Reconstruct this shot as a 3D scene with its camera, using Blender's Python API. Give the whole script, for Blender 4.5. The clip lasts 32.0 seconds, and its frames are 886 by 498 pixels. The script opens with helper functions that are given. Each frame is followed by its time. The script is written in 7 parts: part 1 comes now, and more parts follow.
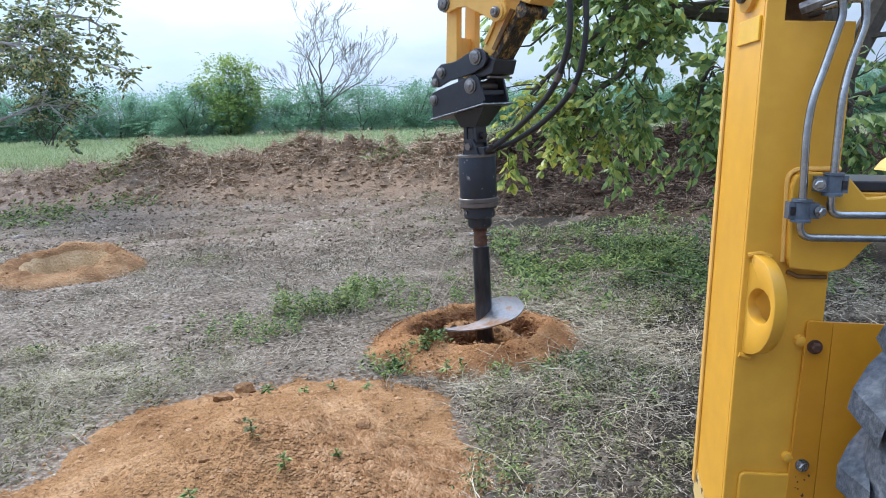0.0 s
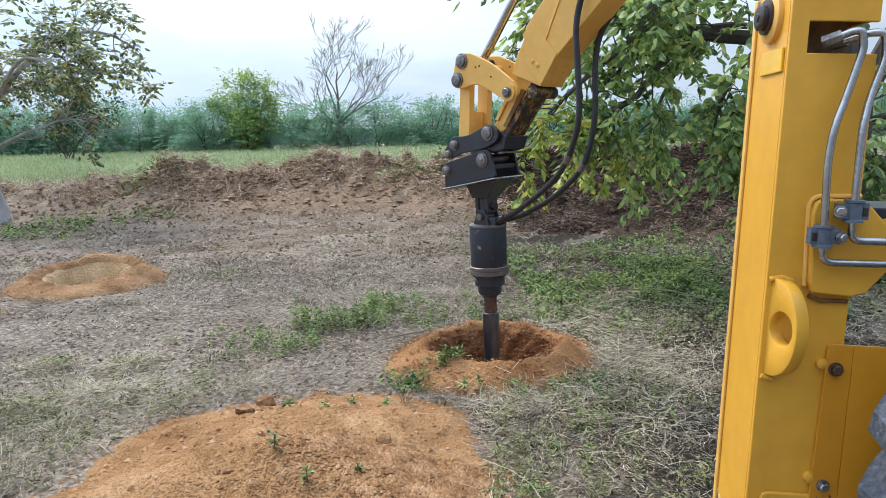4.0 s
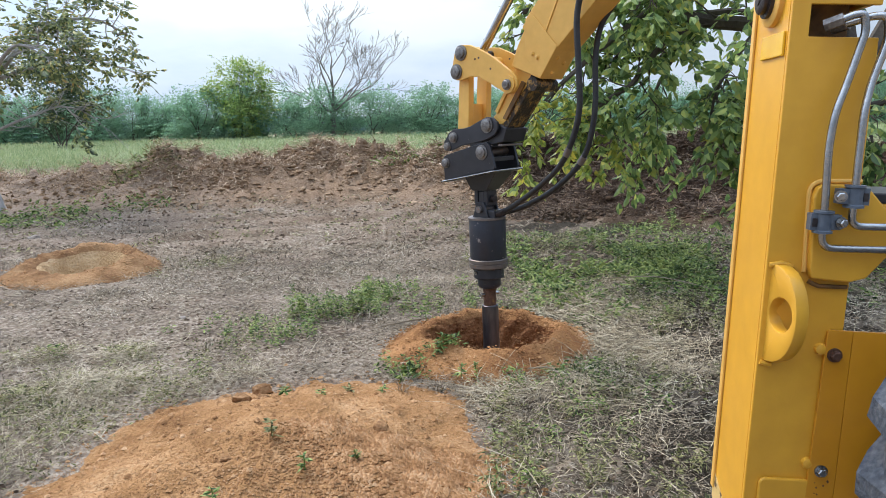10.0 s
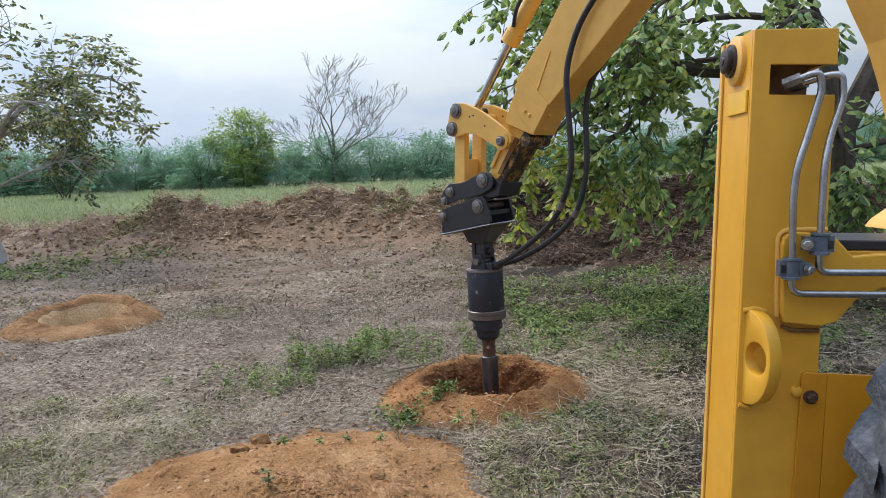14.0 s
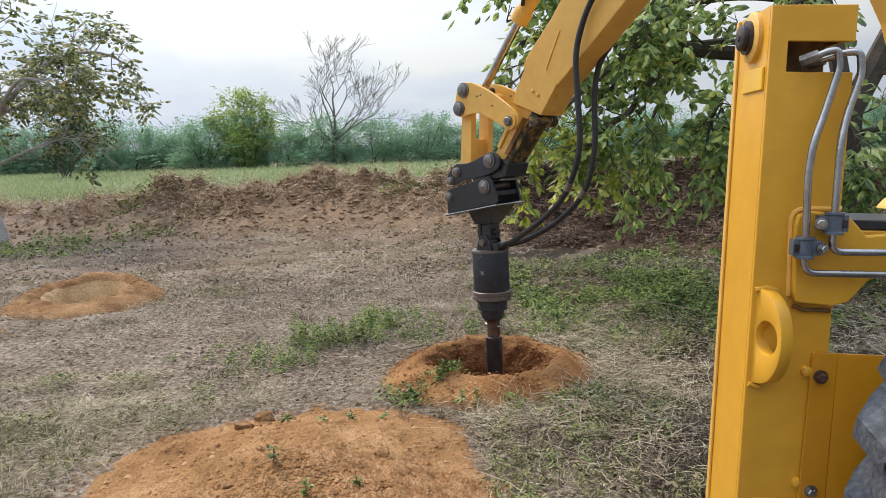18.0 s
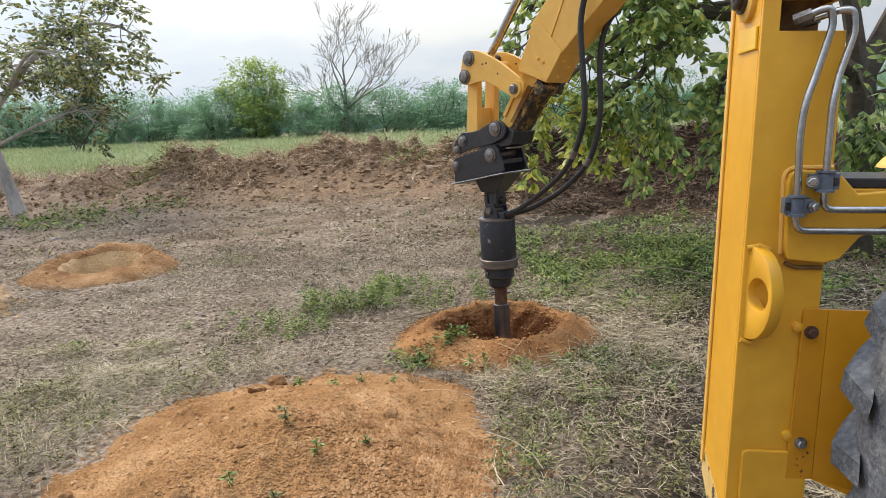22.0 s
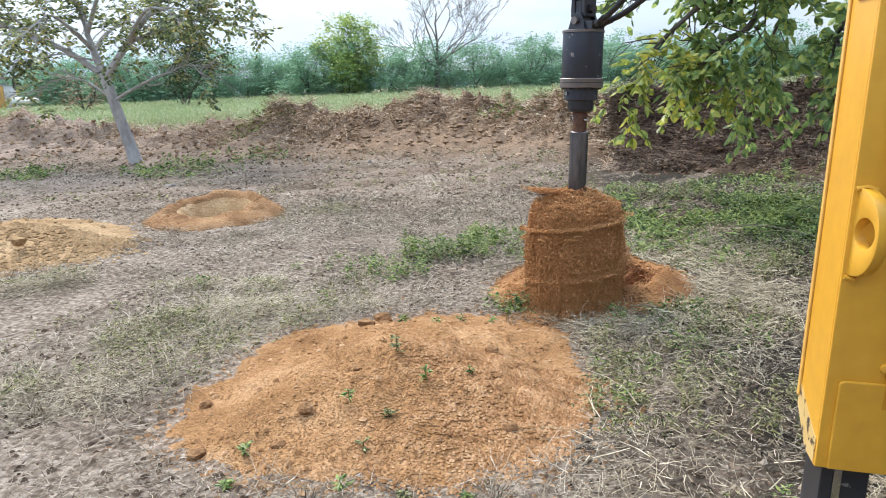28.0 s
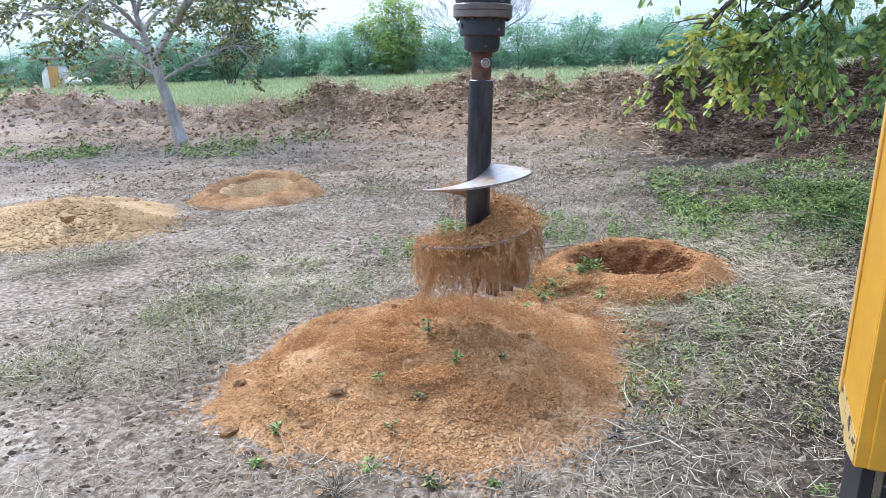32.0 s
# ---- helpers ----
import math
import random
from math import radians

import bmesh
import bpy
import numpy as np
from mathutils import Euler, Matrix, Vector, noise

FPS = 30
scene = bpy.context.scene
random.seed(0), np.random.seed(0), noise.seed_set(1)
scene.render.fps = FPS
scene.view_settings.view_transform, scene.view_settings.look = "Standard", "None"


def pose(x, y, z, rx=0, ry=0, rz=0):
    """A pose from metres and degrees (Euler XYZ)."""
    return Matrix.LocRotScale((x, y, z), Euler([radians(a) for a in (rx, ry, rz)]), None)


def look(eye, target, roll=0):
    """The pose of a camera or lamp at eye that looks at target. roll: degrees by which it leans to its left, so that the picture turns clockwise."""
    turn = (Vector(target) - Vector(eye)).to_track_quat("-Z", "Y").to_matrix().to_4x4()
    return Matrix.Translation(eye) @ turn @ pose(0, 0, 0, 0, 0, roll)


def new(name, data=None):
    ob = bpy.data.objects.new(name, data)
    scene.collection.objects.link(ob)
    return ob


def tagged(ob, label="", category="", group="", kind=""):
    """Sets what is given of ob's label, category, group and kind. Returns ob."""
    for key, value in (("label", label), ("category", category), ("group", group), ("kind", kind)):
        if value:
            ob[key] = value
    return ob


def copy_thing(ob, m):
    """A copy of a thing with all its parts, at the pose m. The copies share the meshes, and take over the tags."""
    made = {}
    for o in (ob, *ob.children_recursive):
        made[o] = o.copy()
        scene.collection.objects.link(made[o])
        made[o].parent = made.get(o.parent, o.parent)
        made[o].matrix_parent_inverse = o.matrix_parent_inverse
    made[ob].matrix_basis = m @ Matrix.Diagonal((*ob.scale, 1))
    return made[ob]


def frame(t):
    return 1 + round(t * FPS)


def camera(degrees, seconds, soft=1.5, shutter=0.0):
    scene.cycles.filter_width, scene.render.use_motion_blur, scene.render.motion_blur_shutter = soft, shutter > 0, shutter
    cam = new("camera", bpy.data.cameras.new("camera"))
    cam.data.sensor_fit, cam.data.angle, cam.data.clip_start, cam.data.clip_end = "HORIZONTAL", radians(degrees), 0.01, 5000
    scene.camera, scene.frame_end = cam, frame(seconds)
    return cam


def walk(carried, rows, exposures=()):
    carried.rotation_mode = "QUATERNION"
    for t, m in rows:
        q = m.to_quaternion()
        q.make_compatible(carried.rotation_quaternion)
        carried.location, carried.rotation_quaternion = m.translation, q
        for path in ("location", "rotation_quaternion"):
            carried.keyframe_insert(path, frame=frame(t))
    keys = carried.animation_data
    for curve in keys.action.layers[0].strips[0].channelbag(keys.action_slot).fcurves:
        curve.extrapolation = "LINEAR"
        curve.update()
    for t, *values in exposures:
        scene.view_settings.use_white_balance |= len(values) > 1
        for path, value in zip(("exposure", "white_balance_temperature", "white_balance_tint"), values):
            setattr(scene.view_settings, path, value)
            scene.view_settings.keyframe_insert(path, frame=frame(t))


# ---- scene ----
cam = camera(64.4, 32.0, soft=0.75, shutter=0.4)
PATH = [
    (0, (0.024, 0.119, 1.458), (0.029, 2.088, 1.107), -1.9),
    (0.5, (0.016, 0.118, 1.465), (0.054, 2.089, 1.126), -1.7),
    (1, (0.016, 0.093, 1.468), (0.083, 2.061, 1.118), -1.6),
    (1.5, (0.014, 0.073, 1.465), (0.05, 2.041, 1.11), -1.3),
    (2, (0.008, 0.056, 1.469), (0.048, 2.022, 1.102), -1.3),
    (2.5, (-0.002, 0.052, 1.471), (0.029, 2.017, 1.102), -1.5),
    (3, (-0.016, 0.052, 1.472), (-0.032, 2.023, 1.133), -1.5),
    (3.5, (-0.015, 0.065, 1.478), (-0.044, 2.041, 1.171), -1.3),
    (5.5, (-0.019, 0.066, 1.478), (-0.051, 2.042, 1.173), -1.6),
    (6, (-0.02, 0.067, 1.476), (-0.044, 2.043, 1.168), -1.7),
    (6.5, (-0.021, 0.062, 1.479), (-0.041, 2.039, 1.176), -1.6),
    (7, (-0.022, 0.062, 1.477), (-0.039, 2.039, 1.175), -1.4),
    (7.5, (-0.022, 0.062, 1.474), (-0.045, 2.037, 1.161), -1.6),
    (8, (-0.018, 0.066, 1.476), (-0.043, 2.041, 1.163), -1.9),
    (8.5, (-0.016, 0.067, 1.473), (-0.047, 2.041, 1.154), -2.0),
    (9, (-0.014, 0.071, 1.473), (-0.037, 2.043, 1.141), -1.8),
    (9.5, (-0.017, 0.076, 1.468), (-0.047, 2.046, 1.126), -2.0),
    (10, (-0.022, 0.077, 1.472), (-0.04, 2.048, 1.133), -1.4),
    (10.5, (-0.026, 0.08, 1.479), (-0.053, 2.057, 1.179), -0.8),
    (11, (-0.017, 0.08, 1.493), (-0.046, 2.065, 1.249), -0.8),
    (11.5, (-0.013, 0.064, 1.503), (-0.028, 2.053, 1.302), -1.1),
    (12, (-0.005, 0.045, 1.504), (-0.005, 2.037, 1.319), -1.8),
    (12.5, (-0.004, 0.02, 1.504), (-0.014, 2.011, 1.315), -1.9),
    (13, (0.009, 0.018, 1.5), (-0.001, 2.007, 1.294), -2.0),
    (13.5, (0.014, 0.012, 1.499), (-0.002, 2.001, 1.293), -2.2),
    (14, (0.015, 0.009, 1.496), (-0.003, 1.997, 1.284), -2.3),
    (14.5, (0.008, 0.012, 1.494), (-0.014, 1.999, 1.269), -2.2),
    (15, (0.011, 0.016, 1.492), (-0.003, 2.002, 1.253), -2.1),
    (15.5, (0.012, 0.021, 1.487), (0.004, 2.004, 1.229), -1.9),
    (17.5, (-0.011, 0.024, 1.484), (-0.044, 2.007, 1.226), -1.4),
    (18, (-0.01, 0.016, 1.482), (-0.031, 1.999, 1.22), -1.8),
    (18.5, (-0.012, 0.025, 1.476), (-0.048, 2.005, 1.191), -1.8),
    (19, (-0.01, 0.024, 1.473), (-0.04, 2.001, 1.172), -2.4),
    (19.5, (0.001, 0.038, 1.47), (-0.033, 2.014, 1.164), -2.6),
    (20, (0.008, 0.027, 1.473), (-0.007, 1.998, 1.129), -2.7),
    (20.5, (0.011, 0.007, 1.467), (0.004, 1.974, 1.109), -2.0),
    (21, (0.013, -0.009, 1.468), (-0.04, 1.963, 1.142), -2.2),
    (21.5, (0.021, -0.022, 1.469), (-0.044, 1.95, 1.14), -2.5),
    (22, (0.025, -0.029, 1.469), (-0.036, 1.94, 1.122), -2.5),
    (22.5, (0.032, -0.013, 1.464), (-0.036, 1.954, 1.11), -2.2),
    (23, (0.021, -0.008, 1.462), (-0.14, 1.949, 1.079), -2.7),
    (23.5, (0.018, -0.009, 1.464), (-0.121, 1.949, 1.078), -2.7),
    (24, (0.022, -0.002, 1.461), (-0.119, 1.957, 1.081), -2.7),
    (24.5, (0.027, -0.004, 1.465), (-0.115, 1.955, 1.09), -3.1),
    (26.5, (0.014, -0.042, 1.465), (-0.16, 1.911, 1.071), -2.6),
    (27, (-0.026, -0.079, 1.463), (-0.214, 1.864, 1.025), -2.2),
    (27.5, (-0.08, -0.171, 1.438), (-0.32, 1.747, 0.926), -1.9),
    (28, (-0.054, -0.233, 1.442), (-0.358, 1.691, 0.989), -2.3),
    (28.5, (-0.005, -0.218, 1.447), (-0.397, 1.691, 1.001), -1.6),
    (29, (-0.007, -0.205, 1.449), (-0.418, 1.703, 1.008), -1.8),
    (29.5, (-0.006, -0.21, 1.445), (-0.4, 1.698, 0.993), -2.1),
    (30, (-0.01, -0.204, 1.446), (-0.43, 1.699, 0.999), -1.8),
    (30.5, (-0.014, -0.2, 1.446), (-0.415, 1.705, 0.99), -1.8),
    (31, (-0.013, -0.198, 1.447), (-0.441, 1.692, 0.952), -2.0),
    (31.5, (-0.032, -0.197, 1.446), (-0.447, 1.693, 0.939), -1.9),
    (32, (-0.023, -0.195, 1.441), (-0.442, 1.697, 0.943), -2.2),
]
EXPOSURES = [  # seconds, stops, kelvin, tint
    (0, 0.43, 5900, 9), (2, 0.37, 6150, 9), (6, 0.40, 6350, 8), (9, 0.38, 6480, 9), (11, 0.29, 6560, 10), (12, 0.06, 6450, 9), (13, 0.04, 6480, 10), (15, 0.07, 6800, 11), (18, 0.19, 7250, 12), (19, 0.20, 7400, 12), (20, 0.20, 7600, 12), (23, 0.34, 7400, 11),
    (27, 0.29, 6980, 10), (27.6, 0.52, 6780, 10), (28, 0.65, 6600, 9), (29, 0.48, 6030, 8), (30, 0.43, 6000, 9), (31, 0.57, 5880, 9), (32, 0.77, 5880, 10)]
# exposure drifts a little as the clouds pass
walk(cam, [(t, look(eye, target, roll)) for t, eye, target, roll in PATH], EXPOSURES)

# ---------------------------------------------------------------- sky and sun
world = bpy.data.worlds.new("overcast_sky")
scene.world = world
world.use_nodes = True
wn, wl = world.node_tree.nodes, world.node_tree.links
wn.clear()
w_out = wn.new("ShaderNodeOutputWorld")
w_bg = wn.new("ShaderNodeBackground")
w_sky = wn.new("ShaderNodeTexSky")
w_sky.sky_type, w_sky.sun_disc = "NISHITA", False
w_sky.sun_elevation, w_sky.sun_rotation = radians(48), radians(-35)
w_gain = wn.new("ShaderNodeVectorMath")
w_gain.operation = "SCALE"
w_gain.inputs["Scale"].default_value = 0.16
w_co = wn.new("ShaderNodeTexCoord")
w_map = wn.new("ShaderNodeMapping")
w_map.inputs["Scale"].default_value = (1.0, 1.0, 3.2)
w_noise = wn.new("ShaderNodeTexNoise")
w_noise.inputs["Scale"].default_value = 1.7
w_noise.inputs["Detail"].default_value = 7
w_noise.inputs["Roughness"].default_value = 0.52
w_ramp = wn.new("ShaderNodeValToRGB")
w_ramp.color_ramp.elements[0].position, w_ramp.color_ramp.elements[0].color = 0.40, (0.38, 0.54, 0.86, 1)
w_ramp.color_ramp.elements[1].position, w_ramp.color_ramp.elements[1].color = 0.66, (0.84, 0.92, 1.0, 1)
w_mix = wn.new("ShaderNodeMix")
w_mix.data_type = "RGBA"
w_mix.inputs["Factor"].default_value = 0.86
wl.new(w_co.outputs["Generated"], w_map.inputs["Vector"])
wl.new(w_map.outputs["Vector"], w_noise.inputs["Vector"])
wl.new(w_noise.outputs["Fac"], w_ramp.inputs["Fac"])
wl.new(w_sky.outputs["Color"], w_gain.inputs[0])
wl.new(w_gain.outputs["Vector"], w_mix.inputs["A"])
wl.new(w_ramp.outputs["Color"], w_mix.inputs["B"])
wl.new(w_mix.outputs["Result"], w_bg.inputs["Color"])
# an overcast sky is brighter overhead than at the horizon
w_sep = wn.new("ShaderNodeSeparateXYZ")
w_up = wn.new("ShaderNodeMapRange")
w_up.inputs["From Min"].default_value, w_up.inputs["From Max"].default_value = 0.12, 0.9
w_up.inputs["To Min"].default_value, w_up.inputs["To Max"].default_value = 0.86, 2.6
wl.new(w_co.outputs["Generated"], w_sep.inputs["Vector"])
wl.new(w_sep.outputs["Z"], w_up.inputs["Value"])
# and brighter round the hidden sun than on the far side
w_dot = wn.new("ShaderNodeVectorMath")
w_dot.operation = "DOT_PRODUCT"
w_dot.inputs[1].default_value = (-0.48, 0.42, 0.77)
w_side = wn.new("ShaderNodeMapRange")
w_side.inputs["From Min"].default_value, w_side.inputs["From Max"].default_value = -0.3, 0.9
w_side.inputs["To Min"].default_value, w_side.inputs["To Max"].default_value = 0.46, 1.22
w_mul = wn.new("ShaderNodeMath")
w_mul.operation = "MULTIPLY"
wl.new(w_co.outputs["Generated"], w_dot.inputs[0])
wl.new(w_dot.outputs["Value"], w_side.inputs["Value"])
wl.new(w_up.outputs["Result"], w_mul.inputs[0])
wl.new(w_side.outputs["Result"], w_mul.inputs[1])
wl.new(w_mul.outputs["Value"], w_bg.inputs["Strength"])
wl.new(w_bg.outputs["Background"], w_out.inputs["Surface"])

sun = new("sun", bpy.data.lights.new("sun", "SUN"))
sun.data.energy, sun.data.angle, sun.data.color = 2.3, radians(18), (1.0, 0.91, 0.78)
sun.matrix_world = look((-14, 18, 24), (0, 4, 0))


# ---------------------------------------------------------------- materials
def material(name, stops, scale=6.0, fine=40.0, rough=0.8, metal=0.0, bump=0.3, bump_scale=60.0, vary=0.0, island=False, spec=0.4, stretch=(1, 1, 1), depth=0.02, fine_mix=0.35, translucent=0.0):
    """Noise-driven colour at two scales with relief; stops: (position, colour) rows."""
    m = bpy.data.materials.new(name)
    m.use_nodes = True
    n, l = m.node_tree.nodes, m.node_tree.links
    b = n["Principled BSDF"]
    b.inputs["Roughness"].default_value, b.inputs["Metallic"].default_value = rough, metal
    b.inputs["Specular IOR Level"].default_value = spec
    co = n.new("ShaderNodeTexCoord")
    mp = n.new("ShaderNodeMapping")
    mp.inputs["Scale"].default_value = stretch
    l.new(co.outputs["Object"], mp.inputs["Vector"])
    big, small = n.new("ShaderNodeTexNoise"), n.new("ShaderNodeTexNoise")
    for t, s, d in ((big, scale, 5), (small, fine, 4)):
        t.inputs["Scale"].default_value, t.inputs["Detail"].default_value = s, d
        l.new(mp.outputs["Vector"], t.inputs["Vector"])
    mix = n.new("ShaderNodeMix")
    mix.inputs["Factor"].default_value = fine_mix
    l.new(big.outputs["Fac"], mix.inputs["A"])
    l.new(small.outputs["Fac"], mix.inputs["B"])
    ramp = n.new("ShaderNodeValToRGB")
    els = ramp.color_ramp.elements
    while len(els) < len(stops):
        els.new(0.5)
    for e, (p, c) in zip(els, stops):
        e.position, e.color = p, (*c, 1)
    fac = mix.outputs["Result"]
    if vary or island:
        add = n.new("ShaderNodeMath")
        add.operation = "MULTIPLY_ADD"
        if island:
            src = n.new("ShaderNodeNewGeometry").outputs["Random Per Island"]
        else:
            src = n.new("ShaderNodeObjectInfo").outputs["Random"]
        add.inputs[1].default_value = vary
        l.new(src, add.inputs[0])
        sub = n.new("ShaderNodeMath")
        sub.operation = "SUBTRACT"
        sub.inputs[1].default_value = vary / 2
        l.new(fac, sub.inputs[0])
        l.new(sub.outputs[0], add.inputs[2])
        fac = add.outputs[0]
    l.new(fac, ramp.inputs["Fac"])
    l.new(ramp.outputs["Color"], b.inputs["Base Color"])
    if bump:
        bt, bp = n.new("ShaderNodeTexNoise"), n.new("ShaderNodeBump")
        bt.inputs["Scale"].default_value, bt.inputs["Detail"].default_value = bump_scale, 6
        bp.inputs["Strength"].default_value, bp.inputs["Distance"].default_value = bump, depth
        l.new(mp.outputs["Vector"], bt.inputs["Vector"])
        l.new(bt.outputs["Fac"], bp.inputs["Height"])
        l.new(bp.outputs["Normal"], b.inputs["Normal"])
    if translucent:
        tr, ms = n.new("ShaderNodeBsdfTranslucent"), n.new("ShaderNodeMixShader")
        ms.inputs["Fac"].default_value = translucent
        l.new(ramp.outputs["Color"], tr.inputs["Color"])
        l.new(b.outputs["BSDF"], ms.inputs[1])
        l.new(tr.outputs["BSDF"], ms.inputs[2])
        l.new(ms.outputs["Shader"], n["Material Output"].inputs["Surface"])
    return m


def worn_paint(name, base, darker, under, rough=0.38, chip=0.70, metal=0.0, bump=0.05):
    """Machine paint: broad fading, fine dirt specks and a few chips to the metal below."""
    m = material(name, [(0.3, darker), (0.62, base)], 2.2, 18, rough, metal, bump, 220, spec=0.5, depth=0.004)
    n, l = m.node_tree.nodes, m.node_tree.links
    b, ramp = n["Principled BSDF"], next(x for x in n if x.bl_idname == "ShaderNodeValToRGB")
    t = n.new("ShaderNodeTexNoise")
    t.inputs["Scale"].default_value, t.inputs["Detail"].default_value, t.inputs["Roughness"].default_value = 26, 8, 0.65
    co = next(x for x in n if x.bl_idname == "ShaderNodeTexCoord")
    l.new(co.outputs["Object"], t.inputs["Vector"])
    cut = n.new("ShaderNodeValToRGB")
    cut.color_ramp.elements[0].position, cut.color_ramp.elements[1].position = chip, chip + 0.03
    l.new(t.outputs["Fac"], cut.inputs["Fac"])
    mx = n.new("ShaderNodeMix")
    mx.data_type = "RGBA"
    mx.inputs["B"].default_value = (*under, 1)
    l.new(cut.outputs["Color"], mx.inputs["Factor"])
    l.new(ramp.outputs["Color"], mx.inputs["A"])
    l.new(mx.outputs["Result"], b.inputs["Base Color"])
    return m


M_YELLOW = worn_paint("yellow_machine_paint", (0.73, 0.372, 0.034), (0.59, 0.285, 0.024), (0.07, 0.05, 0.03), 0.36, 0.735)
# guard plate: deeper and more orange than the leg
M_GUARD = worn_paint("deep_orange_guard", (0.62, 0.265, 0.014), (0.50, 0.200, 0.010), (0.07, 0.05, 0.03), 0.40, 0.745)
M_FOOT = worn_paint("chipped_foot_paint", (0.66, 0.46, 0.18), (0.55, 0.36, 0.12), (0.07, 0.045, 0.03), 0.5, 0.555)
M_CREAM = worn_paint("faded_yellow_paint", (0.78, 0.440, 0.098), (0.64, 0.345, 0.065), (0.09, 0.06, 0.03), 0.42, 0.70)
M_STICKER = material("yellow_reflector", [(0.3, (0.70, 0.38, 0.01)), (0.7, (0.80, 0.46, 0.02))], 8, 60, 0.25, 0, 0.05, 300, spec=0.6)
M_BLACK = worn_paint("black_hitch_paint", (0.030, 0.030, 0.035), (0.014, 0.014, 0.017), (0.20, 0.19, 0.18), 0.32, 0.655)
M_MOTOR = worn_paint("dark_grey_motor_paint", (0.026, 0.030, 0.042), (0.012, 0.014, 0.019), (0.24, 0.21, 0.19), 0.40, 0.645)
M_RING = worn_paint("scuffed_steel_flange", (0.20, 0.17, 0.15), (0.11, 0.09, 0.08), (0.30, 0.15, 0.08), 0.45, 0.62, 0.6)
M_SHAFT = material("dark_worn_shaft_steel", [(0.34, (0.026, 0.026, 0.030)), (0.5, (0.075, 0.073, 0.080)), (0.66, (0.16, 0.15, 0.15))], 5, 30, 0.36, 0.75, 0.12, 90, stretch=(1, 1, 0.25))
M_FLIGHT = material("polished_auger_steel", [(0.3, (0.20, 0.175, 0.165)), (0.50, (0.34, 0.31, 0.30)), (0.62, (0.29, 0.165, 0.090))], 7, 40, 0.42, 0.85, 0.08, 80)
M_STEEL = material("zinc_pipe_steel", [(0.3, (0.27, 0.262, 0.25)), (0.7, (0.50, 0.485, 0.46))], 9, 60, 0.24, 0.95, 0.05, 120)
M_CHROME = material("chrome_rod", [(0.3, (0.34, 0.31, 0.28)), (0.7, (0.55, 0.52, 0.49))], 12, 80, 0.16, 1.0, 0, 120)
M_CLAMP = material("grey_blue_pipe_clamp", [(0.3, (0.075, 0.092, 0.115)), (0.7, (0.16, 0.185, 0.22))], 20, 90, 0.45, 0.2, 0.08, 150)
M_PIN = material("dark_pin_steel", [(0.3, (0.035, 0.028, 0.028)), (0.7, (0.09, 0.075, 0.07))], 20, 90, 0.42, 0.7, 0.15, 150)
M_WORNPIN = material("bright_worn_pin_steel", [(0.3, (0.10, 0.09, 0.085)), (0.7, (0.30, 0.28, 0.26))], 30, 120, 0.42, 0.8, 0.2, 150)
M_GREASE = material("caked_black_grease", [(0.36, (0.012, 0.010, 0.009)), (0.50, (0.040, 0.028, 0.018)), (0.60, (0.36, 0.20, 0.05))], 18, 70, 0.5, 0, 0.5, 70, spec=0.4)
M_RUST = material("rusty_bolt_steel", [(0.3, (0.06, 0.03, 0.02)), (0.7, (0.16, 0.08, 0.05))], 30, 90, 0.6, 0.4, 0.2, 150)
M_RUBBER = material("dusty_tyre_rubber", [(0.34, (0.040, 0.046, 0.054)), (0.50, (0.105, 0.114, 0.128)), (0.66, (0.25, 0.25, 0.25))], 9, 60, 0.78, 0, 0.5, 70, spec=0.3)
M_HOSE = material("black_hydraulic_hose", [(0.3, (0.010, 0.010, 0.012)), (0.75, (0.035, 0.034, 0.034))], 25, 120, 0.5, 0, 0.1, 200)
M_DARK = material("grimy_dark_cavity", [(0.3, (0.055, 0.028, 0.010)), (0.7, (0.30, 0.150, 0.040))], 14, 50, 0.6, 0, 0.2, 80)
SOIL = [(0.32, (0.166, 0.079, 0.032)), (0.46, (0.302, 0.157, 0.065)), (0.57, (0.395, 0.220, 0.101)), (0.70, (0.535, 0.335, 0.182))]
M_SOIL = material("fresh_orange_soil", SOIL, 3.0, 75, 0.95, 0, 0.75, 85, spec=0.1, depth=0.022)
M_CLOD = material("orange_soil_clods", [(0.30, (0.225, 0.110, 0.047)), (0.50, (0.370, 0.197, 0.088)), (0.72, (0.53, 0.330, 0.178))], 9, 70, 0.95, 0, 0.5, 90, vary=0.24, island=True, spec=0.1)
M_RINGSOIL = material("reddish_soil_ring", [(0.32, (0.172, 0.076, 0.031)), (0.46, (0.312, 0.152, 0.062)), (0.57, (0.400, 0.210, 0.092)), (0.70, (0.52, 0.310, 0.155))], 3.0, 75, 0.95, 0, 0.75, 85, vary=0.2, island=True, spec=0.1, depth=0.022)
M_DARKTREE = material("dark_tree_leaves", [(0.1, (0.028, 0.055, 0.034)), (0.5, (0.085, 0.140, 0.072)), (0.95, (0.20, 0.27, 0.13))], 1.0, 9, 0.6, 0, 0, 20, vary=0.7, island=True, spec=0.25, translucent=0.2)
M_LIME = material("limewashed_tank", [(0.35, (0.52, 0.50, 0.45)), (0.6, (0.74, 0.72, 0.67)), (0.8, (0.82, 0.80, 0.76))], 1.5, 20, 0.85, 0, 0.2, 30, spec=0.2)
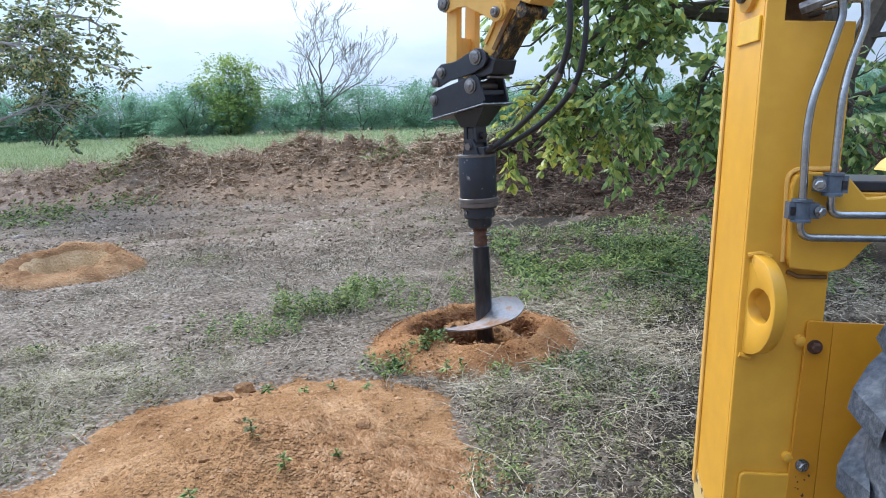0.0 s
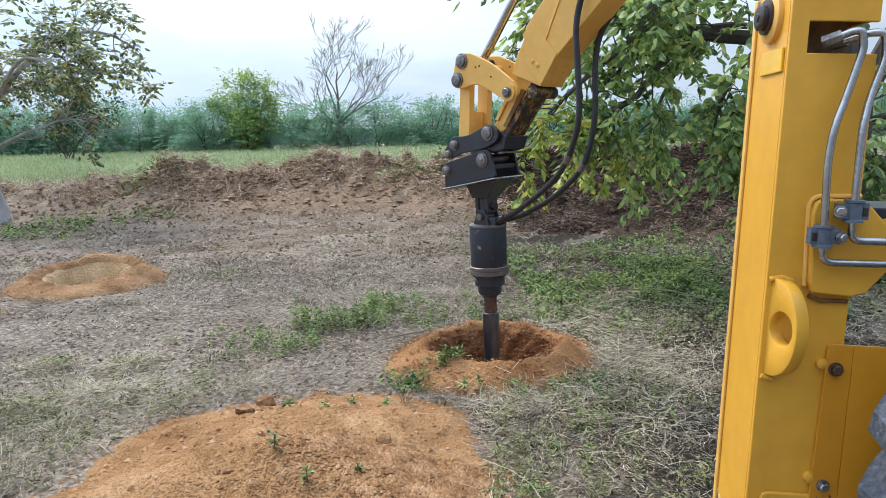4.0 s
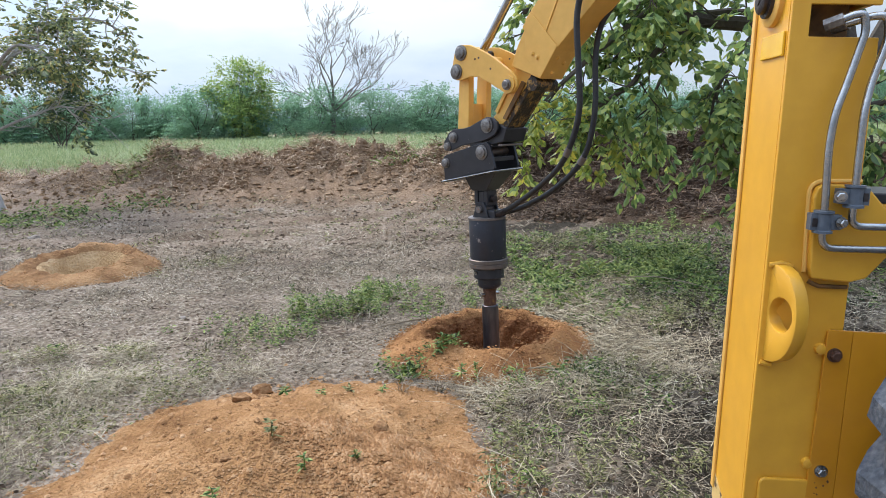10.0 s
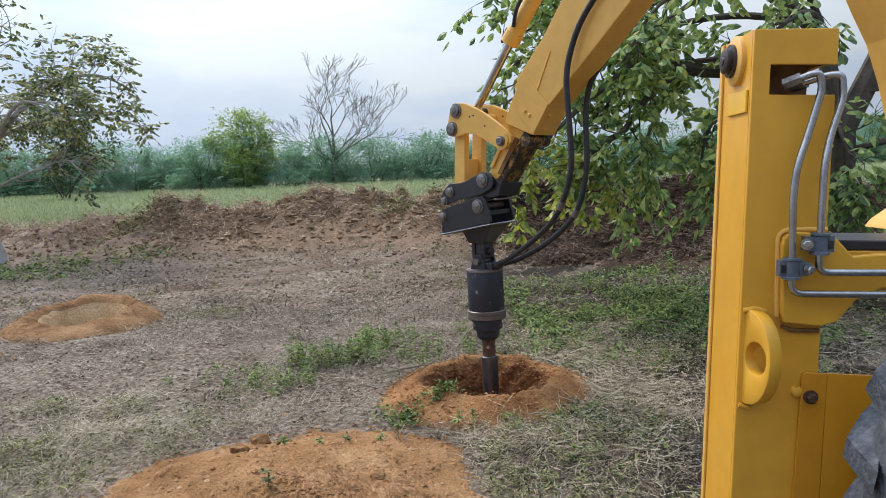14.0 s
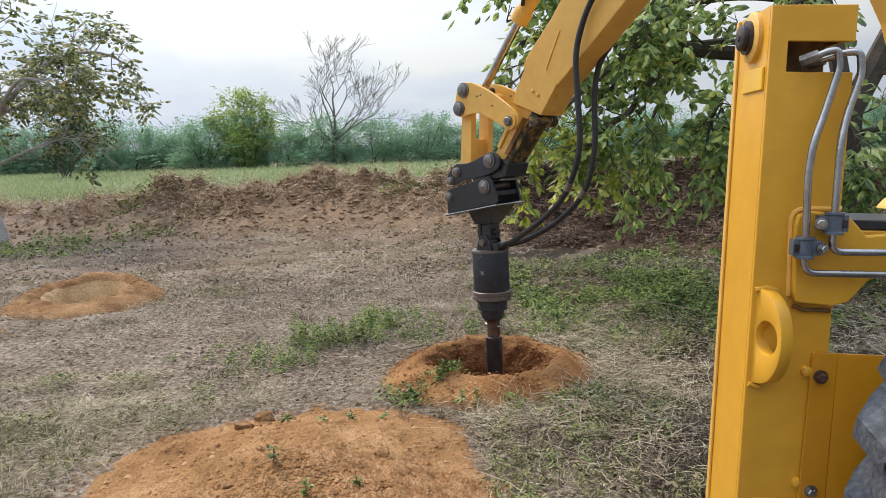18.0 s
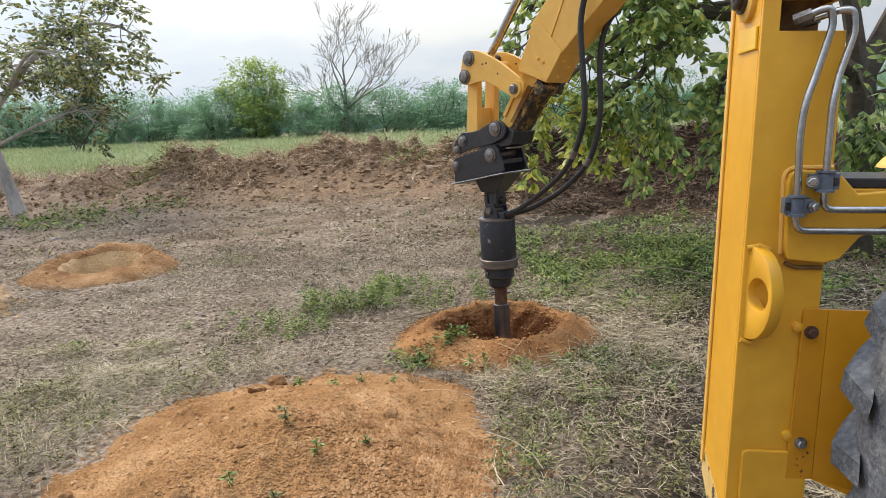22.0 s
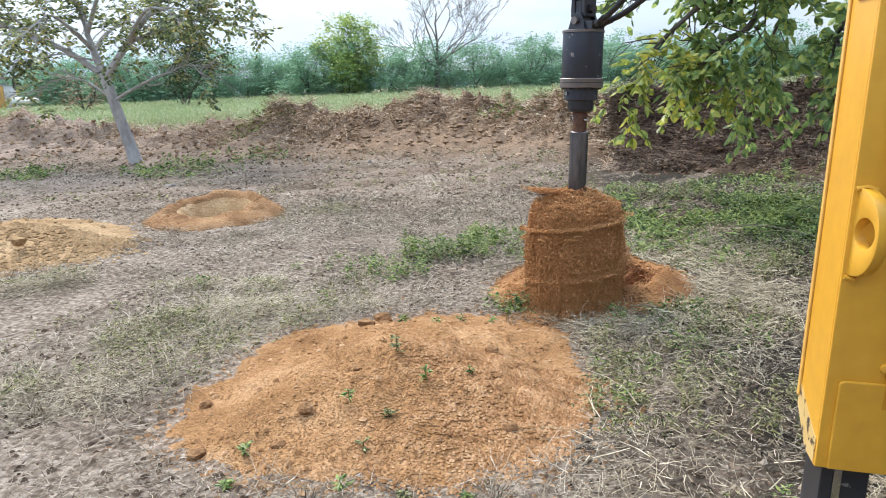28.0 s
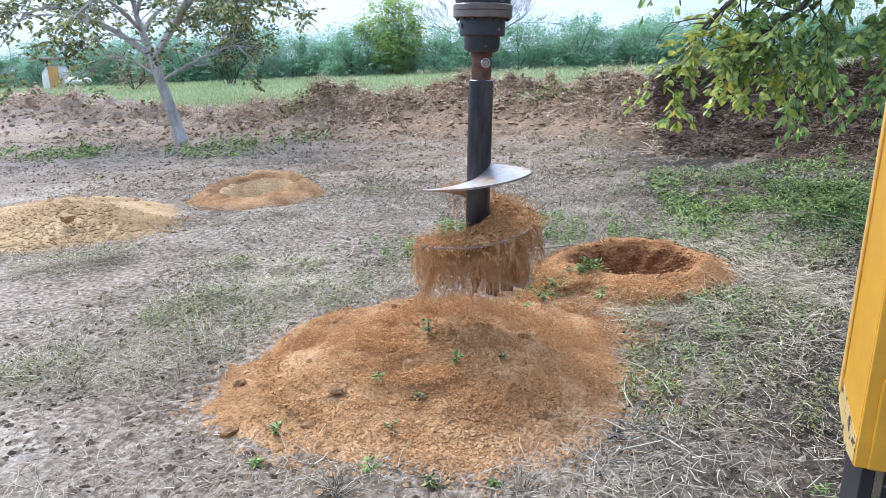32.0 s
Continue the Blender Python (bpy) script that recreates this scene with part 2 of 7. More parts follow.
M_BOARD = material("orange_weathered_board", [(0.35, (0.36, 0.19, 0.06)), (0.6, (0.56, 0.33, 0.12)), (0.8, (0.66, 0.44, 0.20))], 2.5, 20, 0.75, 0, 0.2, 30, stretch=(6, 6, 1), spec=0.2)
M_MOIST = material("moist_brown_soil", [(0.30, (0.095, 0.036, 0.015)), (0.46, (0.230, 0.098, 0.040)), (0.62, (0.34, 0.160, 0.070)), (0.78, (0.43, 0.225, 0.105))], 7, 45, 0.9, 0, 1.0, 42, vary=0.16, island=True, spec=0.15, depth=0.04)
M_FRESH = material("crumbling_fresh_soil", [(0.30, (0.37, 0.170, 0.066)), (0.47, (0.50, 0.250, 0.102)), (0.70, (0.62, 0.355, 0.162))], 5, 60, 0.95, 0, 0.9, 55, vary=0.22, island=True, spec=0.1, depth=0.03)
M_SAND = material("dry_sandy_soil", [(0.32, (0.220, 0.130, 0.060)), (0.5, (0.350, 0.225, 0.114)), (0.68, (0.52, 0.362, 0.200))], 1.6, 45, 0.95, 0, 0.9, 45, spec=0.1, depth=0.03)
M_OLDSOIL = material("weathered_orange_soil", [(0.32, (0.135, 0.068, 0.032)), (0.5, (0.265, 0.142, 0.066)), (0.7, (0.42, 0.262, 0.135))], 4, 50, 0.95, 0, 0.9, 45, spec=0.1, depth=0.03)
M_PALESOIL = material("bleached_sandy_soil", [(0.32, (0.24, 0.140, 0.066)), (0.5, (0.44, 0.290, 0.150)), (0.68, (0.60, 0.430, 0.250))], 3, 45, 0.95, 0, 0.9, 45, spec=0.1, depth=0.03)
M_EARTH = material("brown_root_mound", [(0.28, (0.100, 0.062, 0.037)), (0.48, (0.260, 0.166, 0.098)), (0.70, (0.41, 0.285, 0.180))], 1.6, 22, 0.95, 0, 1.0, 16, vary=0.3, island=True, spec=0.1, depth=0.08)
# moist mound earth, with the walnut's shade put into the colour
M_SHADEDEARTH = material("shaded_dark_mound", [(0.28, (0.028, 0.017, 0.011)), (0.48, (0.095, 0.058, 0.036)), (0.70, (0.22, 0.145, 0.092))], 1.6, 22, 0.95, 0, 1.0, 16, vary=0.4, island=True, spec=0.1, depth=0.08)
M_STRAW = material("dry_grass_straw", [(0.12, (0.060, 0.046, 0.034)), (0.45, (0.222, 0.175, 0.119)), (0.72, (0.380, 0.313, 0.226)), (0.95, (0.575, 0.490, 0.372))], 0.55, 3, 0.8, 0, 0, 20, vary=0.85, island=True, spec=0.2)
M_LITTER = material("withered_leaf_litter", [(0.1, (0.040, 0.029, 0.020)), (0.45, (0.135, 0.104, 0.072)), (0.75, (0.26, 0.210, 0.150)), (0.95, (0.44, 0.38, 0.29))], 2.0, 14, 0.8, 0, 0, 20, vary=0.85, island=True, spec=0.2)
M_BLEACHED = material("bleached_dry_stalks", [(0.12, (0.12, 0.095, 0.065)), (0.45, (0.31, 0.252, 0.160)), (0.72, (0.48, 0.402, 0.270)), (0.95, (0.64, 0.555, 0.405))], 0.55, 3, 0.8, 0, 0, 20, vary=0.85, island=True, spec=0.2)
M_ROOTS = material("dry_brown_roots", [(0.08, (0.115, 0.075, 0.048)), (0.45, (0.345, 0.238, 0.150)), (0.75, (0.52, 0.385, 0.260)), (0.97, (0.70, 0.57, 0.42))], 2.0, 20, 0.85, 0, 0, 20, vary=0.85, island=True, spec=0.2)
# mound roots, darkened to carry the shade under the walnut
M_SHADEDROOTS = material("shaded_dark_roots", [(0.08, (0.024, 0.015, 0.010)), (0.5, (0.092, 0.060, 0.040)), (0.95, (0.27, 0.195, 0.135))], 2.0, 20, 0.85, 0, 0, 20, vary=0.8, island=True, spec=0.2)
M_WEED = material("green_weed_leaves", [(0.1, (0.022, 0.050, 0.014)), (0.5, (0.148, 0.218, 0.056)), (0.95, (0.38, 0.43, 0.13))], 2.0, 14, 0.6, 0, 0, 20, vary=0.85, island=True, spec=0.3, translucent=0.25)
M_DULLWEED = material("dusty_grey_green_weeds", [(0.1, (0.026, 0.032, 0.014)), (0.5, (0.160, 0.160, 0.060)), (0.95, (0.45, 0.42, 0.20))], 2.0, 14, 0.7, 0, 0, 20, vary=0.85, island=True, spec=0.2, translucent=0.2)
M_GRASS = material("tall_meadow_grass", [(0.1, (0.19, 0.260, 0.115)), (0.5, (0.36, 0.42, 0.21)), (0.95, (0.57, 0.56, 0.36))], 0.6, 9, 0.7, 0, 0, 20, vary=0.6, island=True, spec=0.2, translucent=0.2)
M_LEAF = material("walnut_leaves", [(0.05, (0.060, 0.115, 0.042)), (0.45, (0.200, 0.305, 0.092)), (0.80, (0.43, 0.53, 0.17)), (0.985, (0.56, 0.53, 0.11))], 1.1, 9, 0.40, 0, 0, 20, vary=0.85, island=True, spec=0.5, translucent=0.5)
M_LEAFYELLOW = material("yellowing_walnut_leaves", [(0.05, (0.13, 0.19, 0.045)), (0.45, (0.33, 0.40, 0.085)), (0.80, (0.52, 0.52, 0.11)), (0.985, (0.66, 0.52, 0.08))], 1.1, 9, 0.40, 0, 0, 20, vary=0.85, island=True, spec=0.5, translucent=0.5)
M_LEAFPALE = material("tired_walnut_leaves", [(0.05, (0.050, 0.070, 0.034)), (0.40, (0.125, 0.165, 0.070)), (0.70, (0.27, 0.31, 0.120)), (0.90, (0.45, 0.43, 0.14)), (0.99, (0.42, 0.27, 0.09))], 0.7, 9, 0.45, 0, 0, 20, vary=0.9, island=True, spec=0.45, translucent=0.42)
# hedge green is lightened, with some distance haze in the colour
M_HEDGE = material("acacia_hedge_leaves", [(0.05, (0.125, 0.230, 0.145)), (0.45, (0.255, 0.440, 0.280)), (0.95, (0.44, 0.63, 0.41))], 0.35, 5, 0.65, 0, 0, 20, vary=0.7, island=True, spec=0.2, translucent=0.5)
M_TREE = material("round_tree_leaves", [(0.05, (0.13, 0.230, 0.065)), (0.40, (0.31, 0.450, 0.135)), (0.80, (0.55, 0.62, 0.24)), (0.97, (0.70, 0.70, 0.34))], 0.5, 6, 0.6, 0, 0, 20, vary=0.7, island=True, spec=0.2, translucent=0.42)
M_BARK = material("grey_walnut_bark", [(0.25, (0.19, 0.175, 0.165)), (0.55, (0.45, 0.43, 0.41)), (0.8, (0.64, 0.62, 0.60))], 5, 30, 0.9, 0, 0.9, 26, stretch=(1, 1, 0.3), spec=0.15)
M_TWIG = material("dark_twig_bark", [(0.25, (0.045, 0.036, 0.030)), (0.7, (0.14, 0.12, 0.10))], 6, 30, 0.9, 0, 0.4, 30, spec=0.15)
M_BARE = material("bare_grey_branches", [(0.25, (0.125, 0.112, 0.108)), (0.7, (0.27, 0.25, 0.24))], 6, 30, 0.9, 0, 0.2, 30, spec=0.15)
M_CRUMB = material("grey_brown_crumbs", [(0.2, (0.055, 0.037, 0.025)), (0.5, (0.185, 0.132, 0.090)), (0.85, (0.38, 0.295, 0.215))], 3, 30, 0.95, 0, 0.4, 60, vary=0.65, island=True, spec=0.1)
M_STONE = material("pale_field_stones", [(0.3, (0.19, 0.15, 0.12)), (0.7, (0.36, 0.31, 0.26))], 12, 60, 0.9, 0, 0.5, 60, vary=0.2)
# haze over the far wood is put into its blue-grey colour
M_FARHILL = material("haze_tinted_far_wood", [(0.3, (0.11, 0.15, 0.19)), (0.7, (0.15, 0.19, 0.23))], 0.05, 0.6, 1.0, 0, 0, 1, spec=0.0)


# ---------------------------------------------------------------- mesh helpers
def mesh_ob(name, verts, faces, mat, parent=None, smooth=False, label="", kind=""):
    me = bpy.data.meshes.new(name)
    me.from_pydata([tuple(v) for v in verts], [], [tuple(f) for f in faces])
    me.materials.append(mat)
    if smooth:
        me.shade_smooth()
    ob = new(name, me)
    ob.parent = parent
    if label or kind:
        tagged(ob, label, kind=kind)
    return ob


def quads_ob(name, corners, mat, parent=None, label="", kind=""):
    """corners: (n, 4, 3) array of separate quads, made fast."""
    n = len(corners)
    me = bpy.data.meshes.new(name)
    me.vertices.add(n * 4)
    me.vertices.foreach_set("co", np.asarray(corners, np.float32).ravel())
    me.loops.add(n * 4)
    me.loops.foreach_set("vertex_index", np.arange(n * 4, dtype=np.int32))
    me.polygons.add(n)
    me.polygons.foreach_set("loop_start", np.arange(0, n * 4, 4, dtype=np.int32))
    me.polygons.foreach_set("loop_total", np.full(n, 4, np.int32))
    me.update(calc_edges=True)
    me.validate()
    me.materials.append(mat)
    ob = new(name, me)
    ob.parent = parent
    if label or kind:
        tagged(ob, label, kind=kind)
    return ob


def grid_faces(nx, ny):
    i, j = np.meshgrid(np.arange(nx - 1), np.arange(ny - 1), indexing="ij")
    a = (i * ny + j).ravel()
    return np.stack([a, a + ny, a + ny + 1, a + 1], 1)


def part(name, bm, mat, parent=None, label="", smooth=False, bevel=0.0):
    """One bmesh becomes one mesh object under a thing or a part."""
    if bevel:
        sharp = [e for e in bm.edges if len(e.link_faces) == 2 and e.calc_face_angle(0) > 0.6]
        bmesh.ops.bevel(bm, geom=sharp, offset=bevel, segments=2, affect="EDGES", profile=0.5)
    bmesh.ops.recalc_face_normals(bm, faces=bm.faces)
    me = bpy.data.meshes.new(name)
    bm.to_mesh(me)
    bm.free()
    me.materials.append(mat)
    if smooth:
        me.shade_smooth()
        me.set_sharp_from_angle(angle=radians(35))
    ob = new(name, me)
    ob.parent = parent
    if label:
        ob["label"] = label
    return ob


def box(x0, x1, y0, y1, z0, z1, bm=None, m=None):
    bm = bm or bmesh.new()
    r = bmesh.ops.create_cube(bm, size=1.0, matrix=Matrix.LocRotScale(((x0 + x1) / 2, (y0 + y1) / 2, (z0 + z1) / 2), None, (x1 - x0, y1 - y0, z1 - z0)))
    if m:
        bmesh.ops.transform(bm, matrix=m, verts=r["verts"])
    return bm


def lathe(profile, n=32, bm=None, m=None):
    """A turned body about z from (radius, z) rows."""
    bm = bm or bmesh.new()
    rings = []
    for r, z in profile:
        rings.append([bm.verts.new((r * math.cos(2 * math.pi * k / n), r * math.sin(2 * math.pi * k / n), z)) for k in range(n)])
    for a, b in zip(rings, rings[1:]):
        for k in range(n):
            bm.faces.new((a[k], a[(k + 1) % n], b[(k + 1) % n], b[k]))
    bm.faces.new(rings[0][::-1])
    bm.faces.new(rings[-1])
    if m:
        bmesh.ops.transform(bm, matrix=m, verts=[v for ring in rings for v in ring])
    return bm


def along(a, b):
    """The pose whose z runs from a to b."""
    a, b = Vector(a), Vector(b)
    return Matrix.Translation(a) @ (b - a).to_track_quat("Z", "Y").to_matrix().to_4x4()


def rod(a, b, r, n=16, bm=None, r2=None):
    length = (Vector(b) - Vector(a)).length
    return lathe([(r, 0), (r if r2 is None else r2, length)], n, bm, along(a, b))


def pipe(points, r, n=10, bm=None, radii=None):
    """A round tube along points."""
    bm = bm or bmesh.new()
    pts = [Vector(p) for p in points]
    rings, side = [], None
    for k, p in enumerate(pts):
        d = (pts[min(k + 1, len(pts) - 1)] - pts[max(k - 1, 0)]).normalized()
        if side is None:
            side = d.orthogonal().normalized()
        side = (side - d * side.dot(d)).normalized()
        up = d.cross(side)
        rr = radii[k] if radii else r
        rings.append([bm.verts.new(p + rr * (math.cos(2 * math.pi * q / n) * side + math.sin(2 * math.pi * q / n) * up)) for q in range(n)])
    for a, b in zip(rings, rings[1:]):
        for q in range(n):
            bm.faces.new((a[q], a[(q + 1) % n], b[(q + 1) % n], b[q]))
    bm.faces.new(rings[0][::-1])
    bm.faces.new(rings[-1])
    return bm


def rounded(points, radius, steps=6):
    """The polyline with its corners rounded."""
    pts, out = [Vector(p) for p in points], []
    out.append(pts[0])
    for a, b, c in zip(pts, pts[1:], pts[2:]):
        r = min(radius, (a - b).length * 0.45, (c - b).length * 0.45)
        s, e = b + (a - b).normalized() * r, b + (c - b).normalized() * r
        for k in range(steps + 1):
            t = k / steps
            out.append((1 - t) ** 2 * s + 2 * t * (1 - t) * b + t * t * e)
    out.append(pts[-1])
    return out


def plate(outline, thick, bm=None, m=None, holes=()):
    """A flat plate from an outline in x, z, with its thickness along y from 0."""
    bm = bm or bmesh.new()
    lo = [bm.verts.new((x, 0, z)) for x, z in outline]
    hi = [bm.verts.new((x, thick, z)) for x, z in outline]
    n = len(lo)
    for k in range(n):
        bm.faces.new((lo[k], lo[(k + 1) % n], hi[(k + 1) % n], hi[k]))
    bm.faces.new(lo[::-1])
    bm.faces.new(hi)
    if m:
        bmesh.ops.transform(bm, matrix=m, verts=lo + hi)
    return bm


def bolt(name, place, axis, r, h, parent, mat=None, label=""):
    """A hexagon head with a washer and a domed end, facing along axis."""
    p, a = Vector(place), Vector(axis).normalized()
    bm = lathe([(r * 1.35, 0), (r * 1.35, h * 0.25)], 20, None, along(p, p + a))
    lathe([(r, h * 0.25), (r, h * 0.85), (r * 0.75, h)], 6, bm, along(p, p + a))
    return part(name, bm, mat or M_PIN, parent, label)


def pin(name, place, axis, r, h, parent, mat=None, label=""):
    """A turned pin end: collar, head and a small centre."""
    p, a = Vector(place), Vector(axis).normalized()
    bm = lathe([(r * 1.3, -0.004), (r * 1.3, h * 0.35), (r, h * 0.40), (r, h * 0.85), (r * 0.82, h), (r * 0.35, h), (r * 0.30, h * 1.12)], 24, None, along(p, p + a))
    return part(name, bm, mat or M_PIN, parent, label, smooth=True)


def thing(name, m, label, category, group="", kind=""):
    ob = new(name)
    ob.matrix_basis = m
    return tagged(ob, label, category, group, kind)


def fbm(x, y, scale, octaves=4, seed=0.0):
    """Value noise over arrays."""
    total, amp, norm = np.zeros_like(x, dtype=float), 1.0, 0.0
    for o in range(octaves):
        u, v = x * scale + seed * 17.3 + o * 5.1, y * scale + seed * 9.7 + o * 3.7
        iu, iv = np.floor(u), np.floor(v)
        fu, fv = u - iu, v - iv
        fu, fv = fu * fu * (3 - 2 * fu), fv * fv * (3 - 2 * fv)

        def h(a, b):
            s = np.sin(a * 127.1 + b * 311.7 + seed * 74.7) * 43758.5453
            return s - np.floor(s)

        total += amp * ((h(iu, iv) * (1 - fu) + h(iu + 1, iv) * fu) * (1 - fv) + (h(iu, iv + 1) * (1 - fu) + h(iu + 1, iv + 1) * fu) * fv - 0.5)
        norm += amp
        amp, scale = amp * 0.5, scale * 2.03
    return total / norm


# ---------------------------------------------------------------- ground
HOLE = (0.24, 4.66)      # centre of the drilled hole
PIT = (-4.04, 7.65)      # centre of the older hole
RIDGE = [(-60, 26.0, 0.95), (-22, 22.0, 0.95), (-16.9, 17.6, 0.95), (-15.6, 17.4, 1.15), (-13.9, 17.3, 0.95), (-12.6, 17.2, 0.60), (-11.4, 17.2, 0.48), (-10.4, 17.2, 0.45), (-9.5, 17.0, 0.46), (-8.5, 16.8, 0.62), (-7.3, 16.4, 0.72), (-6.4, 16.2, 1.0), (-5.5, 15.9, 0.84), (-4.4, 15.8, 0.86), (-3.6, 15.8, 1.02), (-2.8, 15.8, 1.08), (-1.8, 15.8, 1.08), (-0.8, 15.5, 0.98), (0.2, 15.0, 1.06), (2.6, 13.6, 1.04), (3.6, 12.9, 1.16), (5.0, 12.1, 1.02), (7.0, 11.0, 0.95), (12, 9.5, 0.8), (60, 4.0, 0.6)]


def ridge_at(x):
    xs, ys, zs = (np.array([r[k] for r in RIDGE]) for k in range(3))
    return np.interp(x, xs, ys), np.interp(x, xs, zs)


def ground_z(x, y):
    """The height of the field: low swells, ruts, and the bulldozed ridge of roots."""
    x, y = np.asarray(x, float), np.asarray(y, float)
    z = 0.035 * fbm(x, y, 0.9, 4, 1) + 0.022 * fbm(x, y, 6.0, 3, 2)
    z = z + (0.075 * fbm(x, y, 3.2, 3, 21) + 0.045 * fbm(x, y, 9.0, 2, 22)) * np.clip((x - 0.1) / 0.5, 0, 1) * np.clip((9.5 - y) / 2, 0, 1)
    near = np.exp(-(((x - HOLE[0]) ** 2 + (y - HOLE[1]) ** 2) / 3.0))
    z = z * (1 - 0.5 * near)
    yc, zc = ridge_at(x)
    d = y - yc
    front = np.where(d < 0, np.exp(-((np.abs(d) / (1.75 + 0.45 * fbm(x, x * 0, 0.7, 2, 7) + 0.55 * np.clip((x - 0.8) / 1.5, 0, 1))) ** 1.7)), np.exp(-((d / 1.6) ** 2)))
    lump = 1 + 0.16 * fbm(x, y, 0.8, 3, 3)
    rough = (front + 0.25 * (front > 0.08) * (x > 0.8)) * (0.42 * fbm(x, y, 1.6, 4, 4) + 0.56 * fbm(x, y, 3.6, 3, 5) + 0.30 * fbm(x, y, 8.0, 2, 6) - 0.55 * np.abs(fbm(x, y, 1.9, 3, 14)) + 0.07)
    back = np.clip((d - 0.2) / 1.8, 0, 1)
    terrace = back * back * (3 - 2 * back) * np.minimum(0.60 + 0.017 * np.maximum(y - 17, 0), 1.1)
    z = z + np.maximum(front * zc * lump, terrace) + rough + 0.030 * fbm(x, y, 7.0, 3, 9) * (np.abs(x) < 14)
    z = z + 0.05 * fbm(x, y, 2.2, 4, 12) * np.clip((y - 6.5) / 3, 0, 1) * np.clip((17 - y) / 2, 0, 1)
    # wheel ruts across the bare stretch
    for a, b in ((-4.5, 11.0), (-6.2, 9.6)):
        line = b + 0.22 * (x - a)
        z = z - 0.06 * np.exp(-(((y - line) / 0.22) ** 2)) * (np.abs(x - a) < 4.0)
    return z


def axis_points(segments):
    out = [segments[0][0]]
    for a, b, s in segments:
        n = max(1, int(round((b - a) / s)))
        out += list(a + (b - a) * (np.arange(n) + 1) / n)
    return np.array(out)


gx = axis_points([(-2200, -400, 300), (-400, -100, 50), (-100, -30, 5), (-30, -24, 0.8), (-24, -17, 0.22), (-17, -14, 0.16), (-14, -3, 0.085), (-3, 2.2, 0.04), (2.2, 6, 0.07), (6, 8, 0.12), (8, 30, 0.8), (30, 100, 5), (100, 400, 50), (400, 2200, 300)])
gy = axis_points([(-300, -40, 40), (-40, -4, 4), (-4, 1, 0.25), (1, 6.2, 0.04), (6.2, 9, 0.07), (9, 17, 0.075), (17, 18, 0.1), (18, 24, 0.2), (24, 40, 0.6), (40, 120, 6), (120, 500, 50), (500, 3800, 300)])
GX, GY = np.meshgrid(gx, gy, indexing="ij")
GZ = ground_z(GX, GY)
gf = grid_faces(len(gx), len(gy))
cx, cy = GX.ravel()[gf].mean(1), GY.ravel()[gf].mean(1)
gf = gf[(np.hypot(cx - HOLE[0], cy - HOLE[1]) > 0.44) & (np.hypot(cx - PIT[0], cy - PIT[1]) > 0.50)]


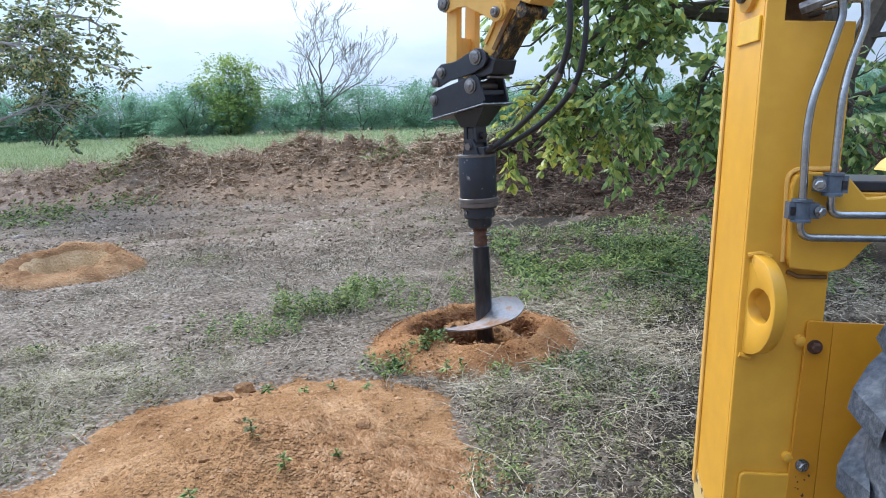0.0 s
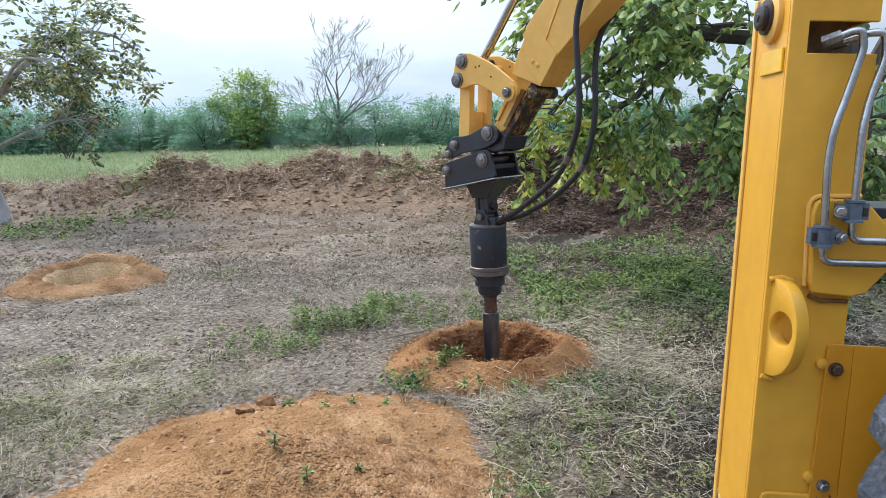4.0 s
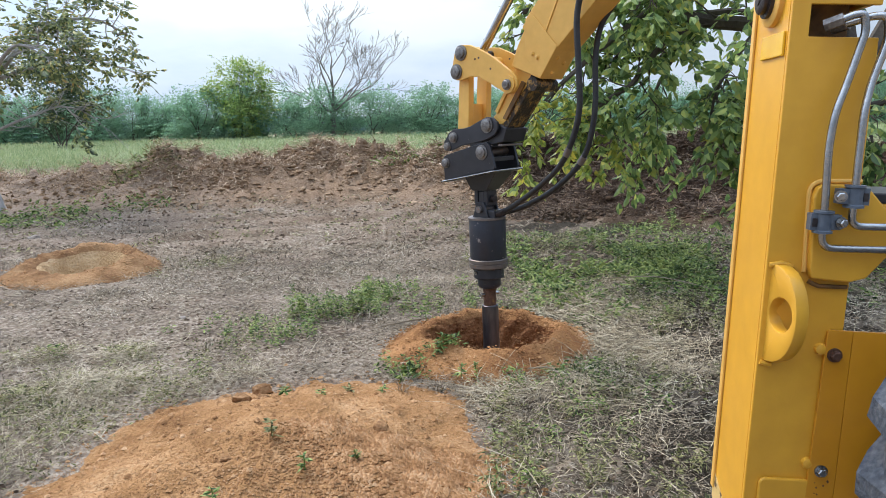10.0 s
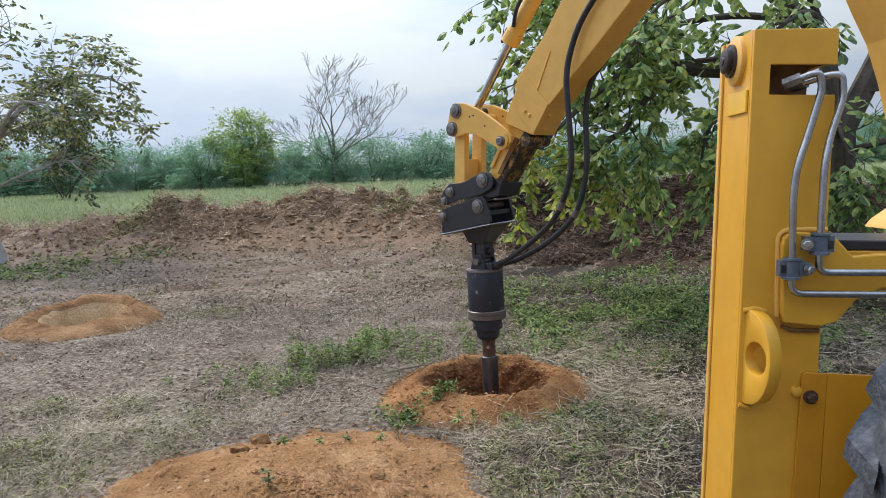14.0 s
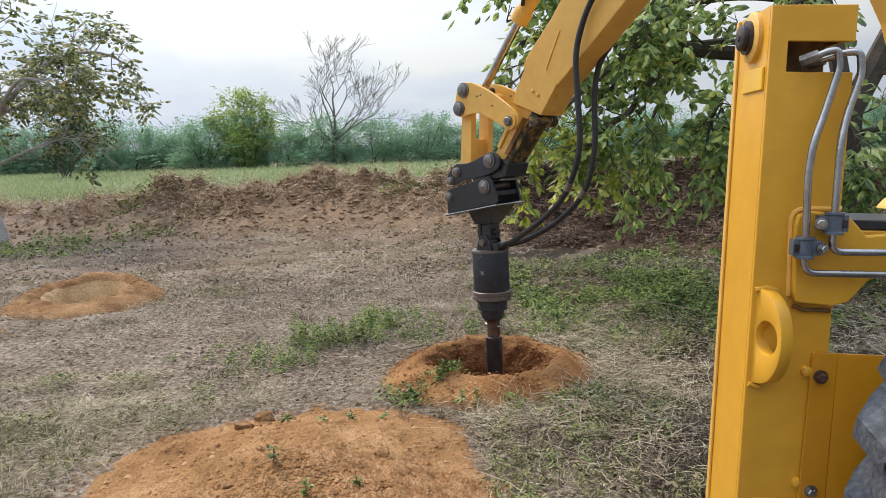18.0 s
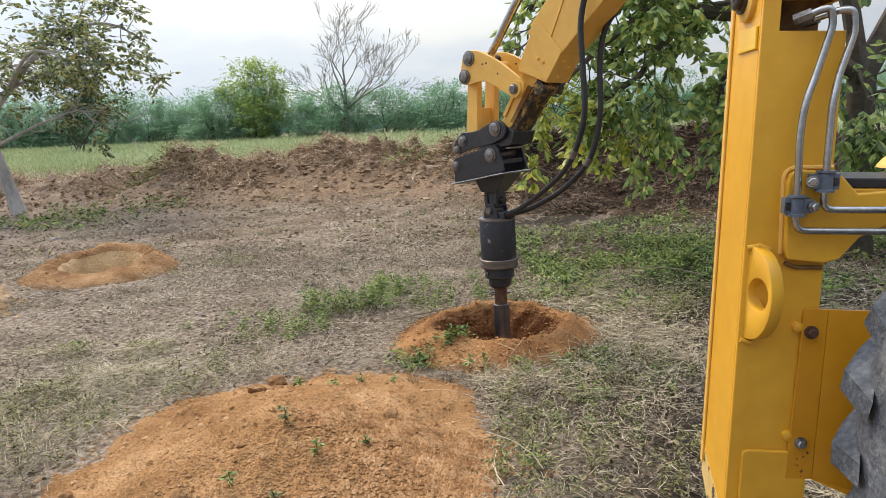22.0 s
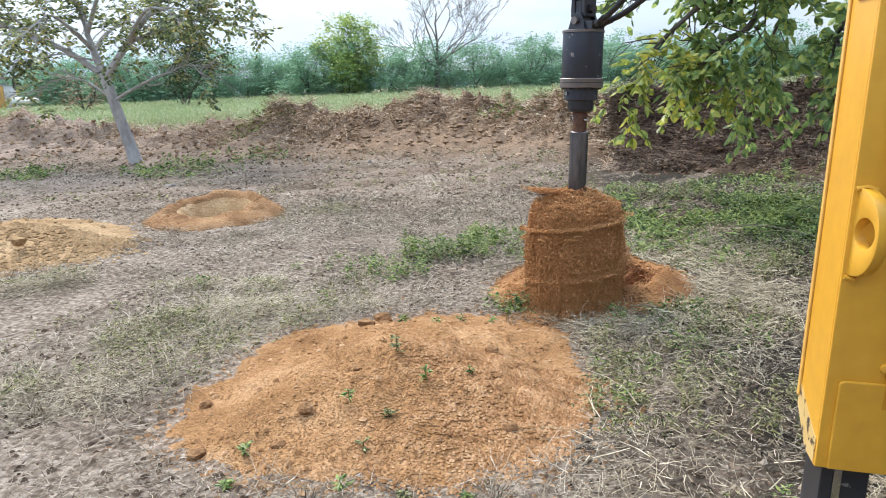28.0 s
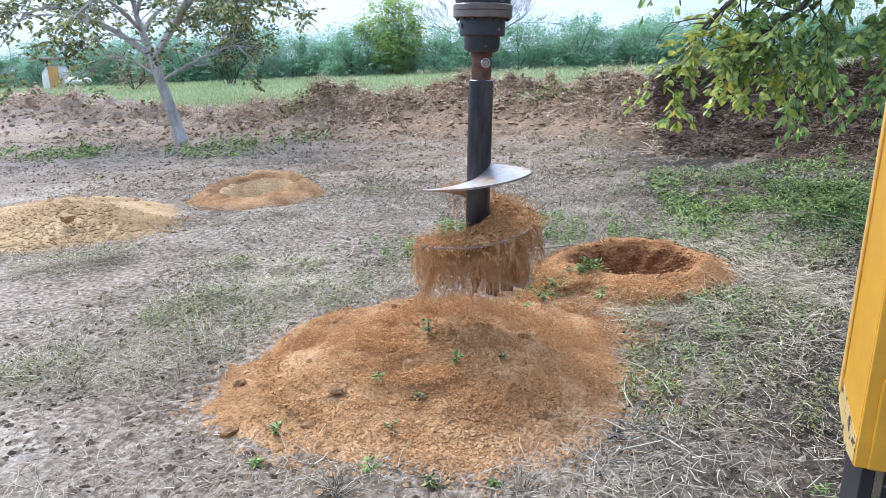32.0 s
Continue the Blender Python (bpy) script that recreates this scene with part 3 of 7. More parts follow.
def ground_material():
    """Bare trodden earth, thatch, greener patches and the brown ridge, by place."""
    # the fine dark-to-pale contrast also stands in for small shadows between clods
    m = material("field_soil", [(0.36, (0.085, 0.060, 0.042)), (0.46, (0.178, 0.134, 0.098)), (0.55, (0.305, 0.243, 0.185)), (0.66, (0.47, 0.395, 0.310))], 0.9, 26, 0.95, 0, 1.0, 30, spec=0.1, depth=0.045, fine_mix=0.6)
    n, l = m.node_tree.nodes, m.node_tree.links
    b = n["Principled BSDF"]
    ramp = next(x for x in n if x.bl_idname == "ShaderNodeValToRGB")
    co = next(x for x in n if x.bl_idname == "ShaderNodeTexCoord")

    def mixed(colour, fac, prev):
        mx = n.new("ShaderNodeMix")
        mx.data_type = "RGBA"
        mx.inputs["B"].default_value = (*colour, 1)
        l.new(fac, mx.inputs["Factor"])
        l.new(prev, mx.inputs["A"])
        return mx.outputs["Result"]

    def cut(socket, lo, hi):
        r = n.new("ShaderNodeMapRange")
        r.inputs["From Min"].default_value, r.inputs["From Max"].default_value = lo, hi
        l.new(socket, r.inputs["Value"])
        return r.outputs["Result"]

    def times(a, bb):
        k = n.new("ShaderNodeMath")
        k.operation = "MULTIPLY"
        l.new(a, k.inputs[0])
        l.new(bb, k.inputs[1])
        return k.outputs[0]

    sep = n.new("ShaderNodeSeparateXYZ")
    l.new(co.outputs["Object"], sep.inputs["Vector"])
    patch = n.new("ShaderNodeTexNoise")
    patch.inputs["Scale"].default_value, patch.inputs["Detail"].default_value = 1.3, 6
    l.new(co.outputs["Object"], patch.inputs["Vector"])
    mid = times(cut(sep.outputs["Y"], 6.5, 11.0), cut(patch.outputs["Fac"], 0.30, 0.62))
    mm = n.new("ShaderNodeMath")
    mm.operation = "MULTIPLY"
    mm.inputs[1].default_value = 0.75
    l.new(mid, mm.inputs[0])
    col = mixed((0.178, 0.116, 0.073), mm.outputs[0], ramp.outputs["Color"])
    # the field turns paler towards the left
    col = mixed((0.36, 0.290, 0.235), times(mm.outputs[0], cut(sep.outputs["X"], -4.0, -9.0)), col)
    col = mixed((0.115, 0.095, 0.062), cut(patch.outputs["Fac"], 0.56, 0.78), col)
    # shade between the weed stems, painted as near-black soil
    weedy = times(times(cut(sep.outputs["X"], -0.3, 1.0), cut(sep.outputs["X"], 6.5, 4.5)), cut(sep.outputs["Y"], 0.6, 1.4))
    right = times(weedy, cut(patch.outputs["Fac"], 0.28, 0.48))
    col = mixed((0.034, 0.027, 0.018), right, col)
    far = cut(sep.outputs["Y"], 18.0, 21.0)
    col = mixed((0.26, 0.28, 0.145), far, col)
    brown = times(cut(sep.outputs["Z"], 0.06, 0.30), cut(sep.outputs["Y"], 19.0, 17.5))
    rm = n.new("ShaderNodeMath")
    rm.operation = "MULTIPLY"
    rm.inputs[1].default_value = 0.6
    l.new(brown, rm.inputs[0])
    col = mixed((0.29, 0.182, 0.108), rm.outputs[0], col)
    # the ridge turns paler towards the left as well
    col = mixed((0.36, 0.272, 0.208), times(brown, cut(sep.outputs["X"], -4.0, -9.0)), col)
    # mound behind the walnut: moist earth, its shade mixed into the soil colour
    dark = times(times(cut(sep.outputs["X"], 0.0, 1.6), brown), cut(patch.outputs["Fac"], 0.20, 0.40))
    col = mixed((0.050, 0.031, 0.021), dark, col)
    col = mixed((0.42, 0.34, 0.22), cut(sep.outputs["Y"], 54.0, 60.0), col)
    l.new(col, b.inputs["Base Color"])
    return m


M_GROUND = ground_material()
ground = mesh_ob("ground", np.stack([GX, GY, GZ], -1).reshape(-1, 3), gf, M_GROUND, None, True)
tagged(ground, "trodden field of dry earth and mown weeds", "ground", kind="structure")


# ---------------------------------------------------------------- heaps of dug soil
def clods(name, spots, mat, parent, low=0.006, high=0.03, power=2.5, seed=1):
    """Many small crumbs of soil: squashed, jittered six-cornered lumps, joined."""
    rng = np.random.default_rng(seed)
    n = len(spots)
    base = np.array([(1, 0, 0), (0, 1, 0), (-1, 0, 0), (0, -1, 0), (0, 0, 0.8), (0, 0, -0.8)], float)
    tri = np.array([(0, 1, 4), (1, 2, 4), (2, 3, 4), (3, 0, 4), (1, 0, 5), (2, 1, 5), (3, 2, 5), (0, 3, 5)])
    size = low + (high - low) * rng.random(n) ** power
    v = base[None] * (1 + 0.45 * (rng.random((n, 6, 1)) - 0.5)) + 0.25 * (rng.random((n, 6, 3)) - 0.5)
    a = rng.random(n) * 6.283
    c, s = np.cos(a)[:, None], np.sin(a)[:, None]
    x, y = v[..., 0] * c - v[..., 1] * s, v[..., 0] * s + v[..., 1] * c
    v = np.stack([x, y, v[..., 2] * 0.8], -1) * size[:, None, None] + np.asarray(spots)[:, None, :]
    f = (tri[None] + 6 * np.arange(n)[:, None, None]).reshape(-1, 3)
    me = bpy.data.meshes.new(name)
    me.from_pydata(v.reshape(-1, 3), [], f)
    me.materials.append(mat)
    ob = new(name, me)
    ob.parent = parent
    ob["kind"] = "stuff"
    return ob


def lerp_loop(points, angles):
    """A closed outline by angle: radius at every angle from (angle, radius) rows in degrees."""
    a = np.array([p[0] for p in points] + [points[0][0] + 360.0])
    r = np.array([p[1] for p in points] + [points[0][1]])
    return np.interp((np.degrees(angles) - a[0]) % 360 + a[0], a, r)


def heap(name, centre, outline, height, mat, label, peak=1.6, seed=3, extra=None, crumbs=6000, crumb_mat=None, high=0.03, rough=0.05):
    """A low spreading heap with an uneven foot; the outline gives its reach by angle."""
    ob = thing(name, Matrix.Identity(4), label, "soil pile")
    na, nr = 300, 100
    A, R = np.meshgrid(np.linspace(0, 2 * np.pi, na, endpoint=False), np.linspace(0, 1.06, nr), indexing="ij")

    def reach_at(a):
        return lerp_loop(outline, a) * (1 + 0.10 * fbm(np.cos(a), np.sin(a), 2.6, 4, seed) + 0.17 * fbm(np.cos(a), np.sin(a), 7.0, 4, seed + 6))

    reach = reach_at(A)
    X, Y = centre[0] + R * reach * np.cos(A), centre[1] + R * reach * np.sin(A)

    def surface(X, Y, R):
        z = height * (np.clip(1 - R**peak, 0, 1) ** 1.35 - 0.25 * np.clip(R - 1, 0, 1))
        z = z + rough * fbm(X, Y, 2.2, 4, seed + 1) * np.clip(1.15 - R, 0, 1) + (0.042 * fbm(X, Y, 8.0, 4, seed + 2) + 0.022 * fbm(X, Y, 24.0, 2, seed + 3)) * np.clip(1.4 - R, 0, 1)
        if extra:
            z = z + extra(X, Y)
        return ground_z(X, Y) + z - 0.012

    Z = surface(X, Y, R)
    v = np.stack([X, Y, Z], -1).reshape(-1, 3)
    i, j = np.meshgrid(np.arange(na), np.arange(nr - 1), indexing="ij")
    a, b = i * nr + j, ((i + 1) % na) * nr + j
    f = np.stack([a, a + 1, b + 1, b], -1).reshape(-1, 4)
    mesh_ob("soil_mass", v, f, mat, ob, True)
    rng = np.random.default_rng(seed)
    ca, cr = rng.random(crumbs) * 2 * np.pi, np.sqrt(rng.random(crumbs)) * 1.02 + (rng.random(crumbs) < 0.22) * np.abs(rng.normal(0, 0.11, crumbs))
    reach = reach_at(ca)
    px, py = centre[0] + cr * reach * np.cos(ca), centre[1] + cr * reach * np.sin(ca)
    pz = np.maximum(surface(px, py, cr), ground_z(px, py)) + 0.002
    clods("loose_soil", np.stack([px, py, pz], -1), crumb_mat or M_CLOD, ob, 0.002, high, 5.5, seed)
    k = slice(0, crumbs // 24)
    clods("loose_soil", np.stack([px[k], py[k], pz[k]], -1), crumb_mat or M_CLOD, ob, 0.008, high, 2.6, seed + 50)
    return ob, surface


PILE = (-0.78, 3.05)
PILE_OUTLINE = [(0, 0.93), (25, 0.98), (45, 1.12), (70, 1.08), (95, 1.04), (120, 1.06), (150, 1.08), (175, 1.05), (200, 1.16), (222, 1.22), (245, 1.12), (270, 1.03), (300, 1.10), (320, 1.02), (340, 0.93)]
spoil_pile, pile_surface = heap("spoil_pile", PILE, PILE_OUTLINE, 0.215, M_SOIL, "spread heap of crumbly orange soil beside the hole", 1.7, 3, None, 30000, None, 0.021, 0.08)
OLD_OUTLINE = [(0, 1.45), (25, 1.30), (60, 1.20), (90, 1.20), (125, 1.35), (180, 1.60), (225, 1.70), (270, 1.65), (295, 1.75), (334, 1.75)]
old_pile, old_surface = heap("old_spoil_pile", (-5.75, 6.35), OLD_OUTLINE, 0.20, M_SAND, "older dry heap of pale sandy soil", 1.6, 9, None, 5000, M_SAND, 0.05)


def dug_hole(name, centre, crest, foot, inner, height, depth, mat, wall_mat, label, seed, squash=1.0, crumbs=5000, tilt=0.0):
    """A ring of thrown-up soil round a hole, with the hole's wall and floor."""
    ob = thing(name, Matrix.Identity(4), label, "hole")
    na = 160
    ang = np.linspace(0, 2 * np.pi, na, endpoint=False)
    wob = fbm(np.cos(ang), np.sin(ang), 1.8, 3, seed)
    wob2 = fbm(np.cos(ang), np.sin(ang), 3.1, 3, seed + 5)
    prof = []
    for s in np.linspace(1.05, 0, 16):
        prof.append((crest + (foot - crest) * s, height * (1 - s**1.15) if s <= 1 else -0.02))
    for s in np.linspace(0.12, 1, 12):
        prof.append((crest + (inner - crest) * s**0.7, height - (height + 0.10) * s**1.6))
    wall_from = len(prof)
    for s in np.linspace(0.08, 1, 14):
        prof.append((inner * (1 - 0.06 * s), -0.10 - (depth - 0.10) * s))
    for s in (0.6, 0.3, 0.02):
        prof.append((inner * 0.94 * s, -depth - 0.02 * (1 - s)))
    P = np.array(prof)
    up = np.clip((P[:, 1] + 0.05) / (height + 0.05), 0, 1)
    spread = np.clip((P[:, 0] - inner) / (foot - inner), 0, 1)
    R = P[None, :, 0] * (1 + (0.22 * wob[:, None]) * (0.35 + 0.65 * spread[None]))
    X, Y = centre[0] + R * np.cos(ang)[:, None], centre[1] + squash * R * np.sin(ang)[:, None]
    Z = P[None, :, 1] * (1 + (0.9 * wob2 + tilt * np.sin(ang))[:, None] * up[None]) + 0.035 * fbm(X, Y, 6, 4, seed + 2) * np.clip(up[None] * 2, 0.2, 1) + ground_z(X, Y) * spread[None]
    inside = np.clip((np.arange(len(P)) - (wall_from - 11)) / 4.0, 0, 1)[None]
    deep = (0.13 if depth > 0.5 else 0.04) * fbm(np.cos(ang)[:, None] * 2 + 0 * P[None, :, 1], np.sin(ang)[:, None] * 2 + P[None, :, 1] * 5, 2.6, 4, seed + 8) * inside
    Z = Z + (0.06 * fbm(X, Y, 11, 3, seed + 4) * inside * (np.arange(len(P)) < wall_from)[None] if depth > 0.5 else 0)
    X, Y = X + deep * np.cos(ang)[:, None], Y + deep * np.sin(ang)[:, None]
    n = len(P)
    v = np.stack([X, Y, Z], -1).reshape(-1, 3)
    i, j = np.meshgrid(np.arange(na), np.arange(n - 1), indexing="ij")
    a, b = i * n + j, ((i + 1) % na) * n + j
    f = np.stack([a, b, b + 1, a + 1], -1)
    mesh_ob("soil_ring", v, f[:, :wall_from - 9].reshape(-1, 4), mat, ob, True)
    mesh_ob("hole_wall", v, f[:, wall_from - 9:].reshape(-1, 4), wall_mat, ob, True, "moist brown wall of the hole" if depth > 0.5 else "pale dry bowl of the hole")
    rng = np.random.default_rng(seed)
    if depth > 0.5:  # loose soil lying in the hole round the auger
        FA, FR = np.meshgrid(ang, np.linspace(0, inner + 0.07, 16), indexing="ij")
        fx, fy = centre[0] + FR * np.cos(FA), centre[1] + FR * np.sin(FA)
        fz = -0.120 + 0.16 * fbm(fx, fy, 4.0, 4, seed + 9) + 0.05 * np.cos(FA + 0.5)
        i, j = np.meshgrid(np.arange(na), np.arange(15), indexing="ij")
        a, b = i * 16 + j, ((i + 1) % na) * 16 + j
        mesh_ob("loose_fill", np.stack([fx, fy, fz], -1).reshape(-1, 3), np.stack([a, a + 1, b + 1, b], -1).reshape(-1, 4), wall_mat, ob, True, "loose moist soil lying in the hole")
        kk, qq = rng.integers(0, na, 1500), rng.integers(17, wall_from + 2, 1500)
        clods("moist_soil", np.stack([X[kk, qq], Y[kk, qq], Z[kk, qq]], -1) + rng.normal(0, 0.012, (1500, 3)), wall_mat, ob, 0.003, 0.017, 3.0, seed + 3)
    k = rng.integers(0, na, crumbs)
    q = (rng.random(crumbs) ** 1.1 * (wall_from - 2)).astype(int)
    spots = np.stack([X[k, q], Y[k, q], Z[k, q]], -1)
    spots[:, :2] += rng.normal(0, 0.03, (crumbs, 2))
    spots = spots[rng.random(crumbs) < (0.12 + 0.88 * (q < 18))]
    clods("loose_soil", spots, mat if depth > 0.5 else M_CLOD, ob, 0.0025, 0.015, 4.0, seed)
    return ob


dug_hole("drilled_hole", HOLE, 0.470, 0.71, 0.350, 0.145, 1.15, M_RINGSOIL, M_MOIST, "freshly drilled hole ringed with crumbly orange soil", 11, 1.0, 8000, 0.0)
dug_hole("older_hole", PIT, 0.56, 0.82, 0.34, 0.175, 0.06, M_OLDSOIL, M_PALESOIL, "older hole ringed with dry pale sandy soil", 23, 1.0, 3000, 0.45)


# ---------------------------------------------------------------- straw, weeds and grass
def blades(x, y, z, length, width, heading, lift, rng, segments=2, bend=0.3):
    """Thin curved strips: arrays of roots, lengths and directions become quads."""
    n = len(x)
    d = np.stack([np.cos(heading), np.sin(heading), np.zeros(n)], -1)
    side = np.stack([-np.sin(heading), np.cos(heading), np.zeros(n)], -1)
    curve = rng.normal(0, bend, n)[:, None]
    p0 = np.stack([x, y, z], -1)
    pts = [p0]
    for k in range(1, segments + 1):
        t = k / segments
        q = p0 + d * (length * np.cos(lift) * t)[:, None] + side * curve * length[:, None] * t * t
        q[:, 2] = z + length * np.sin(lift) * t * (1 - 0.25 * t)
        pts.append(q)
    out = []
    tw = rng.random(n)[:, None] * 1.2 - 0.6
    wide = side * np.cos(tw) + np.array([0, 0, 1.0]) * np.sin(tw)
    for k in range(segments):
        w0 = wide * (width * (1 - 0.45 * k / segments))[:, None] / 2
        w1 = wide * (width * (1 - 0.45 * (k + 1) / segments))[:, None] / 2
        out.append(np.stack([pts[k] - w0, pts[k] + w0, pts[k + 1] + w1, pts[k + 1] - w1], 1))
    return np.concatenate(out)


def clear_of_soil(x, y, margin=0.0):
    """False on the heaps and holes."""
    keep = np.hypot(x - HOLE[0], y - HOLE[1]) > 0.66 + margin
    keep &= np.hypot(x - PIT[0], y - PIT[1]) > 0.78 + margin
    for c, outline in ((PILE, PILE_OUTLINE), ((-5.75, 6.35), OLD_OUTLINE)):
        a = np.arctan2(y - c[1], x - c[0])
        keep &= np.hypot(x - c[0], y - c[1]) > lerp_loop(outline, a) * 0.97 + margin
    return keep


def bare(x, y):
    """How bare the trodden ground is, 0 to 1: the driven stretch to the left of the hole."""
    k = np.clip((-0.2 - x) / 1.6, 0, 1) * np.clip((y - 1.0) / 1.5, 0, 1)
    return np.clip(k * 0.75 + 0.9 * fbm(x, y, 0.5, 3, 31) + 0.15, 0, 1)


def scatter(n, x0, x1, y0, y1, rng, weight=None):
    x, y = rng.uniform(x0, x1, n), rng.uniform(y0, y1, n)
    inside = np.abs(x + 0.05 * y) < 0.84 * y + 1.6
    keep = clear_of_soil(x, y) & inside
    keep &= (y < 8) | (rng.random(n) < np.clip(1.1 - (ground_z(x, y) - 0.08) / 0.22, 0.04, 1))
    keep &= ~((x > 0.7) & (y > 9.4) & (rng.random(n) < 0.78))
    if weight is not None:
        keep &= rng.random(n) < weight(x, y)
    return x[keep], y[keep]


rng = np.random.default_rng(5)
straw = []
for count, box4, length, width in ((105000, (-3.2, 2.6, 1.0, 4.4), 0.10, 0.0022), (140000, (-5.5, 4.2, 4.4, 8.0), 0.10, 0.0031), (40000, (-16, 7, 8.0, 15.5), 0.12, 0.0065)):
    x, y = scatter(count, *box4, rng, lambda x, y: 0.14 + 0.86 * (1 - 0.85 * bare(x, y)) * np.clip(0.45 + 4.5 * fbm(x, y, 1.3, 4, 41), 0.10, 1) * np.clip(1.7 - y / 9.0, 0.45, 1) * (1 - 0.55 * ((x > 0.2) & (y < 5.4))))
    n = len(x)
    length = length * (0.25 + 1.3 * rng.random(n) ** 1.8)
    straw.append(blades(x, y, ground_z(x, y) + rng.random(n) ** 2 * 0.035, length, width * (0.6 + 0.9 * rng.random(n)), rng.random(n) * 6.283, rng.normal(0.12, 0.20, n), rng, 3, 0.5))
for count, box4 in ((1500, (-3.2, 2.6, 1.0, 4.6)), (2000, (-6.0, 4.2, 4.6, 9.0)), (1300, (-16, 6.0, 9.0, 15.5))):
    x, y = scatter(count, *box4, rng, lambda x, y: np.clip(0.12 + 4.0 * fbm(x, y, 1.0, 4, 43) + 0.25 * (x > 0.2), 0.03, 1))
    per = 34
    far = np.repeat(np.clip(y / 5.0, 0.8, 2.0), per)
    x, y = np.repeat(x, per), np.repeat(y, per)
    n = len(x)
    x, y = x + rng.normal(0, 0.06, n) * far, y + rng.normal(0, 0.06, n) * far
    straw.append(blades(x, y, ground_z(x, y) + rng.random(n) * 0.03, 0.04 + 0.14 * rng.random(n) ** 1.6, 0.0036 * far * (0.6 + 0.8 * rng.random(n)), rng.random(n) * 6.283, rng.normal(0.35, 0.35, n), rng, 2, 0.4))
dry_straw = quads_ob("dry_straw", np.concatenate(straw), M_STRAW)
tagged(dry_straw, "mown dry grey straw lying over the field", "dry grass", kind="stuff")

# broken brown stubble and rakings drawn out in streaks over the trodden stretch
stubble = []
for count, box4, size in ((34000, (-6.5, 0.8, 4.6, 8.5), 0.0042), (52000, (-13.0, 5.0, 7.5, 15.0), 0.0075)):
    x, y = scatter(count, *box4, rng, lambda x, y: np.clip(6.0 * fbm(x * 0.6 - y * 0.1, y * 1.8, 1.5, 4, 45) - 0.05, 0.03, 1))
    n = len(x)
    stubble.append(blades(x, y, ground_z(x, y) + rng.random(n) ** 2 * 0.035, 0.03 + 0.13 * rng.random(n) ** 2, size * (0.6 + 0.9 * rng.random(n)), rng.random(n) * 6.283, rng.normal(0.35, 0.35, n), rng, 2, 0.4))
brown_stubble = quads_ob("brown_stubble", np.concatenate(stubble), M_LITTER)
tagged(brown_stubble, "broken brown stubble raked in streaks over the earth", "stubble", kind="stuff")

# longer bleached stalks lying thick on the weedy side
stalks = []
for count, box4, width in ((36000, (0.05, 2.6, 1.2, 4.6), 0.0031), (20000, (0.5, 3.6, 4.4, 6.6), 0.0037)):
    x, y = scatter(count, *box4, rng, lambda x, y: np.clip(0.25 + 3.5 * fbm(x, y, 1.5, 3, 47), 0.06, 1))
    n = len(x)
    stalks.append(blades(x, y, ground_z(x, y) + 0.01 + rng.random(n) ** 1.5 * 0.06, 0.06 + 0.24 * rng.random(n) ** 1.6, width * (0.6 + 0.9 * rng.random(n)), rng.random(n) * 6.283, rng.normal(0.10, 0.25, n), rng, 3, 0.35))
bleached_stalks = quads_ob("bleached_stalks", np.concatenate(stalks), M_BLEACHED)
tagged(bleached_stalks, "long bleached dry stalks lying among the weeds", "dry grass", kind="stuff")

# weeds grow in clumps; each clump is a spray of small leaves on short stems


def oval_leaves(p, direction, length, width, rng, fold=0.22):
    """Oval leaves of four quads, folded on the midrib and curling at the tip."""
    n = len(p)
    d = direction / np.linalg.norm(direction, axis=1, keepdims=True)
    up = np.array([0, 0, 1.0]) + rng.normal(0, 0.45, (n, 3))
    s = np.cross(d, up)
    s /= np.linalg.norm(s, axis=1, keepdims=True) + 1e-9
    nrm = np.cross(s, d)
    L, W = length[:, None], width[:, None]

    def at(t, w):
        return p + d * L * t + s * W * w - nrm * (W * abs(w) * 2 * fold + L * 0.22 * t * t)

    out = []
    for k in (1, -1):
        out.append(np.stack([at(0, 0.02 * k), at(0.22, 0.36 * k), at(0.52, 0.5 * k), at(0.5, 0)], 1))
        out.append(np.stack([at(0.5, 0), at(0.52, 0.5 * k), at(0.82, 0.28 * k), at(1.0, 0.0)], 1))
    return np.concatenate(out)


def leaf_quads(p, direction, length, width, rng, fold=0.25):
    """Two quads a leaf, folded on the midrib; arrays of places and directions."""
    n = len(p)
    d = direction / np.linalg.norm(direction, axis=1, keepdims=True)
    up = np.array([0, 0, 1.0]) + rng.normal(0, 0.45, (n, 3))
    s = np.cross(d, up)
    s /= np.linalg.norm(s, axis=1, keepdims=True) + 1e-9
    nrm = np.cross(s, d)
    L, W = length[:, None], width[:, None]
    tip, mid = p + d * L - nrm * L * 0.18, p + d * L * 0.5 + nrm * L * 0.03
    a, b = mid + s * W / 2 - nrm * W * fold, mid - s * W / 2 - nrm * W * fold
    base = p
    low = p + d * L * 0.06
    return np.concatenate([np.stack([base, a, tip, mid], 1), np.stack([low, mid, tip, b], 1)])


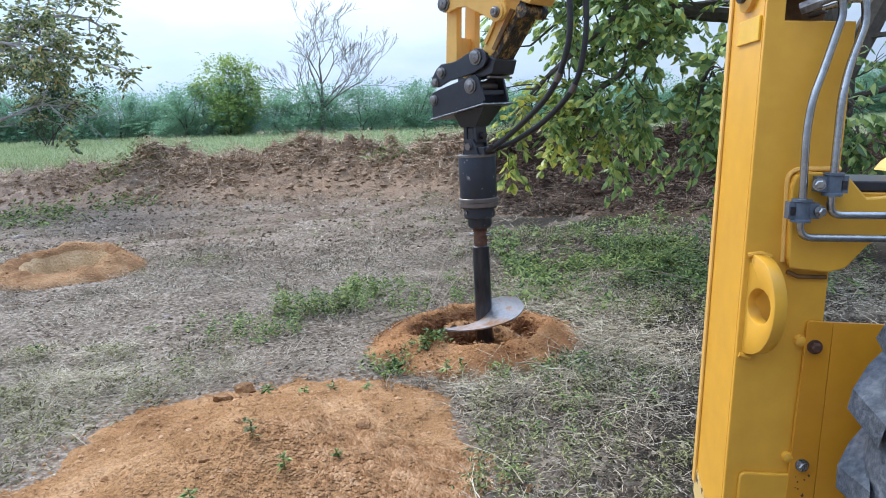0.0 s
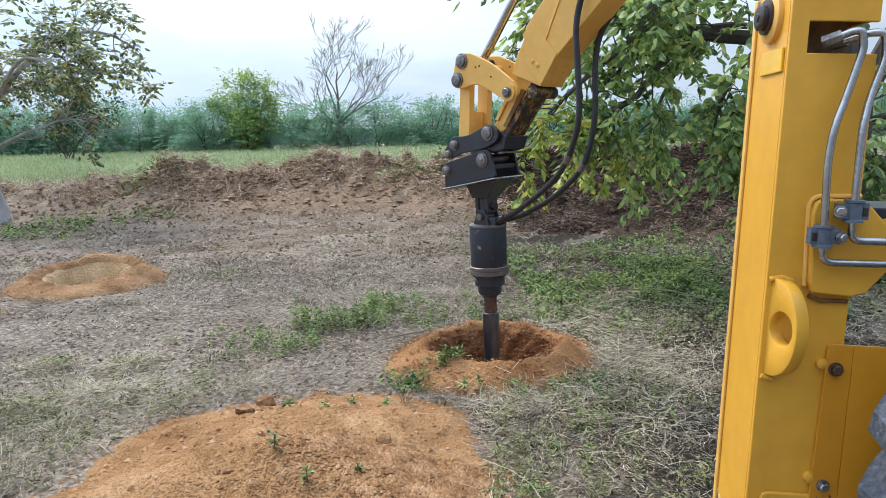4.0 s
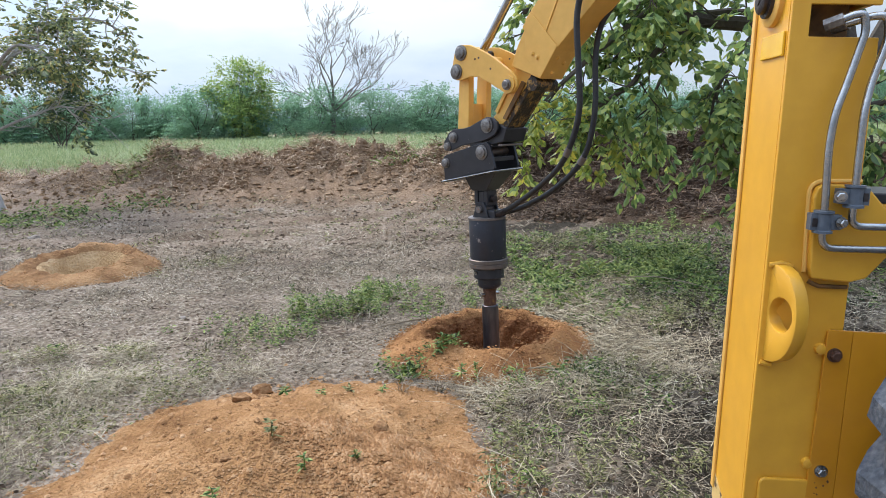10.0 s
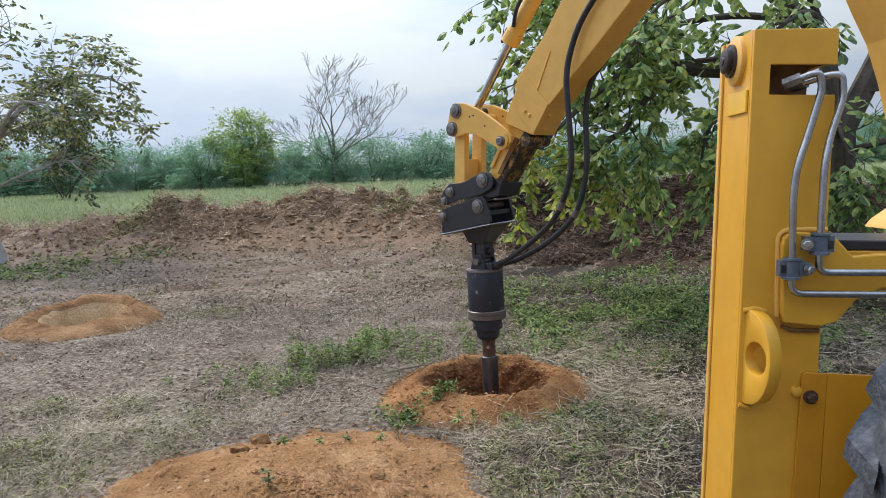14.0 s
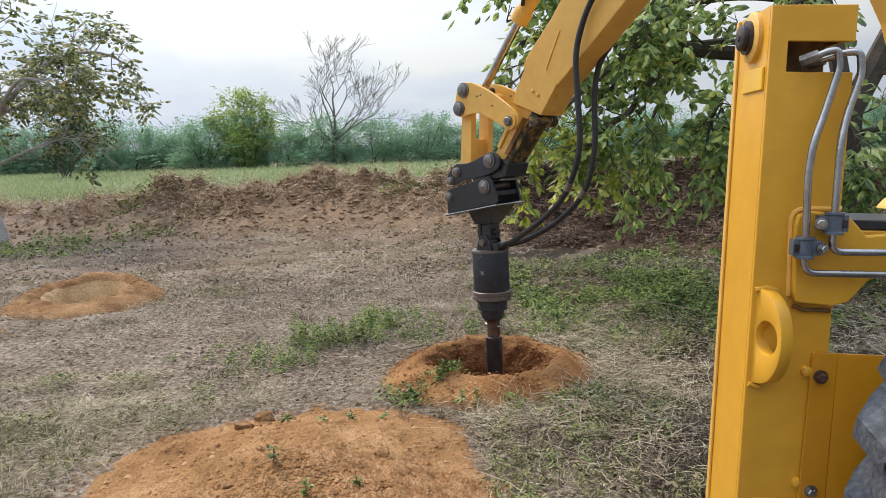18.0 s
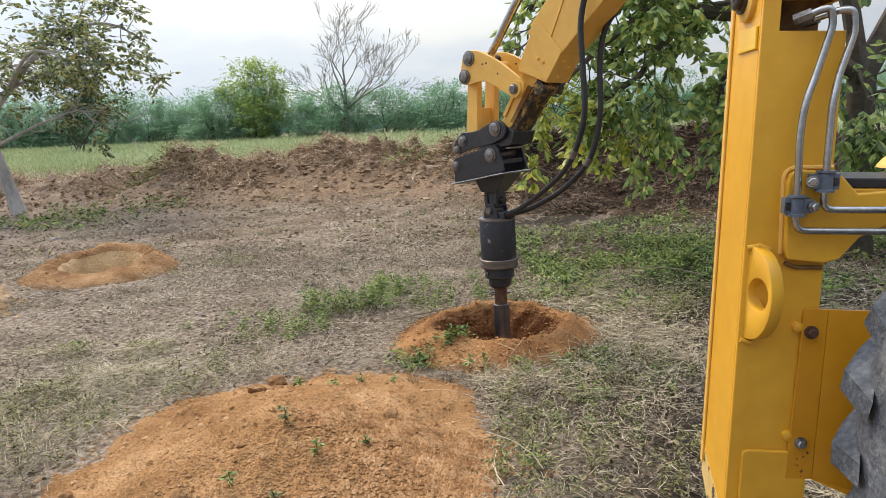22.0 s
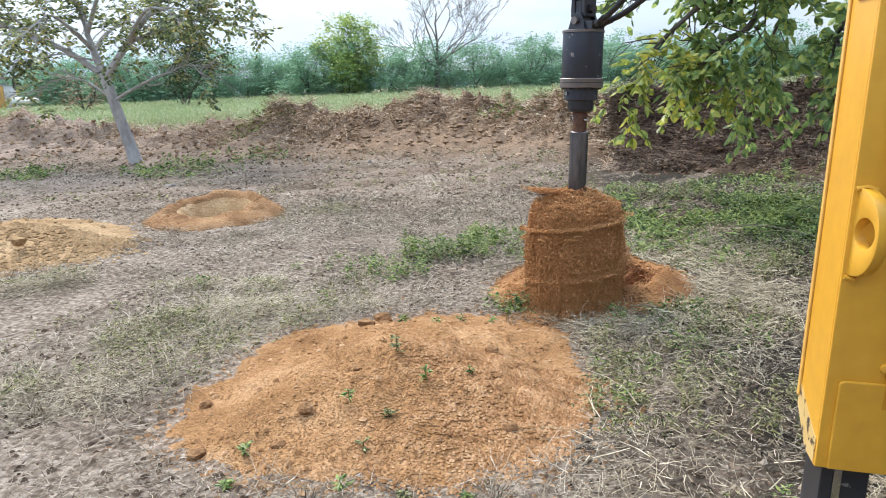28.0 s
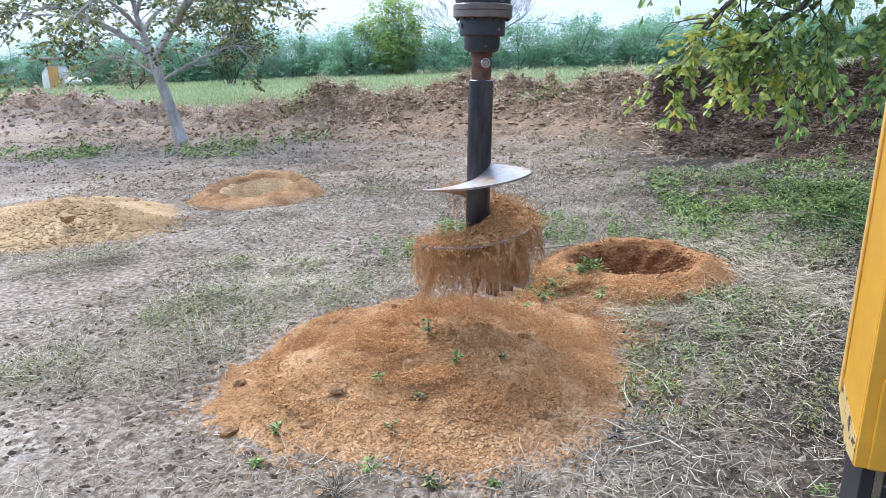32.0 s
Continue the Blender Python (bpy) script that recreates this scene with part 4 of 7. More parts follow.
def weed_patch(centres, leaves, radius, height, size, rng, tall=0.5):
    """Leaves of weed clumps round the centres."""
    c = np.repeat(np.asarray(centres), leaves, axis=0)
    n = len(c)
    a, r = rng.random(n) * 6.283, np.abs(rng.normal(0, 0.55, n)) * radius
    x, y = c[:, 0] + r * np.cos(a), c[:, 1] + r * np.sin(a)
    h = rng.random(n) * height * np.clip(1.2 - r / (radius * 1.4), 0.15, 1)
    p = np.stack([x, y, ground_z(x, y) + 0.006 + h], -1)
    out = rng.random(n) * 6.283
    d = np.stack([np.cos(out), np.sin(out), rng.normal(0.25, tall, n)], -1)
    size = size * (0.5 + rng.random(n))
    return leaf_quads(p, d, size, size * 0.42, rng)


def patch_centres(n, x0, x1, y0, y1, weight, rng):
    return np.stack(scatter(n, x0, x1, y0, y1, rng, weight), -1)


rng = np.random.default_rng(8)
green = []
# the strip of fresher weeds running from the clump by the hole back to the right
spots = patch_centres(3400, 0.6, 4.6, 5.0, 10.2, lambda x, y: np.clip(1.25 - np.abs(y - 7.4 - 0.22 * (x - 2)) / 1.9, 0, 1) * np.clip(0.15 + 5 * (fbm(x, y, 1.2, 3, 51) + 0.04), 0.08, 1), rng)
green.append(weed_patch(spots, 20, 0.11, 0.13, 0.050, rng))
for x0, y0, spread, count, leaves, tall in ((-0.95, 5.50, 0.17, 16, 90, 0.20), (-1.22, 5.02, 0.16, 13, 60, 0.13), (-1.12, 5.85, 0.20, 10, 40, 0.12), (-0.63, 6.12, 0.16, 12, 80, 0.17), (-0.70, 5.58, 0.16, 10, 60, 0.15), (-0.35, 6.3, 0.25, 12, 50, 0.13), (-0.1, 5.75, 0.22, 10, 40, 0.10), (-1.5, 5.3, 0.20, 8, 30, 0.08), (-2.74, 4.65, 0.03, 2, 30, 0.10)):
    green.append(weed_patch(np.array([(x0, y0)]) + rng.normal(0, spread, (count, 2)) * (1, 0.7), leaves, 0.075, tall, 0.030, rng))
spots = patch_centres(900, -14, -5.2, 9.5, 15.0, lambda x, y: np.exp(-(((y - 12.8 - 0.15 * (x + 7)) / 1.0) ** 2)) * (fbm(x, y, 0.9, 2, 61) > -0.05), rng)
green.append(weed_patch(spots, 14, 0.18, 0.16, 0.08, rng))
spots = patch_centres(1900, -2.5, 2.8, 1.3, 6.5, lambda x, y: 0.012 + 0.60 * (x > 0.1) * (fbm(x, y, 1.5, 3, 55) > 0.12), rng)
green.append(weed_patch(spots, 34, 0.055, 0.10, 0.024, rng))
for x0, y0, lift in ((-0.30, 4.02, 0.02), (-0.16, 4.12, 0.05), (-0.12, 4.24, 0.08), (-0.05, 4.32, 0.10), (-0.36, 4.25, 0.02), (-0.42, 4.10, 0.01), (0.30, 3.92, 0.02), (0.52, 3.95, 0.03), (0.66, 3.98, 0.03), (0.42, 3.86, 0.0), (0.78, 4.06, 0.02), (0.85, 3.95, 0.0), (-0.2, 5.2, 0.06)):
    tuft = weed_patch(np.array([(x0, y0)]) + rng.normal(0, 0.05, (4, 2)), 12, 0.06, 0.08, 0.030, rng)
    tuft[..., 2] += lift
    green.append(tuft)
fresh_weeds = quads_ob("fresh_weeds", np.concatenate(green), M_WEED)
tagged(fresh_weeds, "patches of fresh green field weeds", "weeds", kind="stuff")

# wilted leaves curled among the stalks
rng = np.random.default_rng(61)
litter = []
for count, box4, size in ((15000, (0.0, 2.7, 1.2, 4.6), 0.030), (12000, (0.4, 4.0, 4.4, 8.5), 0.042), (4000, (-4.5, 0.0, 1.5, 6.0), 0.024)):
    x, y = scatter(count, *box4, rng, lambda x, y: np.clip(0.45 + 3.0 * fbm(x, y, 1.4, 3, 63), 0.08, 1))
    n = len(x)
    a = rng.random(n) * 6.283
    d = np.stack([np.cos(a), np.sin(a), rng.normal(0.1, 0.45, n)], -1)
    L = size * (0.4 + 1.2 * rng.random(n))
    litter.append(leaf_quads(np.stack([x, y, ground_z(x, y) + 0.005 + 0.035 * rng.random(n)], -1), d, L, L * (0.2 + 0.35 * rng.random(n)), rng, 0.4))
leaf_litter = quads_ob("leaf_litter", np.concatenate(litter), M_LITTER)
tagged(leaf_litter, "withered brown leaf litter among the weeds", "leaf litter", kind="stuff")

# raked swaths of grey hay on the trodden side
hay, hay_weed = [], []
for (xa, ya), (xb, yb), wide, high, count in (((-2.35, 2.5), (-1.98, 4.2), 0.20, 0.07, 3400), ((-2.75, 3.45), (-2.10, 4.15), 0.14, 0.08, 2600), ((-4.5, 4.3), (-3.8, 4.8), 0.20, 0.09, 2200), ((-2.30, 4.55), (-2.12, 4.72), 0.09, 0.08, 800), ((-2.95, 2.35), (-2.6, 2.75), 0.16, 0.07, 1500), ((-1.7, 3.95), (-1.2, 4.3), 0.10, 0.05, 900), ((-3.0, 4.55), (-2.6, 4.7), 0.10, 0.06, 700)):
    u = rng.random(count)
    off = rng.normal(0, 1, count)
    along_x, along_y = xb - xa, yb - ya
    ln = math.hypot(along_x, along_y)
    x, y = xa + along_x * u - along_y / ln * off * wide + rng.normal(0, 0.05, count), ya + along_y * u + along_x / ln * off * wide + rng.normal(0, 0.05, count)
    heap_h = high * np.exp(-off * off) * np.clip(0.5 + 3 * fbm(x, y, 2.2, 3, 65), 0.1, 1.2)
    hay.append(blades(x, y, ground_z(x, y) + heap_h * rng.random(count), 0.05 + 0.17 * rng.random(count) ** 1.5, 0.0022 + 0.0018 * rng.random(count), rng.random(count) * 6.283, rng.normal(0.12, 0.35, count), rng, 3, 0.5))
    k = (rng.random(count) < 0.16) & (fbm(x, y, 2.4, 3, 67) > 0.03)
    c = np.stack([x[k], y[k]], -1)
    tuft = weed_patch(c, 4, 0.05, 0.03, 0.022, rng)
    tuft[..., 2] += np.tile(np.repeat(heap_h[k], 4), 2)[:, None] * 0.8
    hay_weed.append(tuft)
hay_swath = quads_ob("hay_swath", np.concatenate(hay), M_BLEACHED)
tagged(hay_swath, "low swaths of raked grey hay on the trodden earth", "hay", kind="stuff")

dull = hay_weed
spots = patch_centres(3000, 0.1, 4.4, 1.2, 9.6, lambda x, y: 0.05 + 0.95 * (fbm(x, y, 1.6, 3, 71) > 0.07), rng)
dull.append(weed_patch(spots, 38, 0.065, 0.11, 0.023, rng))
spots = patch_centres(4200, -5.5, 0.2, 1.2, 9.0, lambda x, y: np.clip(fbm(x, y, 0.8, 4, 81) * 3.0 - 0.15, 0, 1) + 0.8 * np.exp(-(((x + 2.2) / 0.7) ** 2 + ((y - 3.6) / 0.7) ** 2)), rng)
dull.append(weed_patch(spots, 24, 0.09, 0.08, 0.022, rng))
spots = patch_centres(2000, -16, 6.5, 9.0, 15.5, lambda x, y: np.clip(fbm(x, y, 0.7, 3, 91) * 2.4, 0, 1), rng)
dull.append(weed_patch(spots, 12, 0.14, 0.08, 0.05, rng))
dusty_weeds = quads_ob("dusty_weeds", np.concatenate(dull), M_DULLWEED)
tagged(dusty_weeds, "low dusty grey-green weeds among the straw", "weeds", kind="stuff")

# roots and stalks tangled over the ridge
rng = np.random.default_rng(12)
n = 26000
x = np.where(rng.random(n) < 0.84, rng.uniform(-13, 8, n), rng.uniform(-26, -13, n))
yc, zc = ridge_at(x)
y = yc + rng.normal(-0.45, 0.65, n)
keep = (x > -6.5) | (rng.random(n) < 0.22)
x, y = x[keep], y[keep]
n = len(x)
roots = blades(x, y, ground_z(x, y) + rng.random(n) ** 2 * 0.09 - 0.01, 0.08 + 0.32 * rng.random(n) ** 2, 0.006 + 0.010 * rng.random(n), rng.random(n) * 6.283, rng.normal(0.05, 0.42, n), rng, 3, 0.5)
wads = [roots]
for count, per, spread, reach in ((260, 90, 0.13, 0.24), (110, 110, 0.26, 0.38)):
    wx = rng.uniform(-16, 6, count)
    wy = ridge_at(wx)[0] + rng.normal(-0.5, 0.55, count)
    wx, wy = np.repeat(wx, per), np.repeat(wy, per)
    n = len(wx)
    wx, wy = wx + rng.normal(0, spread, n), wy + rng.normal(0, spread, n)
    wads.append(blades(wx, wy, ground_z(wx, wy) + rng.random(n) ** 1.5 * 0.20 - 0.03, reach * (0.3 + 0.8 * rng.random(n)), 0.006 + 0.010 * rng.random(n), rng.random(n) * 6.283, rng.normal(0.15, 0.5, n), rng, 3, 0.6))
n = 34000
wx = rng.uniform(0.8, 6.5, n)
wy = ridge_at(wx)[0] + rng.uniform(-3.6, 0.4, n)
wads.append(blades(wx, wy, ground_z(wx, wy) + rng.random(n) ** 2 * 0.06 - 0.01, 0.06 + 0.30 * rng.random(n) ** 2, 0.005 + 0.008 * rng.random(n), rng.random(n) * 6.283, rng.normal(0.12, 0.4, n), rng, 3, 0.6))
wads = np.concatenate(wads)
wads = wads[(wads[:, 0, 0] > -6.5) | (rng.random(len(wads)) < 0.5)]
# roots on the mound take the shade-darkened material
shaded_side = wads[:, 0, 0] > 1.0
earthy_roots = quads_ob("earthy_roots", wads[shaded_side], M_SHADEDROOTS)
tagged(earthy_roots, "dark earthy roots, toned down for shade, tangled over the mound behind the walnut", "dry roots", kind="stuff")
ridge_roots = quads_ob("ridge_roots", wads[~shaded_side], M_ROOTS)
tagged(ridge_roots, "tangled dry roots and stalks over the earth ridge", "dry roots", kind="stuff")
rng = np.random.default_rng(13)
n = 15000
x = rng.uniform(-17, 6, n)
yc, zc = ridge_at(x)
y = yc + rng.normal(-1.0, 0.9, n)
extra_x = rng.uniform(0.8, 6.0, 7000)
extra_y = ridge_at(extra_x)[0] + rng.uniform(-3.8, 0.2, 7000)
x, y = np.concatenate([x, extra_x]), np.concatenate([y, extra_y])
# so do the clods: moist earth with shade painted in
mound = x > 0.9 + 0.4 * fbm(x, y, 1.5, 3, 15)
mound_clods = clods("mound_clods", np.stack([x, y, ground_z(x, y)], -1)[mound], M_SHADEDEARTH, None, 0.010, 0.070, 4.2, 16)
tagged(mound_clods, "dark earth clods, toned down for shade, on the mound behind the walnut", "earth clods", kind="stuff")
keep = ~mound & ((x > -6.5) | (rng.random(len(x)) < 0.45))
x, y = x[keep], y[keep]
ridge_clods = clods("ridge_clods", np.stack([x, y, ground_z(x, y)], -1), M_EARTH, None, 0.012, 0.085, 4.2, 14)
tagged(ridge_clods, "brown earth clods on and before the ridge", "earth clods", kind="stuff")

# meadow behind the ridge
rng = np.random.default_rng(15)
n = 90000
y = 16.5 + 28 * rng.random(n) ** 1.5
x = rng.uniform(-1, 1, n) * (0.9 * y) - 0.12 * y
keep = (y > ridge_at(x)[0] + 1.1 + 0.9 * fbm(x, y, 0.6, 2, 16))
x, y = x[keep], y[keep]
n = len(x)
meadow = blades(x, y, ground_z(x, y) - 0.02, 0.14 + 0.28 * rng.random(n), 0.02 + 0.018 * rng.random(n), rng.random(n) * 6.283, rng.normal(1.25, 0.2, n), rng, 2, 0.2)
meadow_grass = quads_ob("meadow_grass", meadow, M_GRASS)
tagged(meadow_grass, "tall green and straw-coloured meadow grass", "grass", kind="stuff")

# small earth crumbs and chaff over the trodden stretch
rng = np.random.default_rng(17)
spots = []
for count, box4 in ((26000, (-3.4, 2.6, 1.2, 5.0)), (26000, (-7.0, 4.0, 5.0, 10.0)), (30000, (-16.0, 6.0, 8.0, 16.0))):
    x, y = scatter(count, *box4, rng, lambda x, y: 0.25 + 0.75 * (fbm(x, y, 2.4, 3, 111) > -0.02))
    spots.append(np.stack([x, y, ground_z(x, y)], -1))
for name, s, lo, hi, seed in (("earth_crumbs", np.concatenate(spots[:2]), 0.004, 0.026, 18), ("far_earth_crumbs", spots[2], 0.008, 0.045, 19)):
    ob = clods(name, s, M_CRUMB, None, lo, hi, 4.0, seed)
    tagged(ob, "small grey-brown earth crumbs strewn over the field", "earth crumbs", kind="stuff")


# ---------------------------------------------------------------- trees and hedge
def branching(start, direction, length, radius, levels, rng, spread=0.6, children=3, up=0.15, wobble=0.12, shrink=0.68):
    """Polylines with radii of a limb and its twigs; also the twig ends."""
    out, tips = [], []

    def grow(p, d, ln, r, lv):
        pts, rad = [p.copy()], [r]
        steps = 5 if lv > 1 else 4
        for k in range(steps):
            d = (d + Vector(rng.normal(0, wobble, 3)) + Vector((0, 0, up * 0.12))).normalized()
            p = p + d * ln / steps
            pts.append(p.copy())
            rad.append(max(r * (1 - 0.5 * (k + 1) / steps), 0.0025))
        out.append((pts, rad))
        if lv == 0:
            tips.append((p, d, pts))
            return
        for c in range(children + (rng.random() < 0.4)):
            k = rng.integers(2, steps + 1) if c else steps
            side = Vector(rng.normal(0, 1, 3))
            side = (side - d * side.dot(d)).normalized()
            nd = (d + side * spread * (0.6 + 0.8 * rng.random()) + Vector((0, 0, up * 0.5))).normalized()
            grow(pts[k].copy(), nd, ln * shrink * (0.8 + 0.4 * rng.random()), rad[k] * 0.72, lv - 1)

    grow(Vector(start), Vector(direction).normalized(), length, radius, levels)
    return out, tips


def limbs_bm(limbs, least=0.0):
    bm = bmesh.new()
    for pts, rad in limbs:
        if rad[0] >= least:
            pipe(pts, 0, 7 if rad[0] > 0.03 else 4, bm, rad)
    return bm


def pinnate(tips, rng, per=3, leaflets=7, size=0.10, droop=0.5, shape=None):
    """Walnut-like leaves: leaflets in pairs along drooping stalks round the twig ends."""
    P, D = [], []
    for p, d, pts in tips:
        for c in range(per - (shape is not None and rng.random() < 0.45)):
            k = rng.integers(1, len(pts))
            q = np.array(pts[k]) + rng.normal(0, 0.03, 3)
            a = rng.random() * 6.283
            h = np.array([np.cos(a), np.sin(a), rng.normal(-0.1, 0.35)]) + 0.7 * np.array(d)
            h /= np.linalg.norm(h)
            stalk = size * (1.5 + 1.6 * rng.random())
            for m in range(leaflets):
                t = (m // 2 + 1) / (leaflets / 2 + 0.5)
                pos = q + h * stalk * t - np.array([0, 0, droop]) * stalk * t * t * 0.5
                side = np.cross(h, (0, 0, 1.0))
                side /= np.linalg.norm(side) + 1e-9
                w = (1 if m % 2 else -1) * side if m < leaflets - 1 else h
                P.append(pos)
                D.append(w + h * 0.55 + np.array([0, 0, -droop * (0.4 + 0.6 * rng.random())]) + rng.normal(0, 0.2, 3))
    P, D = np.array(P), np.array(D)
    L = size * (0.65 + 0.6 * rng.random(len(P)))
    return (shape or leaf_quads)(P, D, L, L * 0.60, rng)


def crown_cloud(n, centre, radii, size, rng, clumps=26, drop=0.2):
    """Leaves gathered in uneven clumps inside an ellipsoid, for trees far off."""
    c = rng.normal(0, 1, (clumps, 3))
    c /= np.linalg.norm(c, axis=1, keepdims=True)
    c *= (rng.random((clumps, 1)) ** 0.45)
    w = 0.5 + rng.random(clumps)
    k = rng.choice(clumps, n, p=w / w.sum())
    p = c[k] + rng.normal(0, 0.17, (n, 3))
    p = np.asarray(centre) + p * np.asarray(radii)
    d = rng.normal(0, 1, (n, 3)) * (1, 1, 0.5) + np.array([0, 0, -drop])
    L = size * (0.6 + 0.8 * rng.random(n))
    return leaf_quads(p, d, L, L * 0.55, rng)


def frond_cloud(n, centre, radii, size, rng, clumps=18, leaflets=8, spread=0.15):
    """Feathery leaves: fronds of small leaflets springing from uneven clumps and arching over."""
    c = rng.normal(0, 1, (clumps, 3))
    c /= np.linalg.norm(c, axis=1, keepdims=True)
    c *= 0.35 + 0.65 * rng.random((clumps, 1)) ** 0.5
    k = rng.integers(0, clumps, n)
    p = c[k] + rng.normal(0, spread, (n, 3))
    d = p * (1, 1, 0.6) + rng.normal(0, 0.5, (n, 3)) + (0, 0, 0.35)
    d /= np.linalg.norm(d, axis=1, keepdims=True)
    p = np.asarray(centre) + p * np.asarray(radii)
    p[:, 2] = np.maximum(p[:, 2], 0.05)
    reach = size * (2.2 + 2.2 * rng.random(n))
    side = np.cross(d, (0, 0, 1.0))
    side /= np.linalg.norm(side, axis=1, keepdims=True) + 1e-9
    P, D = [], []
    for m in range(leaflets):
        t = (m // 2 + 1) / (leaflets / 2)
        q = p + d * (reach * t)[:, None]
        q[:, 2] -= reach * t * t * 0.35
        P.append(q)
        D.append(side * (1 if m % 2 else -1) + d * 0.5 + rng.normal(0, 0.25, (n, 3)) - (0, 0, 0.2))
    P, D = np.concatenate(P), np.concatenate(D)
    L = size * (0.7 + 0.6 * rng.random(len(P)))
    return leaf_quads(P, D, L, L * 0.5, rng)


def orchard_tree():
    """The walnut at the edge of the bare stretch, leaning, with an open crown."""
    rng = np.random.default_rng(21)
    base = Vector((-9.15, 14.15, float(ground_z(-9.15, 14.15)) - 0.05))
    ob = thing("walnut_tree", Matrix.Translation(base), "young walnut tree with a grey leaning trunk and thin yellowing crown", "tree")
    trunk = [Vector(p) for p in ((0.06, 0, 0), (-0.05, 0, 0.5), (-0.22, 0.02, 1.1), (-0.33, 0, 1.6), (-0.42, 0, 1.98))]
    part("trunk", pipe(trunk, 0, 14, None, [0.155, 0.128, 0.115, 0.110, 0.115]), M_BARK, ob, smooth=True)
    limbs = [
        ([(-0.42, 0, 1.96), (-0.59, 0, 2.48), (-0.70, 0.05, 2.82), (-0.84, 0.1, 3.43), (-1.0, 0.2, 4.3)], 0.085),
        ([(-0.40, 0, 1.90), (-1.06, -0.1, 2.45), (-1.79, -0.2, 2.82), (-2.5, -0.3, 3.1), (-3.2, -0.4, 2.9), (-3.6, -0.4, 2.5)], 0.07),
        ([(-0.40, 0, 1.88), (-0.06, 0, 2.26), (0.22, 0.05, 2.59), (0.61, 0.1, 3.04), (1.15, 0.1, 3.5), (1.85, 0.1, 3.75), (2.5, 0.0, 3.7), (3.0, 0, 3.4)], 0.085),
        ([(-0.30, 0, 1.37), (0.05, -0.1, 1.53), (0.78, -0.2, 1.81), (1.23, -0.2, 1.95), (1.62, -0.25, 2.08), (2.05, -0.3, 2.02), (2.3, -0.3, 1.85)], 0.035),
        ([(-0.62, 0, 2.26), (-1.1, -0.3, 2.43), (-1.5, -0.5, 2.34), (-2.07, -0.6, 2.16), (-2.5, -0.6, 1.9)], 0.03),
        ([(-0.36, 0, 1.50), (-0.80, -0.1, 1.85), (-1.17, -0.2, 1.95), (-1.68, -0.3, 1.76), (-2.1, -0.3, 1.6)], 0.028),
        ([(-0.59, 0, 2.48), (-0.5, -0.8, 2.9), (-0.4, -1.5, 3.1), (-0.3, -2.1, 2.8)], 0.05),
        ([(-0.59, 0, 2.48), (-0.6, 0.8, 3.0), (-0.5, 1.6, 3.2), (-0.4, 2.2, 3.0)], 0.05),
        ([(0.22, 0.05, 2.59), (0.9, -0.7, 2.9), (1.5, -1.2, 3.15), (2.1, -1.5, 3.0), (2.4, -1.6, 2.75)], 0.045),
        ([(0.22, 0.05, 2.59), (1.0, 0.7, 3.0), (1.7, 1.2, 3.1), (2.5, 1.4, 2.8)], 0.045),
        ([(-1.06, -0.1, 2.45), (-1.6, -0.9, 2.8), (-2.1, -1.5, 2.8), (-2.5, -1.8, 2.4)], 0.04),
        ([(-1.06, -0.1, 2.45), (-1.7, 0.7, 3.0), (-2.3, 1.2, 3.1), (-2.9, 1.4, 2.8)], 0.04),
        ([(-0.70, 0.05, 2.82), (-0.2, -0.2, 3.5), (0.3, -0.3, 4.1), (0.9, -0.3, 4.4)], 0.05),
        ([(-0.84, 0.1, 3.43), (-1.4, 0.0, 3.8), (-2.0, 0.0, 4.0), (-2.7, 0.0, 3.8)], 0.04),
        ([(1.15, 0.1, 3.5), (1.5, -0.4, 3.6), (1.9, -0.6, 3.5), (2.3, -0.7, 3.2)], 0.03),
        ([(0.61, 0.1, 3.04), (1.1, -0.1, 3.2), (1.6, -0.2, 3.2), (2.1, -0.2, 2.95)], 0.028),
        ([(-1.4, 0.0, 3.8), (-2.2, -0.5, 4.1), (-3.0, -0.7, 4.1), (-3.7, -0.8, 3.7)], 0.035),
        ([(-1.79, -0.2, 2.82), (-2.6, 0.3, 3.3), (-3.4, 0.4, 3.5), (-4.0, 0.4, 3.2)], 0.035),
        ([(-0.84, 0.1, 3.43), (-1.3, -0.7, 3.9), (-1.9, -1.2, 4.0), (-2.6, -1.4, 3.6)], 0.035),
    ]
    tips = []
    for pts, r in limbs:
        pts = [Vector(p) for p in rounded(pts, 0.6, 4)]
        rad = [max(r * (1 - 0.8 * k / (len(pts) - 1)), 0.010) for k in range(len(pts))]
        twigs = [(pts, rad)]
        for k in range(5, len(pts)):
            for c in range((k % 6 != 1) + (k % 5 == 0)):
                d = (pts[k] - pts[k - 1]).normalized() + Vector(rng.normal(0, 0.75, 3)) + Vector((0, 0, 0.30))
                o, t = branching(pts[k], d, 0.50 * (0.6 + 0.8 * rng.random()), 0.013, 1, rng, 0.8, 3, -0.05)
                twigs += o
                tips += t if pts[k].z > 2.35 or rng.random() < 0.3 else []
        part("limb", limbs_bm(twigs), M_BARK, ob, smooth=True)
    quads_ob("crown", pinnate(tips, rng, 3, 5, 0.122, 0.45, oval_leaves), M_LEAFPALE, ob)
    return ob


orchard_tree()


